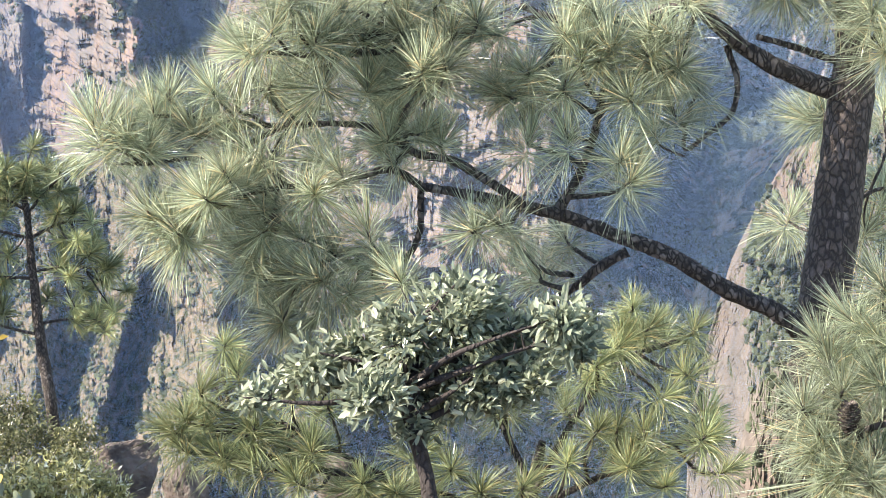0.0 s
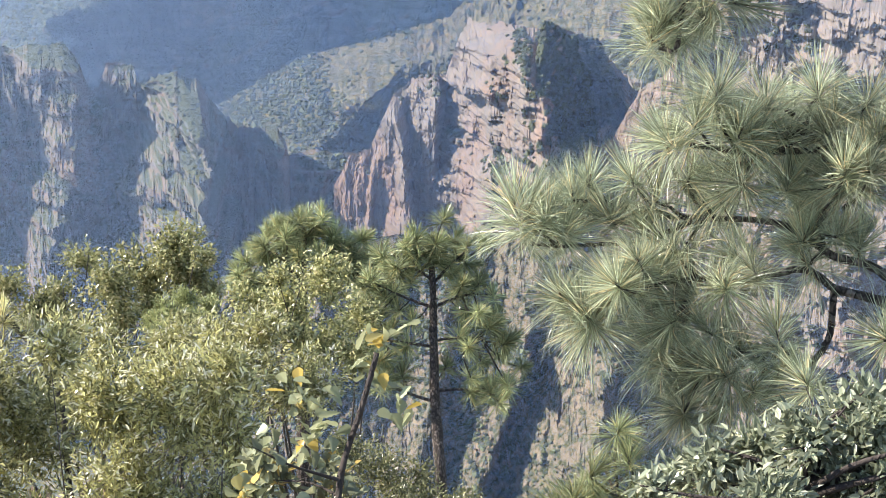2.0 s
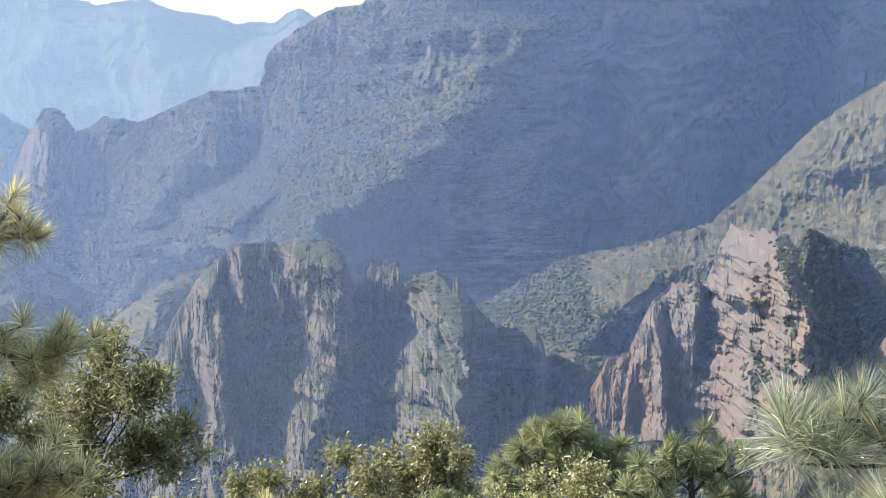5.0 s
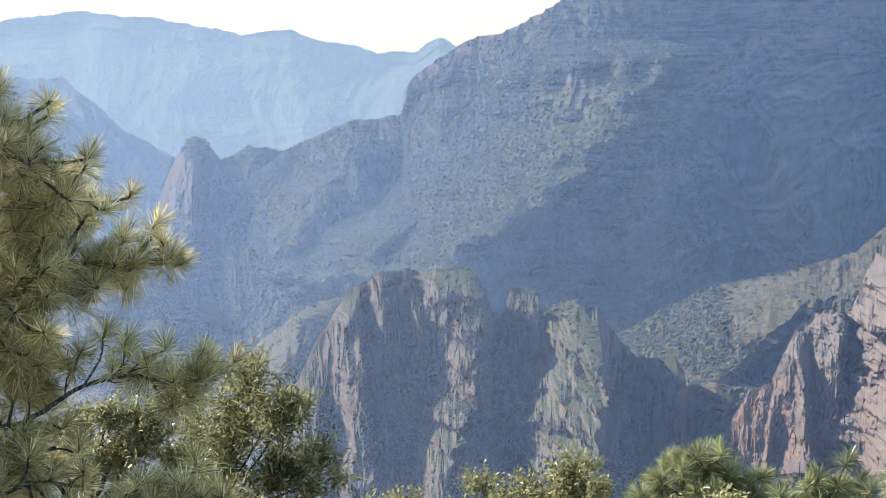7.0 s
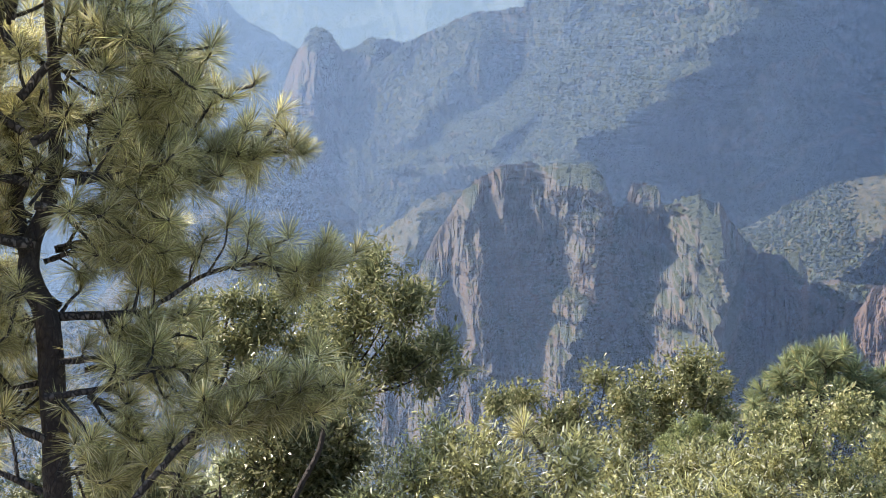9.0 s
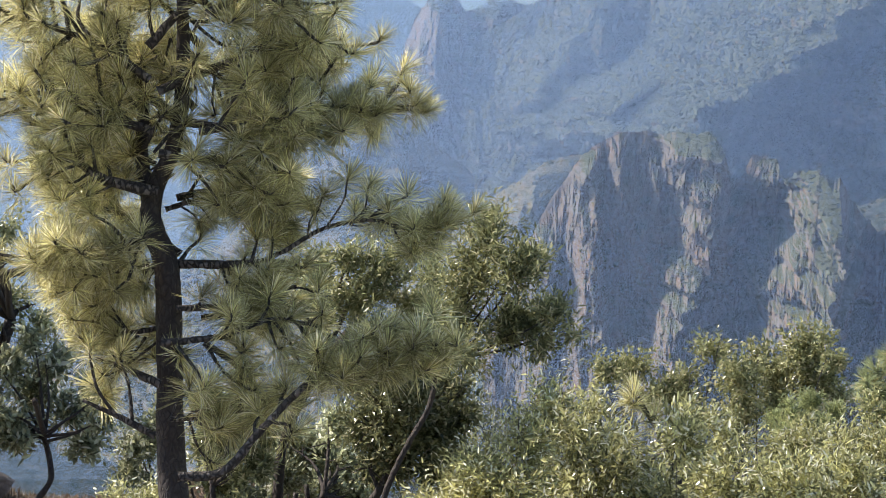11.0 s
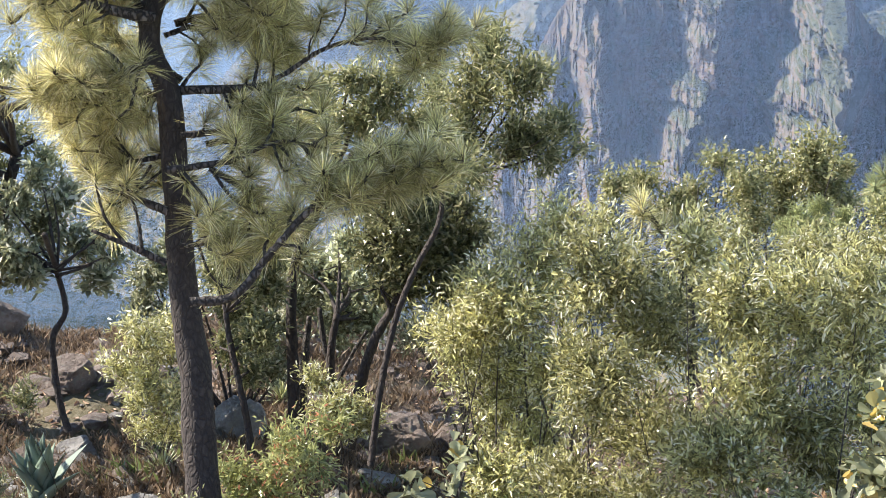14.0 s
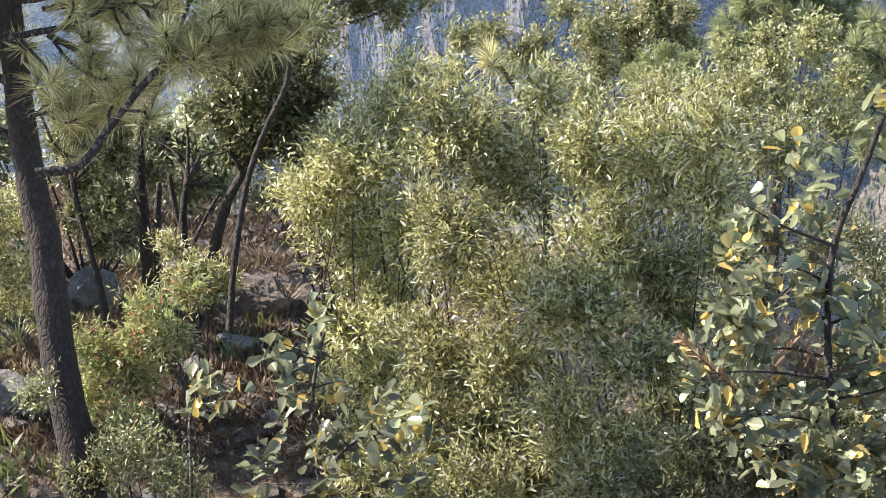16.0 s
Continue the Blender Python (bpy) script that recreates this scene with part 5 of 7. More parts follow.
bough(pine, [at(43.54, -11.13, 10.06), at(44.81, -11.62, 10.06), at(46.24, -11.92, 10.06), at(47.13, -12.06, 10.06)], 0.024, 0.01, [at(46.97, -12.06, 9.96), at(46.27, -12.27, 9.96), at(45.57, -12.47, 9.96), at(46.75, -11.37, 9.96), at(45.18, -11.61, 9.96), at(44.70, -13.04, 9.96), at(46.13, -12.98, 9.96), at(47.29, -11.52, 9.96)], TUFTS_DARK, rnd, 0.86, 21, 0.24, up=0.5)
bough(pine, [at(43.48, -9.90, 10.23), at(45.06, -9.51, 10.23), at(46.25, -8.77, 10.24), at(47.26, -8.22, 10.24)], 0.034, 0.014, [at(46.67, -9.98, 10.14), at(45.61, -9.84, 10.13), at(47.28, -8.39, 10.14), at(46.29, -9.47, 10.14)], TUFTS_DARK, rnd, 0.86, 15, 0.24, up=0.5)
bough(pine, [at(43.59, -7.97, 10.23), at(44.98, -7.59, 10.23), at(46.34, -7.04, 10.24), at(47.69, -6.66, 10.24)], 0.026, 0.011, [at(46.88, -7.37, 10.14), at(47.70, -6.66, 10.14), at(48.40, -6.98, 10.14), at(45.99, -6.70, 10.14), at(44.97, -7.24, 10.13), at(47.41, -7.70, 10.14)], TUFTS_DARK, rnd, 0.86, 23, 0.27, up=0.5)
bough(pine, [at(43.71, -6.40, 10.23), at(45.23, -5.34, 10.23), at(46.74, -4.80, 10.24), at(48.57, -4.25, 10.24)], 0.026, 0.011, [at(48.60, -4.59, 10.14), at(47.55, -3.93, 10.14), at(46.61, -5.31, 10.14), at(45.19, -4.31, 10.14), at(49.31, -5.25, 10.14)], TUFTS_DARK, rnd, 0.86, 23, 0.27, up=0.5)
bough(pine, [at(43.76, -5.36, 10.23), at(42.41, -4.00, 10.23), at(40.99, -3.32, 10.23), at(39.59, -2.98, 10.22)], 0.026, 0.011, [at(39.61, -3.33, 10.12), at(40.99, -2.63, 10.13), at(38.89, -2.30, 10.12), at(42.06, -3.83, 10.13)], TUFTS_DARK, rnd, 0.86, 23, 0.27, up=0.5)
bough(pine, [at(43.87, -3.81, 10.23), at(44.77, -2.61, 10.23), at(46.43, -1.93, 10.24)], 0.026, 0.011, [at(46.46, -2.26, 10.14), at(44.74, -1.60, 10.14), at(45.81, -2.94, 10.14)], TUFTS_DARK, rnd, 0.86, 23, 0.27, up=0.5)
bough(pine, [at(43.93, -2.96, 10.23), at(43.52, -1.27, 10.23), at(43.12, 0.40, 10.23)], 0.026, 0.011, [at(43.31, 0.07, 10.13), at(42.66, -0.77, 10.13), at(43.97, 0.73, 10.13), at(42.00, -1.61, 10.13)], TUFTS_DARK, rnd, 0.86, 26, 0.31, up=0.5)
bough(pine, [at(42.84, -7.46, 10.57), at(44.22, -6.74, 10.58), at(45.40, -5.85, 10.58), at(46.38, -4.81, 10.58)], 0.022, 0.009, [at(45.90, -5.33, 10.48), at(45.08, -6.38, 10.48), at(46.20, -4.47, 10.48), at(44.39, -6.56, 10.48), at(45.45, -6.89, 10.48)], TUFTS_DARK, rnd, 0.86, 23, 0.29, up=0.5)
bough(pine, [at(42.68, -5.38, 10.57), at(41.74, -6.08, 10.57), at(40.70, -6.97, 10.57), at(39.64, -7.33, 10.56)], 0.019, 0.008, [at(41.08, -7.49, 10.47), at(40.35, -6.62, 10.47), at(41.79, -7.48, 10.47), at(39.66, -7.86, 10.46)], TUFTS_DARK, rnd, 0.86, 21, 0.26, up=0.5)
bough(pine, [at(43.51, -9.03, 10.57), at(44.29, -8.66, 10.57), at(45.19, -8.99, 10.58), at(46.09, -9.66, 10.58)], 0.017, 0.007, [at(45.90, -9.14, 10.48), at(45.06, -9.86, 10.48), at(44.34, -9.53, 10.47), at(45.34, -8.28, 10.48)], TUFTS_DARK, rnd, 0.86, 21, 0.24, up=0.5)
bough(pine, [at(43.21, -10.45, 10.57), at(42.04, -10.12, 10.57), at(40.79, -10.32, 10.57), at(39.70, -9.98, 10.56)], 0.017, 0.007, [at(40.44, -10.68, 10.46), at(41.31, -9.60, 10.47), at(39.70, -9.63, 10.46), at(42.07, -10.83, 10.47)], TUFTS_DARK, rnd, 0.86, 21, 0.24, up=0.5)
bough(pine, [at(43.28, -12.21, 10.48), at(44.27, -12.18, 10.49), at(45.34, -12.32, 10.49), at(46.40, -12.10, 10.49)], 0.017, 0.007, [at(45.90, -12.64, 10.39), at(44.84, -12.86, 10.39), at(46.58, -12.09, 10.39), at(44.12, -12.71, 10.39), at(46.95, -12.42, 10.39)], TUFTS_DARK, rnd, 0.86, 21, 0.2, up=0.5)
bough(pine, [at(43.44, -15.92, 10.22), at(44.42, -15.44, 10.23), at(45.49, -15.04, 10.23)], 0.026, 0.011, [], TUFTS_DARK, rnd, 0.86, 0, 0.17, up=0.5)
bough(pine, [at(43.60, -17.51, 10.22), at(44.67, -16.93, 10.23), at(45.92, -16.34, 10.23)], 0.022, 0.009, [at(45.66, -14.59, 10.13), at(44.59, -14.81, 10.13)], TUFTS_DARK, rnd, 0.86, 0, 0.17, up=0.5)
bough(pine, [at(43.44, -14.16, 10.57), at(44.53, -14.29, 10.57), at(45.42, -14.08, 10.57)], 0.017, 0.007, [at(45.17, -16.21, 10.47), at(45.69, -15.83, 10.47), at(44.90, -14.28, 10.47), at(45.98, -14.40, 10.48)], TUFTS_DARK, rnd, 0.86, 12, 0.26, up=0.5)

bough(pine, [at(42.38, -14.92, 10.85), at(43.38, -14.89, 10.85), at(44.46, -14.49, 10.85), at(45.26, -14.10, 10.85)], 0.02, 0.008, [at(43.73, -14.34, 10.75), at(44.62, -13.95, 10.75), at(45.18, -14.46, 10.75), at(45.50, -13.56, 10.75), at(44.13, -15.21, 10.75)], TUFTS_DARK, rnd, 0.95, 7, 0.2, up=0.25)
bough(pine, [at(42.85, -10.09, 10.75), at(41.40, -9.77, 10.75), at(39.95, -9.61, 10.75), at(38.87, -9.98, 10.75)], 0.024, 0.01, [at(39.23, -9.62, 10.65), at(38.52, -10.35, 10.65), at(39.94, -9.08, 10.65), at(40.85, -9.42, 10.65), at(39.61, -10.51, 10.65)], TUFTS_DARK, rnd, 0.95, 10, 0.26, up=0.25)
bough(pine, [at(42.07, -13.86, 10.85), at(40.60, -13.72, 10.85), at(39.31, -13.56, 10.85), at(38.39, -13.76, 10.85)], 0.02, 0.008, [at(38.93, -13.21, 10.75), at(38.21, -14.12, 10.75), at(39.69, -14.09, 10.75), at(40.40, -13.18, 10.75)], TUFTS_DARK, rnd, 0.95, 7, 0.2, up=0.25)
bough(pine, [at(42.75, -12.41, 10.75), at(44.01, -12.37, 10.75), at(45.46, -12.67, 10.75), at(46.37, -12.99, 10.75)], 0.024, 0.01, [at(46.39, -13.52, 10.65), at(45.62, -12.31, 10.65), at(44.95, -13.22, 10.65), at(46.69, -12.44, 10.65), at(44.35, -11.82, 10.65), at(45.95, -11.77, 10.65)], TUFTS_DARK, rnd, 0.95, 10, 0.26, up=0.25)
bough(pine, [at(42.73, -11.87, 10.85), at(43.95, -10.95, 10.85), at(45.00, -10.39, 10.85), at(46.05, -10.18, 10.85)], 0.024, 0.01, [at(46.02, -9.65, 10.75), at(44.97, -9.68, 10.75), at(45.73, -10.89, 10.75), at(44.29, -10.58, 10.75), at(46.60, -10.68, 10.75)], TUFTS_DARK, rnd, 0.95, 10, 0.26, up=0.25)
bough(pine, [at(42.39, -8.52, 10.90), at(43.50, -7.79, 10.90), at(44.52, -7.41, 10.90), at(45.89, -7.36, 10.90)], 0.024, 0.01, [at(44.16, -7.07, 10.80), at(44.89, -7.92, 10.80), at(45.52, -6.85, 10.80), at(43.52, -8.31, 10.80)], TUFTS_DARK, rnd, 0.95, 10, 0.28, up=0.4)
bough(pine, [at(42.26, -7.29, 10.80), at(43.26, -6.21, 10.80), at(44.10, -5.67, 10.80), at(45.12, -5.47, 10.80)], 0.024, 0.01, [at(44.42, -5.14, 10.70), at(44.97, -6.00, 10.70), at(43.58, -5.51, 10.70), at(43.97, -6.55, 10.70)], TUFTS_DARK, rnd, 0.95, 10, 0.28, up=0.4)
bough(pine, [at(42.10, -5.36, 10.80), at(43.02, -4.29, 10.80), at(44.02, -3.58, 10.80), at(45.03, -3.40, 10.80)], 0.022, 0.01, [at(44.51, -3.06, 10.70), at(43.87, -4.11, 10.70), at(43.16, -3.60, 10.70), at(45.05, -3.91, 10.70)], TUFTS_DARK, rnd, 0.95, 11, 0.28, up=0.4)
bough(pine, [at(42.05, -6.24, 10.90), at(40.81, -5.73, 10.90), at(39.56, -5.40, 10.90), at(38.50, -5.41, 10.90)], 0.022, 0.01, [at(38.49, -5.06, 10.80), at(39.22, -5.93, 10.80), at(40.08, -5.04, 10.80), at(40.65, -6.26, 10.80), at(38.15, -5.77, 10.80)], TUFTS_DARK, rnd, 0.95, 10, 0.26, up=0.4)
bough(pine, [at(42.20, -8.00, 10.00), at(41.05, -7.85, 10.00), at(39.80, -7.70, 10.00), at(38.74, -8.08, 10.00)], 0.022, 0.01, [at(38.91, -7.54, 9.90), at(39.47, -8.42, 9.90), at(40.15, -7.34, 9.90), at(40.88, -8.21, 9.90)], TUFTS_DARK, rnd, 0.95, 11, 0.26, up=0.4)
bough(pine, [at(41.98, -4.31, 10.00), at(40.92, -3.80, 10.00), at(39.87, -3.63, 10.00), at(38.99, -3.82, 10.00)], 0.022, 0.01, [at(39.16, -3.46, 9.90), at(39.71, -4.34, 9.90), at(40.56, -3.28, 9.90), at(38.83, -4.17, 9.90)], TUFTS_DARK, rnd, 0.95, 11, 0.26, up=0.4)


# ---- shrubs and small trees on the rim ----

# the bank of willow-leaved shrubs
broadleaf("shrub", "bushy shrub with narrow glossy yellow-green leaves", "shrub", (*at(32.1, 0, 11.6).xy, ground_at(32.1, 11.6)), [(33.7, -19.9, 12.9, 0.40), (31.8, -18.9, 12.4, 0.43), (32.6, -21.5, 13.3, 0.46), (31.4, -23.0, 13.3, 0.41), (32.5, -24.7, 12.8, 0.36), (31.4, -26.5, 13.0, 0.45), (33.4, -26.3, 12.5, 0.20), (30.4, -20.9, 12.5, 0.35), (32.7, -28.2, 12.5, 0.35), (31.1, -29.4, 13.0, 0.36)],
          4232, 7, (0.06, 0.0148), M_LEAF_SHRUB, seed=101, thick=0.015, stems=9, group='rim shrubs')

# its neighbour
broadleaf("shrub", "bushy shrub with narrow glossy yellow-green leaves", "shrub", (*at(28.4, 0, 10.4).xy, ground_at(28.4, 10.4)), [(29.2, -18.1, 11.1, 0.40), (27.3, -19.7, 11.6, 0.43), (29.3, -21.6, 11.1, 0.41), (27.4, -23.4, 11.7, 0.43), (29.5, -25.0, 11.6, 0.39), (27.4, -25.9, 11.3, 0.39), (28.2, -28.0, 11.6, 0.39), (30.2, -27.6, 11.5, 0.32), (28.5, -29.6, 11.0, 0.34), (26.5, -29.3, 11.5, 0.36)],
          4784, 7, (0.06, 0.0148), M_LEAF_SHRUB, seed=102, thick=0.015, stems=9, group='rim shrubs')

# its neighbour
broadleaf("shrub", "bushy shrub with narrow glossy yellow-green leaves", "shrub", (*at(22.6, 0, 9.6).xy, ground_at(22.6, 9.6)), [(24.3, -18.7, 11.0, 0.39), (22.1, -19.2, 10.6, 0.35), (24.3, -21.7, 10.7, 0.38), (22.4, -22.4, 10.8, 0.30), (25.1, -24.1, 10.3, 0.35), (23.1, -25.6, 10.2, 0.32), (25.2, -27.7, 10.6, 0.36), (23.1, -28.4, 10.2, 0.28), (26.2, -17.1, 10.5, 0.19), (21.9, -24.1, 10.9, 0.27), (21.5, -26.6, 10.9, 0.27), (24.3, -29.4, 10.2, 0.32), (22.1, -29.4, 10.2, 0.28), (20.9, -20.2, 10.3, 0.27), (20.3, -22.1, 10.8, 0.27), (20.8, -18.3, 10.1, 0.24), (19.7, -24.0, 10.3, 0.23), (19.8, -26.1, 10.2, 0.22)],
          5888, 7, (0.06, 0.0148), M_LEAF_SHRUB, seed=103, thick=0.015, stems=9, group='rim shrubs')

# the same kind, farther
broadleaf("shrub", "bushy shrub with narrow glossy yellow-green leaves", "shrub", (*at(22.0, 0, 13.6).xy, ground_at(22.0, 13.6)), [(21.9, -18.5, 15.0, 0.45), (23.9, -18.8, 14.9, 0.45), (20.0, -18.3, 14.7, 0.40), (18.1, -18.7, 14.1, 0.38), (26.2, -18.9, 14.2, 0.38), (22.2, -17.2, 14.7, 0.28), (24.9, -17.3, 14.8, 0.30), (19.4, -17.1, 13.8, 0.24), (20.9, -17.1, 14.0, 0.22)],
          3312, 7, (0.06, 0.0148), M_LEAF_SHRUB, seed=104, thick=0.02, stems=8, group='rim shrubs')

# shrub at the left of the bank
broadleaf("shrub", "loose shrub with narrow olive leaves and bare grey twigs", "shrub", (*at(30.6, 0, 12.0).xy, ground_at(30.6, 12.0)), [(30.5, -16.4, 12.9, 0.24), (31.3, -17.5, 12.5, 0.27), (29.6, -17.3, 12.9, 0.24), (28.6, -17.5, 13.0, 0.20), (32.2, -19.0, 12.5, 0.27), (30.3, -18.8, 12.9, 0.28), (33.3, -20.1, 12.5, 0.31), (29.1, -16.4, 12.4, 0.14)],
          1500, 7, (0.06, 0.014), M_LEAF_SHRUB, seed=105, thick=0.02, stems=9, group='rim shrubs')

# yellow-green oak behind
broadleaf("oak_tree", "small oak with fine yellow-green leaves", "tree", (*at(24.2, 0, 24.0).xy, ground_at(24.2, 24.0)), [(22.0, -14.3, 24.2, 0.46), (23.1, -14.9, 24.6, 0.43), (24.2, -15.3, 23.1, 0.37), (24.9, -14.5, 24.6, 0.28), (21.6, -15.3, 24.4, 0.39), (21.1, -14.6, 23.2, 0.19), (25.9, -15.8, 24.4, 0.35), (27.5, -15.2, 24.4, 0.35), (23.9, -16.2, 23.4, 0.41), (22.6, -16.2, 24.7, 0.43), (25.6, -16.6, 23.7, 0.34), (28.3, -15.5, 23.8, 0.27), (26.6, -16.1, 24.2, 0.30), (20.9, -15.7, 24.2, 0.19)],
          2600, 6, (0.075, 0.032), M_LEAF_YELLOW, seed=106, thick=0.045, stems=14, hollow=0.3, spray_len=0.2)

# soft pale bush
broadleaf("bush", "soft pale green feathery bush", "shrub", (*at(21.9, 0, 21.0).xy, ground_at(21.9, 21.0)), [(22.4, -16.3, 20.7, 0.17), (21.7, -16.0, 21.0, 0.16), (22.8, -16.6, 21.4, 0.15), (20.9, -16.2, 21.1, 0.13), (22.0, -16.7, 20.9, 0.17), (21.3, -16.6, 20.7, 0.13), (22.5, -17.1, 20.5, 0.16)],
          800, 7, (0.08, 0.01), M_LEAF_PALE, seed=107, thick=0.03, up=1.6, hollow=0.2)

# oak scrub beside the domed pine
broadleaf("oak_shrub", "grey-green oak scrub with small leaves", "shrub", (*at(18.1, 0, 20.0).xy, ground_at(18.1, 20.0)), [(17.2, -15.5, 19.5, 0.40), (18.3, -16.2, 20.3, 0.38), (16.2, -16.6, 20.4, 0.32), (17.4, -17.3, 19.8, 0.44), (19.1, -16.9, 19.6, 0.34), (19.8, -16.0, 19.5, 0.25), (20.2, -17.1, 19.4, 0.25), (16.1, -17.8, 19.6, 0.28), (18.7, -15.3, 19.5, 0.19)],
          1900, 6, (0.06, 0.025), M_LEAF_YELLOW, seed=108, thick=0.035, stems=9, hollow=0.3)

# pale shrub below the slender pine
broadleaf("shrub", "pale yellow-green shrub on a rocky ledge", "shrub", (*at(12.9, 0, 19.0).xy, ground_at(12.9, 19.0)), [(13.4, -23.5, 18.8, 0.41), (12.4, -24.0, 19.0, 0.36), (14.4, -24.1, 19.0, 0.36), (11.7, -24.6, 18.7, 0.29), (12.8, -22.9, 19.0, 0.18)],
          900, 7, (0.09, 0.02), M_LEAF_SHRUB, seed=109, thick=0.025)

# dark scrub on the ledge
broadleaf("scrub", "dark grey-green scrub between rocks", "shrub", (*at(14.9, 0, 18.0).xy, ground_at(14.9, 18.0)), [(15.5, -21.6, 18.4, 0.41), (16.4, -20.9, 17.9, 0.28), (14.3, -21.8, 18.3, 0.29), (14.8, -22.7, 17.7, 0.33), (16.9, -22.3, 18.0, 0.34), (12.4, -22.8, 17.7, 0.28), (13.8, -22.6, 18.0, 0.28)],
          1100, 6, (0.05, 0.02), M_LEAF_DARK, seed=110, thick=0.025)

# dark dense oak
broadleaf("oak_tree", "dark dense oak crown on a leaning trunk", "tree", (*at(35.1, 0, 13.2).xy, ground_at(35.1, 13.2)), [(35.5, -16.6, 13.0, 0.35), (36.3, -17.4, 13.3, 0.29), (34.4, -17.3, 13.2, 0.31), (35.0, -15.5, 13.5, 0.30), (33.9, -16.2, 13.4, 0.23), (35.4, -18.4, 13.3, 0.25), (36.5, -16.0, 13.6, 0.21), (34.3, -18.6, 13.2, 0.18), (36.2, -18.7, 13.5, 0.17), (33.3, -17.0, 13.2, 0.14)],
          2600, 7, (0.055, 0.02), M_LEAF_DARK, seed=121, thick=0.036, stems=12, hollow=0.2, bark_=M_TRUNK, trunk=[at(37.60, -23.65, 13.29), at(37.44, -22.95, 13.29), at(37.09, -21.45, 13.29), at(36.59, -20.16, 13.29), at(35.99, -19.24, 13.29), at(35.30, -17.83, 13.29)])

# feathery dark tree
broadleaf("oak_tree", "open dark green tree with fine twigs and narrow leaves", "tree", (*at(32.0, 0, 12.0).xy, ground_at(32.0, 12.0)), [(32.7, -11.3, 11.7, 0.24), (33.2, -12.5, 11.7, 0.27), (31.8, -12.3, 11.5, 0.25), (31.3, -13.6, 11.9, 0.24), (32.3, -14.1, 11.8, 0.26), (33.8, -13.6, 11.8, 0.26), (30.5, -13.6, 11.6, 0.16), (32.7, -10.5, 11.9, 0.12), (29.8, -14.2, 11.8, 0.10), (30.8, -14.5, 11.7, 0.15), (33.4, -14.9, 11.4, 0.21), (31.6, -11.8, 11.6, 0.15)],
          1400, 7, (0.06, 0.014), M_LEAF_DARK, seed=122, thick=0.02, stems=14, hollow=0.15, bark_=M_TRUNK, trunk=[at(36.95, -24.20, 12.09), at(36.85, -23.59, 12.09), at(36.60, -22.08, 12.09), at(36.25, -20.57, 12.09), at(35.91, -19.42, 12.09), at(35.27, -18.00, 12.09), at(34.49, -16.59, 12.08), at(34.28, -15.16, 12.08)])

# dark tree beside it
broadleaf("oak_tree", "dark olive oak with upright sprays", "tree", (*at(36.5, 0, 13.3).xy, ground_at(36.5, 13.3)), [(36.0, -12.1, 12.6, 0.28), (36.8, -13.1, 12.6, 0.26), (35.2, -13.3, 12.8, 0.26), (37.2, -11.8, 12.6, 0.18), (38.1, -12.5, 13.1, 0.23), (38.0, -13.6, 12.6, 0.22), (36.3, -14.3, 12.9, 0.24), (38.7, -13.2, 12.8, 0.16), (34.6, -12.4, 13.1, 0.20), (34.1, -14.3, 12.6, 0.20)],
          1200, 7, (0.06, 0.016), M_LEAF_DARK, seed=123, thick=0.04, stems=10, hollow=0.2, bark_=M_TRUNK, trunk=[at(39.47, -22.86, 13.59), at(39.39, -21.27, 13.59), at(39.38, -19.13, 13.59), at(39.11, -17.53, 13.59), at(37.90, -15.08, 13.59)])

# pale-leaved oak thicket
broadleaf("oak_shrub", "sunlit pale-leaved oak thicket with several thin trunks", "shrub", (*at(37.9, 0, 14.0).xy, ground_at(37.9, 14.0)), [(38.1, -18.1, 14.8, 0.28), (37.2, -18.8, 14.6, 0.25), (37.8, -19.7, 14.4, 0.22), (38.7, -18.8, 14.8, 0.21), (36.6, -19.7, 14.5, 0.20), (39.2, -17.9, 14.7, 0.16), (37.4, -17.4, 14.3, 0.18)],
          1500, 6, (0.065, 0.026), M_LEAF_LIT, seed=124, thick=0.032, stems=8, hollow=0.2, bark_=M_TRUNK, trunk=[at(38.20, -23.10, 14.09), at(38.10, -22.04, 14.09), at(38.09, -20.61, 14.09), at(37.82, -19.37, 14.09)])

# small oak
broadleaf("oak_tree", "small oak with broad glossy sunlit leaves", "tree", (*at(47.2, 0, 15.7).xy, ground_at(47.2, 15.7)), [(47.1, -16.2, 16.4, 0.26), (48.4, -16.8, 15.8, 0.25), (46.0, -16.8, 16.2, 0.25), (47.6, -17.5, 15.8, 0.22), (45.6, -17.8, 16.2, 0.20), (49.0, -17.6, 15.9, 0.21), (46.5, -15.3, 16.1, 0.21), (48.0, -15.4, 16.1, 0.22), (45.3, -16.2, 15.6, 0.17), (49.3, -16.5, 16.2, 0.17), (45.0, -17.3, 15.7, 0.12), (47.2, -14.6, 16.0, 0.15), (48.7, -15.7, 16.4, 0.17)],
          900, 6, (0.085, 0.034), M_LEAF_LIT, seed=125, thick=0.026, stems=12, hollow=0.05, bark_=M_TRUNK, trunk=[at(46.88, -22.54, 15.80), at(47.09, -21.61, 15.80), at(47.19, -20.38, 15.80), at(47.11, -19.51, 15.80), at(46.67, -18.84, 15.80), at(46.85, -17.6, 15.85), at(47.2, -16.4, 14.2)])

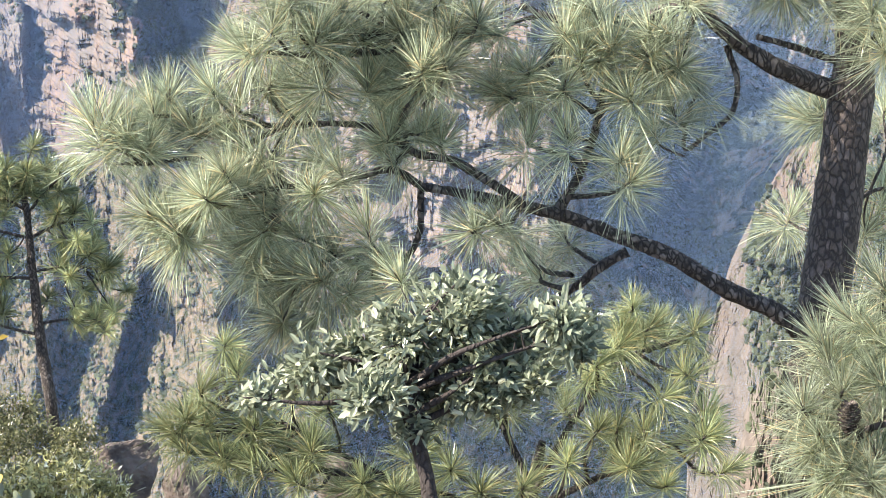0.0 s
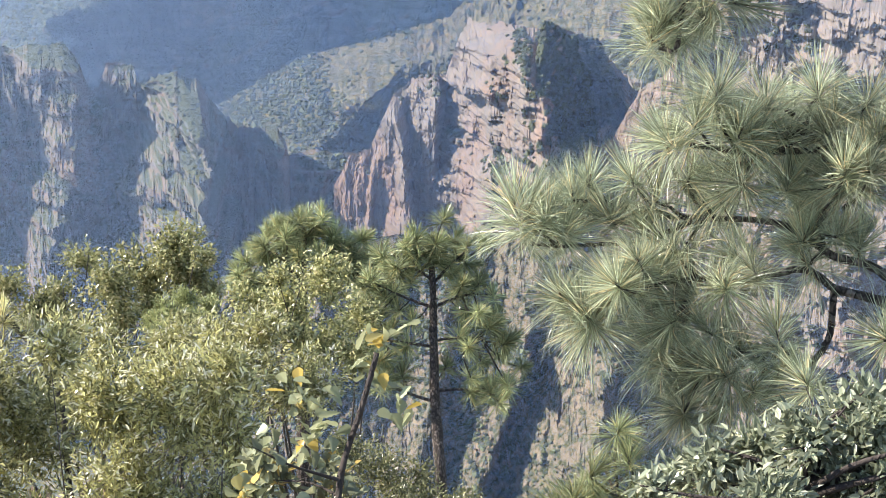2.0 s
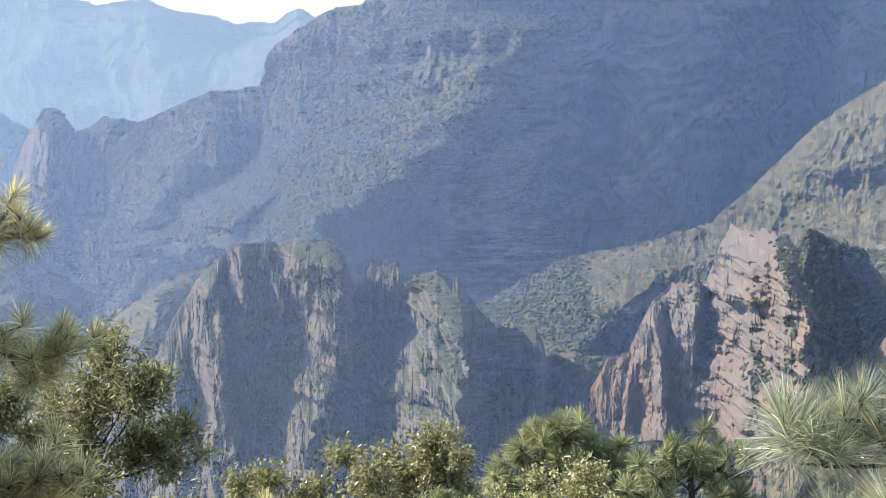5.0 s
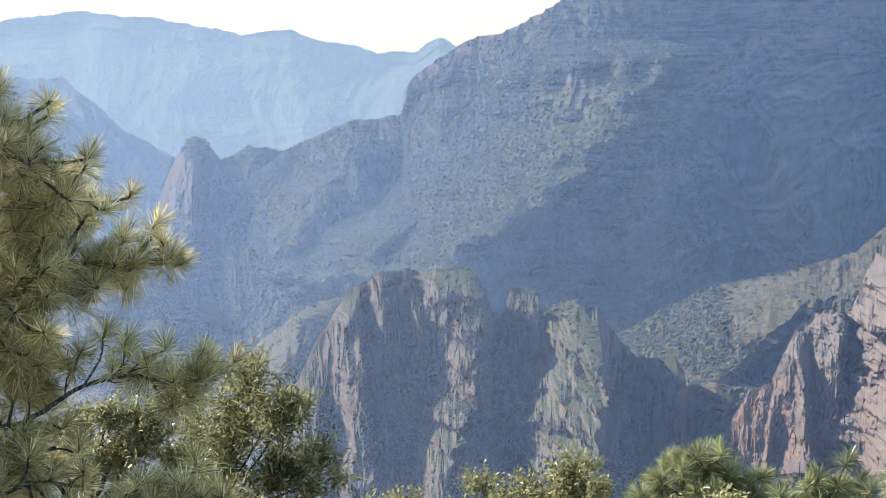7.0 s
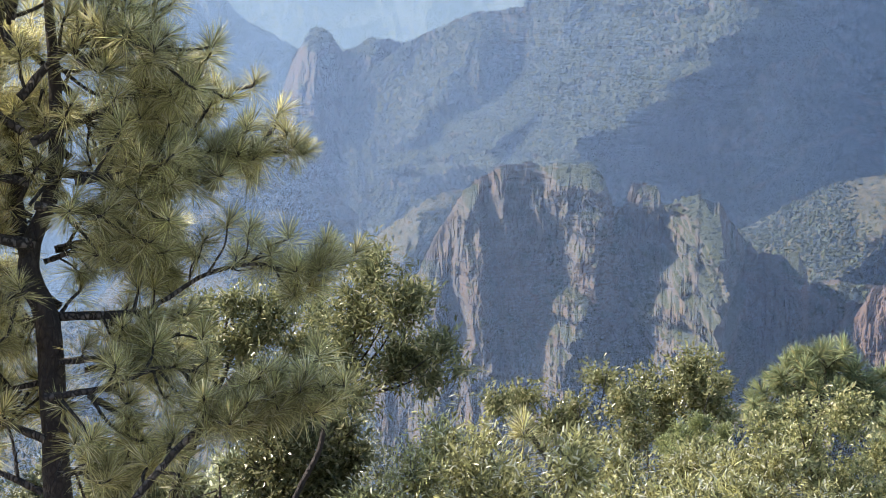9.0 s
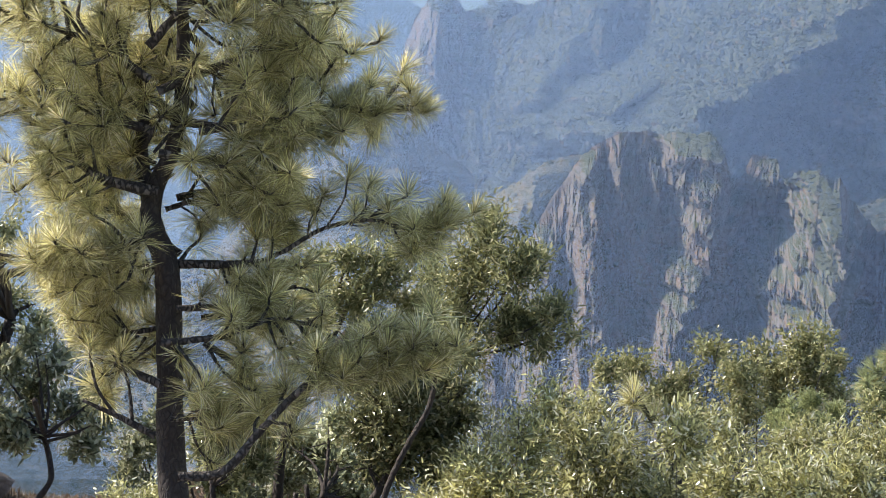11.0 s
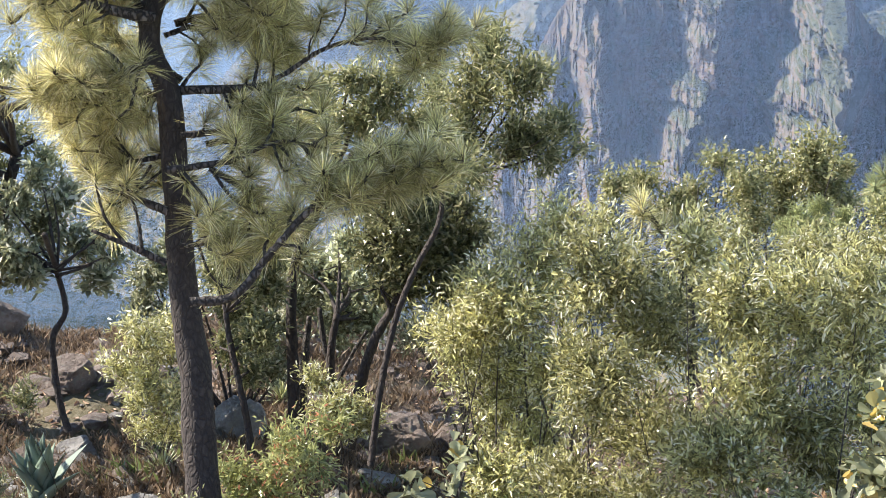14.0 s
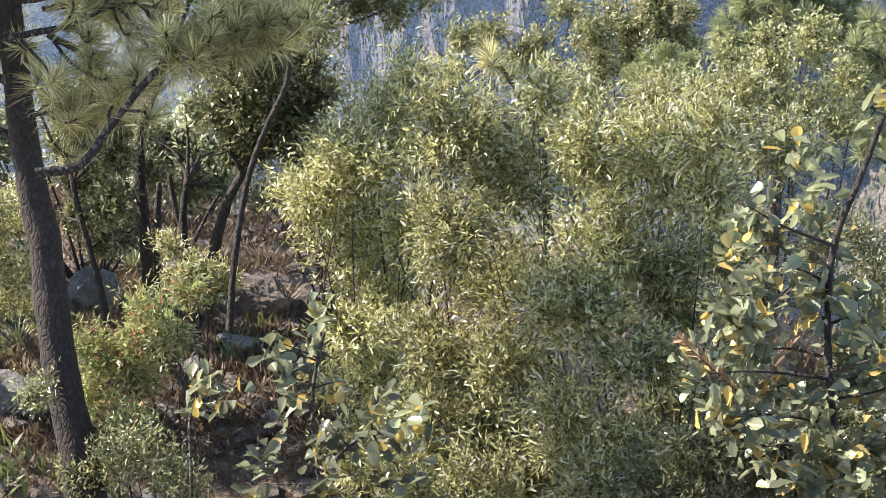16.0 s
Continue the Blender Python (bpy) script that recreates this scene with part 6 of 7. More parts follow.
# oak at the edge; lobes beyond bearing 54 are unseen, added to cast shade
broadleaf("oak_tree", "gnarled oak with small dark leaves against the valley", "tree", (*at(52.4, 0, 16.5).xy, ground_at(52.4, 16.5)), [(48.7, -11.5, 16.6, 0.31), (47.8, -11.2, 16.7, 0.23), (49.1, -13.1, 16.6, 0.26), (47.8, -13.2, 16.7, 0.26), (48.5, -14.5, 16.6, 0.26), (46.9, -14.1, 16.6, 0.23), (49.4, -14.6, 16.3, 0.20), (46.3, -15.0, 16.3, 0.18), (48.8, -10.3, 16.7, 0.18), (50.9, -11.4, 16.3, 0.31), (54.8, -8.8, 13.2, 0.58), (56.5, -9.8, 13.1, 0.61), (55.7, -7.6, 13.0, 0.53), (57.8, -8.6, 13.3, 0.62), (57.3, -11.3, 13.0, 0.53), (55.4, -14.8, 13.0, 0.57), (57.1, -16.0, 13.3, 0.62), (58.3, -13.9, 13.1, 0.57), (56.8, -17.7, 13.1, 0.53), (55.1, -16.9, 12.7, 0.44)],
          5200, 7, (0.055, 0.022), M_LEAF_DARK, seed=126, thick=0.06, stems=10, hollow=0.2, bark_=M_TRUNK, trunk=[at(49.74, -21.90, 16.59), at(49.25, -19.52, 16.59), at(48.99, -17.46, 16.59), at(48.34, -15.58, 16.59), at(47.79, -13.85, 16.59)])

# light bush
broadleaf("shrub", "rounded light green shrub in the grass", "shrub", (*at(44.0, 0, 14.3).xy, ground_at(44.0, 14.3)), [(44.4, -19.6, 13.4, 0.21), (43.8, -20.3, 13.8, 0.22), (44.9, -20.6, 13.7, 0.19), (44.0, -21.3, 13.5, 0.19), (44.6, -21.8, 13.4, 0.15), (43.1, -19.3, 14.0, 0.15), (43.5, -21.9, 13.6, 0.15), (44.3, -22.6, 13.6, 0.15), (43.6, -22.8, 13.8, 0.13)],
          1150, 7, (0.05, 0.013), M_LEAF_SHRUB, seed=127, thick=0.012)

# dark shrub behind the trunk
broadleaf("shrub", "dark leafy shrub behind the pine trunk", "shrub", (*at(40.9, 0, 13.2).xy, ground_at(40.9, 13.2)), [(41.2, -19.0, 13.8, 0.18), (40.5, -20.0, 13.3, 0.17), (41.6, -17.9, 13.5, 0.18), (40.2, -18.6, 13.3, 0.17), (40.9, -17.1, 13.2, 0.17), (41.7, -16.5, 13.3, 0.16), (40.8, -21.2, 13.6, 0.12), (39.9, -17.5, 13.3, 0.14), (41.5, -20.3, 13.6, 0.13)],
          1700, 7, (0.06, 0.018), M_LEAF_DARK, seed=128, thick=0.024, hollow=0.05, bark_=M_TRUNK, trunk=[at(40.93, -23.67, 13.30), at(41.01, -22.78, 13.30), at(41.25, -21.35, 13.30), at(41.50, -19.91, 13.30), at(41.57, -19.19, 13.30)])

# thicket on the edge
broadleaf("oak_shrub", "sunlit oak thicket on the rim behind the pine trunk", "shrub", (*at(41.3, 0, 14.9).xy, ground_at(41.3, 14.9)), [(43.9, -17.9, 14.9, 0.20), (43.2, -17.2, 14.9, 0.18), (44.1, -18.8, 15.0, 0.18), (40.8, -20.1, 15.1, 0.23), (39.8, -19.5, 14.9, 0.21), (41.0, -19.1, 15.1, 0.20), (39.3, -18.9, 14.5, 0.20), (40.2, -20.9, 14.8, 0.21), (43.6, -19.5, 15.1, 0.18), (41.3, -18.0, 14.9, 0.19)],
          1300, 6, (0.062, 0.024), M_LEAF_LIT, seed=136, thick=0.024, stems=11, hollow=0.15, bark_=M_TRUNK)

# shrub with reddish tips
broadleaf("shrub", "leafy shrub with pale and reddish leaf tips", "shrub", (*at(40.3, 0, 10.0).xy, ground_at(40.3, 10.0)), [(39.8, -23.5, 10.6, 0.20), (40.8, -24.3, 10.7, 0.22), (39.1, -24.1, 10.4, 0.15), (41.5, -25.6, 10.8, 0.22), (40.1, -25.2, 10.8, 0.18), (38.4, -22.9, 10.8, 0.12), (41.9, -24.0, 10.7, 0.13), (40.7, -26.7, 10.5, 0.19)],
          800, 7, (0.055, 0.014), M_LEAF_RED, seed=129, thick=0.014)

# low green shrub
broadleaf("shrub", "low green shrub beside the boulders", "shrub", (*at(37.9, 0, 12.2).xy, ground_at(37.9, 12.2)), [(37.7, -22.8, 12.6, 0.20), (38.2, -22.2, 12.5, 0.15), (37.1, -22.7, 12.7, 0.14), (38.7, -21.5, 12.7, 0.12)],
          600, 7, (0.05, 0.013), M_LEAF_SHRUB, seed=130, thick=0.014)

# dark undergrowth
broadleaf("shrub", "dark undergrowth at the pine's foot", "shrub", (*at(41.1, 0, 9.7).xy, ground_at(41.1, 9.7)), [(40.8, -27.6, 10.1, 0.19), (42.2, -28.1, 10.3, 0.19), (39.7, -28.2, 10.0, 0.15), (43.8, -25.5, 10.1, 0.12), (39.0, -29.1, 10.1, 0.16)],
          600, 7, (0.04, 0.012), M_LEAF_DARK, seed=131, thick=0.012)

# weeds in the grass
broadleaf("weeds", "low olive weeds among dry grass and stones", "weeds", (*at(47.9, 0, 11.0).xy, ground_at(47.9, 11.0)), [(49.2, -24.9, 11.1, 0.17), (47.7, -25.4, 11.1, 0.16), (46.2, -25.7, 11.3, 0.14), (49.8, -23.9, 11.3, 0.14), (50.6, -24.8, 11.0, 0.17), (43.4, -21.7, 11.1, 0.09), (48.4, -21.3, 11.2, 0.10)],
          700, 7, (0.05, 0.01), M_LEAF_DARK, seed=133, thick=0.008, up=1.2, hollow=0.1)

# background shrub
broadleaf("shrub", "greyish shrub with bare twigs at the rim", "shrub", (*at(33.4, 0, 14.2).xy, ground_at(33.4, 14.2)), [(32.7, -17.0, 14.5, 0.23), (33.6, -18.1, 14.5, 0.23), (32.1, -17.9, 14.7, 0.21), (34.0, -19.4, 14.7, 0.25), (35.1, -20.1, 14.5, 0.25), (32.7, -19.0, 14.7, 0.21)],
          560, 6, (0.05, 0.015), M_LEAF_GREY, seed=132, thick=0.02, stems=14)

# undergrowth behind the near oak
broadleaf("shrub", "dark green undergrowth beneath the willow-leaved shrubs", "shrub", (*at(20.5, 0, 9.2).xy, ground_at(20.5, 9.2)), [(20.8, -28.4, 9.2, 0.27), (18.9, -27.6, 9.4, 0.27), (16.9, -28.2, 9.3, 0.30), (18.4, -29.4, 9.5, 0.27), (22.4, -29.6, 9.5, 0.27), (15.6, -27.1, 9.1, 0.24), (14.5, -28.6, 9.1, 0.27), (20.1, -26.5, 9.6, 0.21)],
          2000, 7, (0.052, 0.014), M_LEAF_DARK, seed=134, thick=0.012, stems=10)

# lit bush beyond the near oak
broadleaf("shrub", "olive shrub with small sunlit leaves on the slope", "shrub", (*at(15.6, 0, 10.0).xy, ground_at(15.6, 10.0)), [(14.8, -24.4, 10.2, 0.23), (13.7, -24.8, 10.4, 0.26), (14.1, -26.1, 10.3, 0.26), (15.3, -25.7, 10.5, 0.20), (12.8, -25.8, 10.5, 0.29), (13.2, -24.1, 10.1, 0.20)],
          1100, 7, (0.052, 0.015), M_LEAF_SHRUB, seed=135, thick=0.012, stems=8)


# ---- broad-leaved oaks close by ----

# the near oak
broadleaf("oak_tree", "young oak with broad blue-green and yellowing leaves", "tree", (*at(19.0, 0, 6.4).xy, ground_at(19.0, 6.4)), [(20.1, -20.7, 6.22, 0.07), (19.3, -21.5, 6.57, 0.12), (17.6, -21.6, 6.53, 0.12), (19.6, -22.9, 6.28, 0.10), (20.3, -23.9, 6.40, 0.10), (17.8, -23.2, 6.37, 0.12), (16.0, -23.7, 6.48, 0.12), (19.9, -25.1, 6.54, 0.10), (21.6, -26.0, 6.20, 0.08), (20.6, -27.1, 6.16, 0.12), (19.1, -26.1, 6.57, 0.12), (18.0, -27.1, 6.37, 0.10), (16.4, -25.6, 6.53, 0.13), (15.3, -24.7, 6.15, 0.10), (14.6, -26.0, 6.37, 0.09), (19.3, -28.0, 6.51, 0.10), (17.1, -27.9, 6.26, 0.13), (15.6, -27.5, 6.62, 0.12), (14.3, -28.2, 6.60, 0.10), (17.9, -29.0, 6.17, 0.10), (15.8, -28.9, 6.16, 0.12)],
          320, 4, (0.075, 0.046), M_LEAF_OAK, seed=141, shape=LOBED, thick=0.012, stems=21, hollow=0.1, spray_len=0.1, bark_=M_TRUNK, trunk=[Vector((*at(17.2, 0, 6.1).xy, ground_at(17.2, 6.1) - 0.1))] + [at(16.17, -29.69, 6.40), at(16.94, -27.16, 6.40), at(17.33, -24.45, 6.40), at(17.27, -21.70, 6.40), at(16.48, -19.33, 6.40), at(15.95, -17.66, 6.40)],
          young=([(15.8, -17.2, 6.22, 0.07), (16.0, -18.4, 6.57, 0.07), (18.7, -19.0, 6.53, 0.07), (17.6, -19.3, 6.28, 0.08), (18.2, -20.3, 6.40, 0.08), (15.2, -19.8, 6.37, 0.06), (20.8, -22.2, 6.48, 0.06)], 24, M_LEAF_YOUNG))

# oak sapling
broadleaf("oak_sapling", "oak sapling with sunlit broad leaves and a yellow tip", "sapling", (*at(34.0, 0, 6.3).xy, ground_at(34.0, 6.3)), [(36.0, -24.7, 7.21, 0.06), (34.6, -24.8, 7.38, 0.07), (35.4, -25.5, 7.36, 0.07), (35.8, -25.9, 7.24, 0.06), (34.0, -26.1, 7.30, 0.05), (36.0, -27.0, 7.29, 0.05), (35.1, -26.6, 7.34, 0.04)],
          22, 4, (0.075, 0.048), M_LEAF_OAK, seed=142, shape=LOBED, thick=0.008, stems=8, hollow=0.1, spray_len=0.09, trunk=[Vector((*at(34.0, 0, 6.3).xy, ground_at(34.0, 6.3) - 0.05))] + [at(34.73, -28.72, 7.30), at(34.80, -27.71, 7.30), at(34.68, -25.94, 7.30), at(34.22, -24.38, 7.30)],
          young=([(34.4, -24.1, 7.12, 0.07), (36.1, -24.6, 7.47, 0.04)], 4, M_LEAF_YOUNG))

# oak sapling
broadleaf("oak_sapling", "small oak sapling with a few broad leaves", "sapling", (*at(39.5, 0, 8.0).xy, ground_at(39.5, 8.0)), [(38.2, -25.9, 8.11, 0.07), (38.8, -26.4, 8.28, 0.05), (37.4, -26.1, 8.26, 0.05), (38.0, -26.6, 8.14, 0.05)],
          11, 4, (0.075, 0.048), M_LEAF_OAK, seed=143, shape=LOBED, thick=0.008, stems=8, hollow=0.1, spray_len=0.09, trunk=[Vector((*at(39.5, 0, 8.0).xy, ground_at(39.5, 8.0) - 0.05))] + [at(39.03, -28.88, 8.20), at(38.97, -27.88, 8.20), at(38.83, -26.64, 8.20), at(38.33, -26.05, 8.20)],
          young=([(38.5, -25.8, 8.02, 0.03)], 4, M_LEAF_YOUNG))

# oak sapling
broadleaf("oak_sapling", "low spreading oak sapling with pale sunlit leaves", "sapling", (*at(33.0, 0, 6.0).xy, ground_at(33.0, 6.0)), [(36.8, -28.2, 6.81, 0.07), (34.7, -28.2, 6.98, 0.07), (33.8, -27.5, 6.96, 0.07), (32.5, -26.9, 6.84, 0.08), (32.7, -27.9, 6.90, 0.08), (31.8, -28.1, 6.89, 0.07), (33.9, -28.5, 6.94, 0.06), (36.8, -29.2, 6.97, 0.06), (34.8, -29.2, 6.80, 0.08), (32.6, -29.0, 6.79, 0.09), (31.4, -28.9, 6.98, 0.06)],
          46, 4, (0.075, 0.048), M_LEAF_OAK, seed=144, shape=LOBED, thick=0.008, stems=8, hollow=0.1, spray_len=0.09, trunk=[Vector((*at(33.0, 0, 6.0).xy, ground_at(33.0, 6.0) - 0.05))] + [at(34.26, -30.26, 6.90), at(34.40, -29.25, 6.90), at(34.12, -28.26, 6.90), at(32.78, -27.44, 6.90)],
          young=([(31.5, -27.0, 6.72, 0.06), (30.8, -27.2, 7.07, 0.04)], 4, M_LEAF_YOUNG))

# the grey oak under the pine
broadleaf("oak_tree", "grey-green oak with dense leathery leaves", "tree", (*at(0.2, 0, 8.0).xy, ground_at(0.2, 8.0)), [(-0.7, -19.4, 8.0, 0.21), (1.1, -20.1, 8.0, 0.18), (2.8, -20.8, 8.3, 0.18), (4.4, -20.9, 8.1, 0.15), (-2.4, -20.2, 8.2, 0.18), (-3.9, -19.6, 7.8, 0.12), (-4.5, -20.5, 7.9, 0.11), (0.3, -21.6, 8.1, 0.19), (-1.4, -21.6, 8.0, 0.18), (2.3, -21.9, 7.8, 0.16), (-3.1, -21.6, 8.0, 0.13), (1.3, -23.0, 8.0, 0.10), (5.5, -21.4, 8.3, 0.09), (-0.3, -18.9, 8.2, 0.10), (6.5, -21.9, 7.9, 0.07), (-4.8, -19.4, 8.1, 0.07)],
          1500, 6, (0.066, 0.026), M_LEAF_BLUE, seed=148, thick=0.035, stems=18, hollow=0.15, spray_len=0.1, bark_=M_TRUNK, trunk=[Vector((*at(0.2, 0, 7.6).xy, ground_at(0.2, 7.6) - 0.1))] + [at(0.27, -29.87, 8.00), at(0.50, -25.51, 8.00), at(0.80, -24.08, 8.00), at(1.22, -22.65, 8.00), at(1.46, -21.75, 8.00)])


# ---- young pine among the shrubs ----
rnd = random.Random(31)
pine = holder("pine_sapling", (*at(25.6, 0, 12.3).xy, ground_at(25.6, 12.3)), "spindly young pine with a few dark needle tufts", "pine tree")
stem = [pine.location.copy()] + [at(26.00, -20.64, 12.46), at(26.15, -18.52, 12.46), at(27.03, -16.94, 12.47), at(27.60, -16.06, 12.47)]
limb("trunk", stem, [0.03, 0.022, 0.018, 0.012, 0.008], pine, M_TRUNK, 6, 0.1)
bough(pine, [at(27.03, -16.94, 12.47), at(27.60, -16.24, 12.47), at(27.98, -15.71, 12.47)], 0.012, 0.007, [at(27.79, -15.88, 12.47), at(27.87, -16.24, 12.47), at(27.04, -16.58, 12.47)], TUFTS_DARK, rnd, 1.0)
bough(pine, [at(26.15, -18.52, 12.46), at(26.82, -17.82, 12.46), at(27.36, -18.54, 12.47)], 0.012, 0.007, [at(25.91, -17.44, 12.46)], TUFTS_DARK, rnd, 0.8)


# ---- rocks ----
boulder("boulder", "pale lichen-grey boulder in the grass", ground_spot(44.5, -25.9, -0.08), (0.40, 0.32, 0.30), M_STONE, 1, 0.3)
boulder("boulder", "pale grey boulder beside the pine trunk", ground_spot(41.2, -23.4, -0.11), (0.31, 0.25, 0.41), M_STONE, 2, 1.1)
boulder("boulder", "brown boulder under the leaning oak", ground_spot(35.9, -23.7, -0.09), (0.44, 0.35, 0.34), M_STONE_BROWN, 3, 0.2)
boulder("boulder", "brown boulder under the leaning oak", ground_spot(33.8, -24.0, -0.07), (0.29, 0.24, 0.28), M_STONE_BROWN, 4, 2)
boulder("boulder", "grey rounded boulder in dry grass", ground_spot(46.5, -21.2, -0.09), (0.28, 0.23, 0.34), M_STONE_BROWN, 5, 0.8)
boulder("boulder", "flat pale stone in dry grass", ground_spot(46.7, -23.2, -0.03), (0.25, 0.20, 0.13), M_STONE, 6, 0.4)
boulder("boulder", "flat pale stone in dry grass", ground_spot(48.8, -25.2, -0.04), (0.25, 0.20, 0.16), M_STONE, 7, 1.4)
boulder("boulder", "low grey stone among leaves", ground_spot(36.6, -24.9, -0.04), (0.22, 0.18, 0.15), M_STONE, 8, 0.5)
boulder("boulder", "low grey stone among leaves", ground_spot(34.7, -25.7, -0.03), (0.21, 0.17, 0.11), M_STONE, 9, 0.9)
boulder("boulder", "pale stone under the shrubs", ground_spot(23.8, -24.1, -0.03), (0.15, 0.12, 0.11), M_STONE, 10, 0.2)
boulder("boulder", "weathered brown rock ledge at the rim", [at(11.11, -23.73, 22.00)][0], (0.62, 0.50, 0.51), M_STONE_BROWN, 11, 0.4)
boulder("boulder", "weathered brown rock ledge at the rim", [at(8.98, -24.60, 23.00)][0], (0.43, 0.35, 0.49), M_STONE_BROWN, 12, 1.0)
boulder("boulder", "dark brown rock among pine needles", [at(3.53, -24.72, 15.00)][0], (0.28, 0.23, 0.38), M_STONE_BROWN, 13, 0.3)
boulder("boulder", "grey rock at the rim's edge", ground_spot(48.7, -19.3, -0.10), (0.34, 0.27, 0.38), M_STONE_BROWN, 14, 0.3)


def rosette(name, label, category, place, count, length, width, thick_, rise, material, seed):
    """An agave or yucca: stiff tapering leaves in a rosette, channelled above, ending in a spine."""
    rnd = random.Random(seed)
    plant = holder(name, place, label, category)
    for k in range(count):
        a, e = k * 2.39996, radians(rise[0] + (rise[1] - rise[0]) * (k / count) ** 0.7 + rnd.uniform(-6, 6))
        L, W = length * rnd.uniform(0.8, 1.05), width * rnd.uniform(0.85, 1.1)
        out, tan = Vector((math.cos(a), math.sin(a), 0)), Vector((-math.sin(a), math.cos(a), 0))
        verts, faces = [], []
        for j in range(7):
            u = j / 6
            w_ = W * (0.55 + 1.1 * u * (1 - u) * 1.6) * (1 - u ** 3) + 0.002
            bend = e - 0.35 * u * (1 - e / 1.6)
            c = (out * math.cos(bend) + Vector((0, 0, math.sin(bend)))) * L * u
            up_ = (Vector((0, 0, math.cos(bend))) - out * math.sin(bend))
            t = thick_ * (1 - 0.9 * u)
            verts += [c - tan * w_ + up_ * 0.35 * w_, c - up_ * t, c + tan * w_ + up_ * 0.35 * w_, c + up_ * t * 0.3]
        for j in range(6):
            for q in range(4):
                faces.append((4 * j + q, 4 * j + (q + 1) % 4, 4 * j + 4 + (q + 1) % 4, 4 * j + 4 + q))
        part("leaf", mesh("leaf", verts, faces, True, material), plant)
    return plant


M_AGAVE = foliage("blue_agave_leaf", (0.16, 0.21, 0.165), (0.2, 0.255, 0.2), 0.5, 0.05)
M_YUCCA = foliage("pale_yucca_leaf", (0.4, 0.44, 0.25), (0.6, 0.6, 0.36), 0.4, 0.35)
rosette("agave", "blue-green agave rosette in the grass", "agave", ground_spot(48.0, -24.8), 20, 0.61, 0.108, 0.02, (56, 88), M_AGAVE, 1)
rosette("yucca", "spiky pale yucca rosette behind the trunks", "yucca", ground_spot(39.7, -22.1), 46, 0.33, 0.010, 0.003, (5, 85), M_YUCCA, 2)
rosette("yucca", "spiky pale yucca rosette in the grass", "yucca", ground_spot(43.9, -23.6), 40, 0.27, 0.008, 0.003, (10, 85), M_YUCCA, 3)
rosette("yucca", "spiky pale yucca rosette in the grass", "yucca", ground_spot(43.9, -24.1), 40, 0.24, 0.007, 0.003, (10, 85), M_YUCCA, 4)


def dead_trunk(label, points, r0, r1, seed):
    d = holder("dead_trunk", points[0], label, "dead tree")
    pts = [Vector(p) for p in points]
    limb("trunk", pts, [r0 + (r1 - r0) * k / (len(pts) - 1) for k in range(len(pts))], d, M_TWIG, 8, 0.2, seed=seed)
    return d


dead_trunk("split grey dead stump beside thin trunks", [at(39.27, -23.05, 13.89), at(39.10, -21.64, 13.89), at(38.94, -20.57, 13.89), at(38.77, -19.42, 13.89)], 0.05, 0.02, 3)
dead_trunk("bare dark bough reaching over the slope", [at(51.84, -14.42, 12.10), at(50.05, -13.50, 12.09), at(48.79, -12.85, 12.09), at(48.07, -12.43, 12.09), at(47.51, -12.35, 12.09)], 0.05, 0.03, 4)
dead_trunk("dark thin trunk beside the stump", [at(39.50, -23.04, 14.29), at(39.30, -20.56, 14.29), at(39.32, -18.59, 14.29), at(38.98, -17.18, 14.29)], 0.035, 0.022, 5)
dead_trunk("forked thin trunk in the thicket", [at(37.96, -23.11, 14.19), at(37.98, -21.68, 14.19), at(38.30, -20.24, 14.19), at(38.41, -19.17, 14.19)], 0.03, 0.018, 6)
dead_trunk("pale curved thin trunk in the thicket", [at(38.09, -23.10, 13.99), at(37.91, -21.69, 13.99), at(37.34, -20.64, 13.99), at(36.84, -19.94, 13.99)], 0.022, 0.012, 7)


def frond(label, points, width, material, seed):
    """A dry feathered leaf: a midrib with narrow leaflets along both sides."""
    g, pts = np.random.default_rng(seed), [Vector(p) for p in points]
    d = holder("dry_frond", pts[0], label, "dry leaf")
    limb("midrib", pts, [0.004, 0.003, 0.0015], d, M_TWIG, 5, 0.1, seed=seed)
    u = np.repeat(np.linspace(0.12, 0.97, 44), 2)
    a, b, c = (np.array((p - pts[0])[:]) for p in pts)
    pos = a * ((1 - u) ** 2)[:, None] + 2 * b * (u * (1 - u))[:, None] + c * (u * u)[:, None]
    along_ = (c - a) / np.linalg.norm(c - a)
    side = np.cross(along_, (0.3, 0.9, 0.2))
    way = np.tile([1.0, -1.0], 44)[:, None] * side * 0.8 + along_ * 0.75 + g.normal(0, 0.16, (88, 3))
    way /= np.linalg.norm(way, axis=1, keepdims=True)
    part("blade", leaves_mesh("blade", pos, way, width, 0.009, NARROW, material, g), d)
    return d


M_RUST = foliage("rust_dry_leaf", (0.3, 0.17, 0.1), (0.55, 0.36, 0.22), 0.5, 0.35)
frond("dry rust-coloured feathered leaf among oak leaves", [at(19.70, -26.77, 6.20), at(21.04, -25.78, 6.20), at(22.36, -24.71, 6.20)], 0.05, M_RUST, 9)



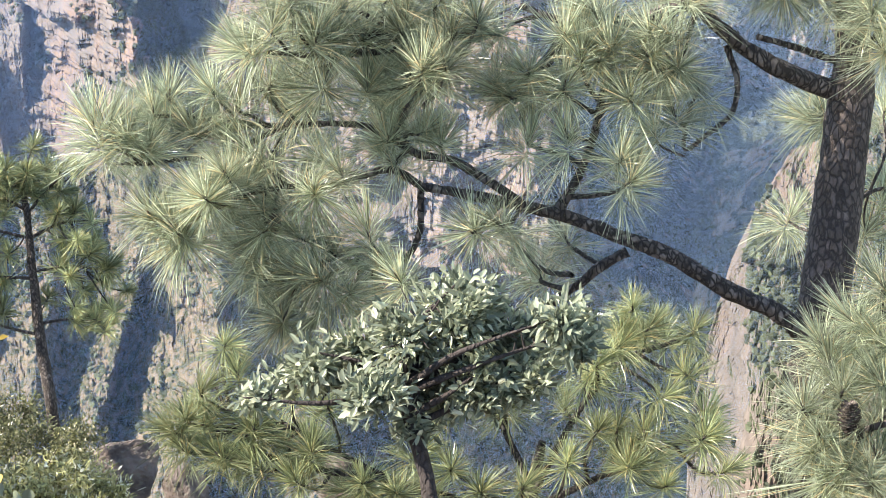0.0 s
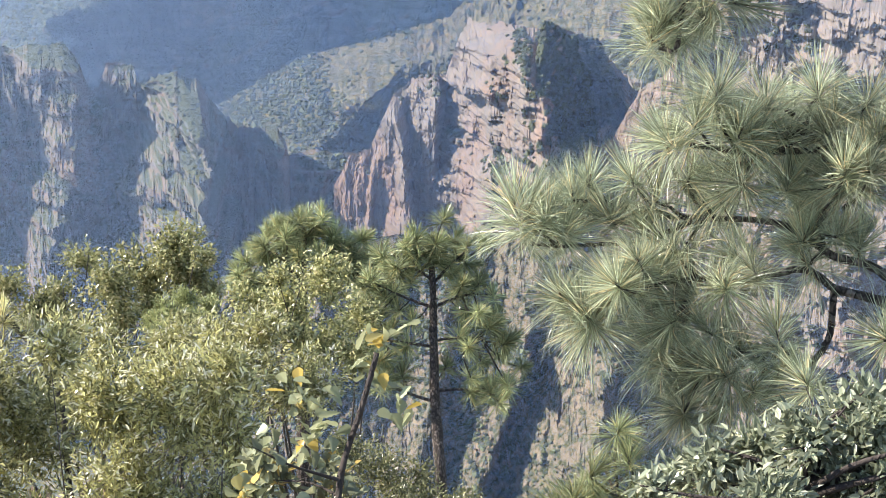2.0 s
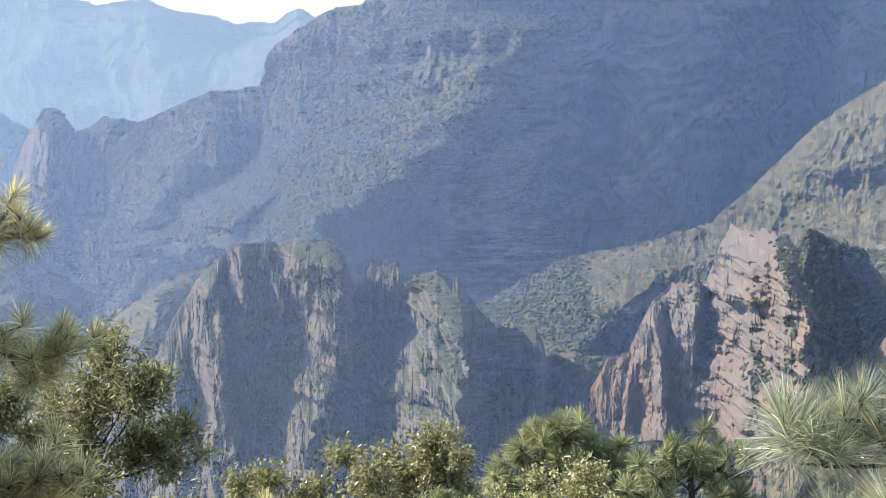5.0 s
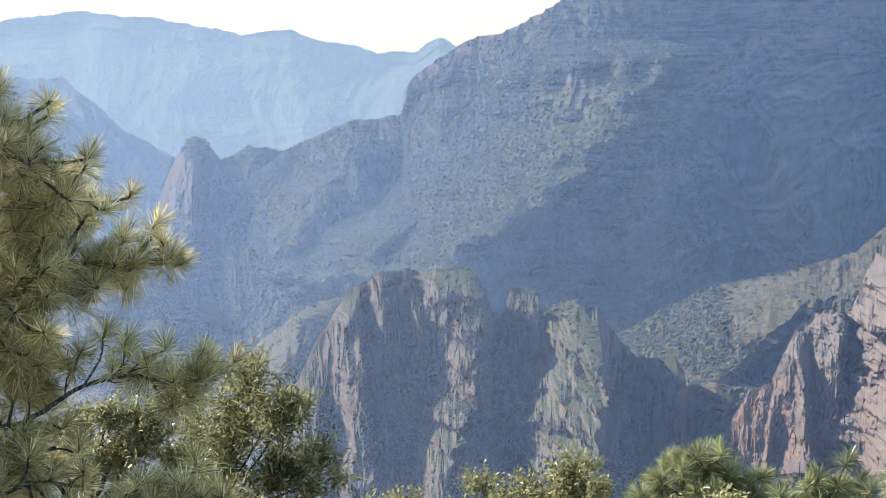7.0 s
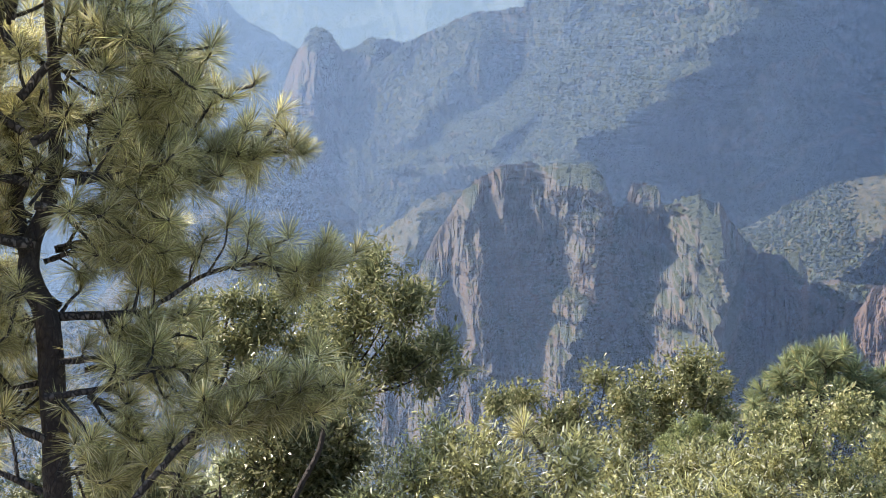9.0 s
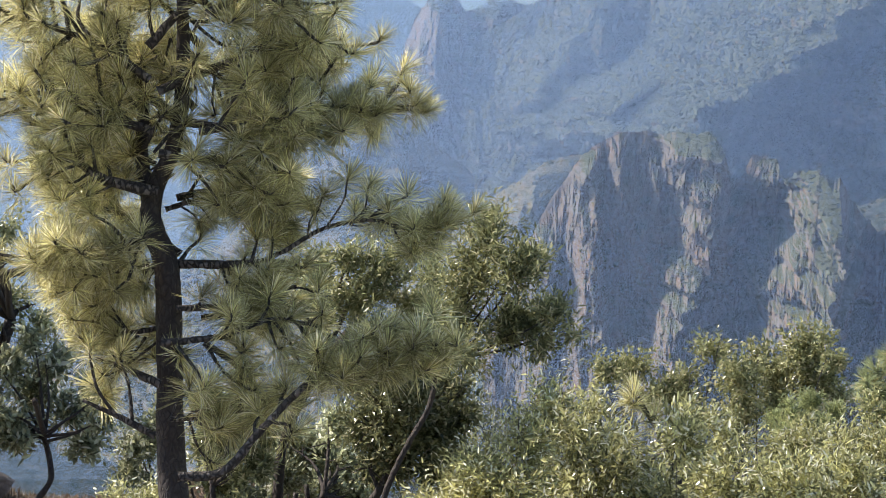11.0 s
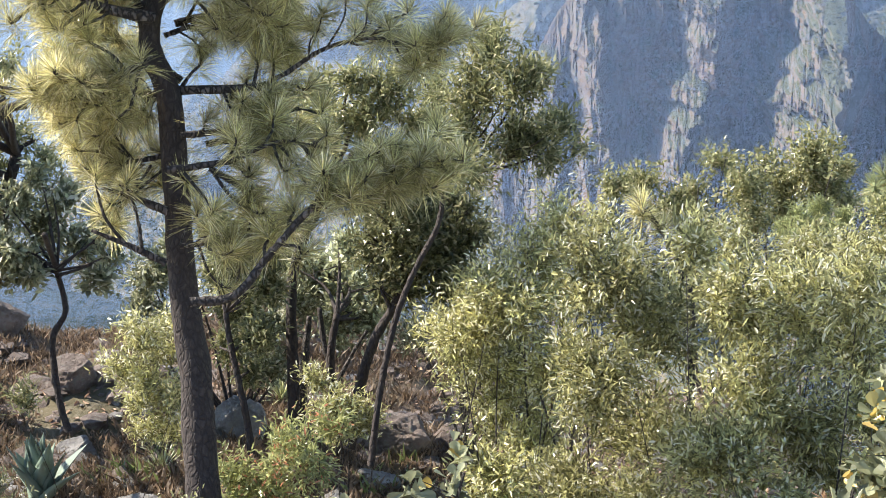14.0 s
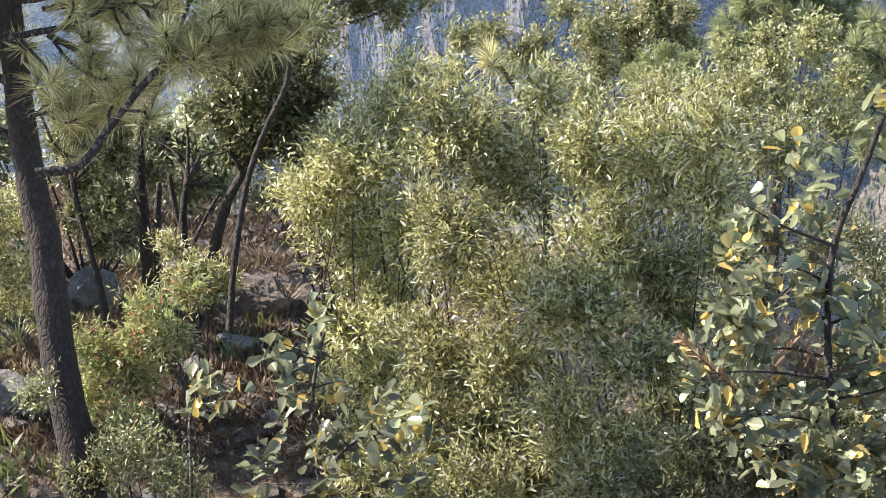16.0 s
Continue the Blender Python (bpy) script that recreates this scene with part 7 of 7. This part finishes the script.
# ---- grass, litter and small stones ----
def grass(name, label, tufts, per, az_range, r_range, height, material, seed, clump=0.5):
    g = np.random.default_rng(seed)
    az, r = g.uniform(*az_range, tufts * 3), np.sqrt(g.uniform(r_range[0] ** 2, r_range[1] ** 2, tufts * 3))
    a = np.radians(az)
    keep_ = fractal(-np.sin(a) * r / 1.6, np.cos(a) * r / 1.6, 3, seed) > -clump + g.uniform(0, 0.6, len(a))
    az, r = az[keep_][:tufts], r[keep_][:tufts]
    a = np.radians(az)
    P = np.stack([-np.sin(a) * r, np.cos(a) * r, ground_height(az, r)], 1)
    P = np.repeat(P, per, 0) + g.normal(0, 0.05, (len(P) * per, 3)) * np.array([1, 1, 0])
    n = len(P)
    lean = g.normal(0, 0.45, (n, 3)) * np.array([1, 1, 0]) + np.array([0, 0, 1.0])
    H = height * g.uniform(0.4, 1.15, n)[:, None]
    side = np.cross(lean, g.normal(size=(n, 3)))
    side /= np.linalg.norm(side, axis=1, keepdims=True)
    bend = g.normal(0, 0.2, (n, 3)) * np.array([1, 1, 0.3])
    V = np.stack([P - side * 0.0035, P + side * 0.0035, P + lean * H * 0.6 + side * 0.002, P + (lean + bend) * H], 1).reshape(-1, 3)
    i = np.arange(n)[:, None] * 4
    tagged(new(name, mesh(name, V, (i + np.array([[0, 1, 2, 3]])).tolist(), False, material)), label, "grass", kind="stuff")


M_STRAW = foliage("dry_grass_blades", (0.1, 0.068, 0.044), (0.27, 0.195, 0.13), 0.7, 0.25)
M_GREENGRASS = foliage("green_grass_blades", (0.1, 0.14, 0.045), (0.24, 0.28, 0.1), 0.5, 0.35)
grass("dry_grass", "straw-coloured dry grass on the rim", 3800, 9, (26, 56), (8.5, 22), 0.1, M_STRAW, 5)
grass("dry_grass", "reddish dry bunch grass at the rim's edge", 2200, 12, (33, 56), (12, 19), 0.13, M_STRAW, 6, 0.2)
grass("green_grass", "fresh green weeds between the stones", 380, 9, (28, 56), (8.5, 14), 0.16, M_GREENGRASS, 7, 0.0)
grass("dry_grass", "thick reddish dry grass between the stones", 2600, 10, (41, 58), (10.5, 18.5), 0.1, M_STRAW, 9, 0.6)
grass("dry_grass", "sparse dry grass under the shrubs", 900, 8, (5, 28), (9, 26), 0.25, M_STRAW, 8, 0.2)


def scatter_stones(count, az_range, r_range, size, material, seed):
    g = np.random.default_rng(seed)
    az, r = g.uniform(*az_range, count), np.sqrt(g.uniform(r_range[0] ** 2, r_range[1] ** 2, count))
    a = np.radians(az)
    z = ground_height(az, r)
    verts, faces, n = [], [], 0
    for k in range(count):
        b = CLUMPS[k % len(CLUMPS)] * size * g.uniform(0.3, 1.3) ** 2 * np.array([1, 1, 0.6])
        verts.append(b + np.array([-math.sin(a[k]) * r[k], math.cos(a[k]) * r[k], z[k]]))
        faces.append(CLUMP_FACES + n)
        n += len(b)
    tagged(new("stones", mesh("stones", np.concatenate(verts), np.concatenate(faces), False, material)), "small pale stones scattered on the ground", "stones", kind="stuff")


scatter_stones(700, (24, 56), (8.5, 20), 0.09, M_STONE, 4)
scatter_stones(1600, (30, 56), (9, 20), 0.1, M_STONE_BROWN, 5)

M_LITTER = foliage("fallen_leaves", (0.22, 0.12, 0.075), (0.42, 0.27, 0.17), 0.6, 0.2)


def litter(count, az_range, r_range, seed):
    g = np.random.default_rng(seed)
    az, r = g.uniform(*az_range, count), np.sqrt(g.uniform(r_range[0] ** 2, r_range[1] ** 2, count))
    a = np.radians(az)
    P = np.stack([-np.sin(a) * r, np.cos(a) * r, ground_height(az, r) + 0.015], 1)
    way = g.normal(size=(count, 3)) * np.array([1, 1, 0.25])
    way /= np.linalg.norm(way, axis=1, keepdims=True)
    tagged(new("fallen_leaves", leaves_mesh("fallen_leaves", P, way, 0.075, 0.035, NARROW, M_LITTER, g)), "brown fallen leaves strewn under the trees", "leaves", kind="stuff")


litter(6000, (20, 54), (8, 18), 3)
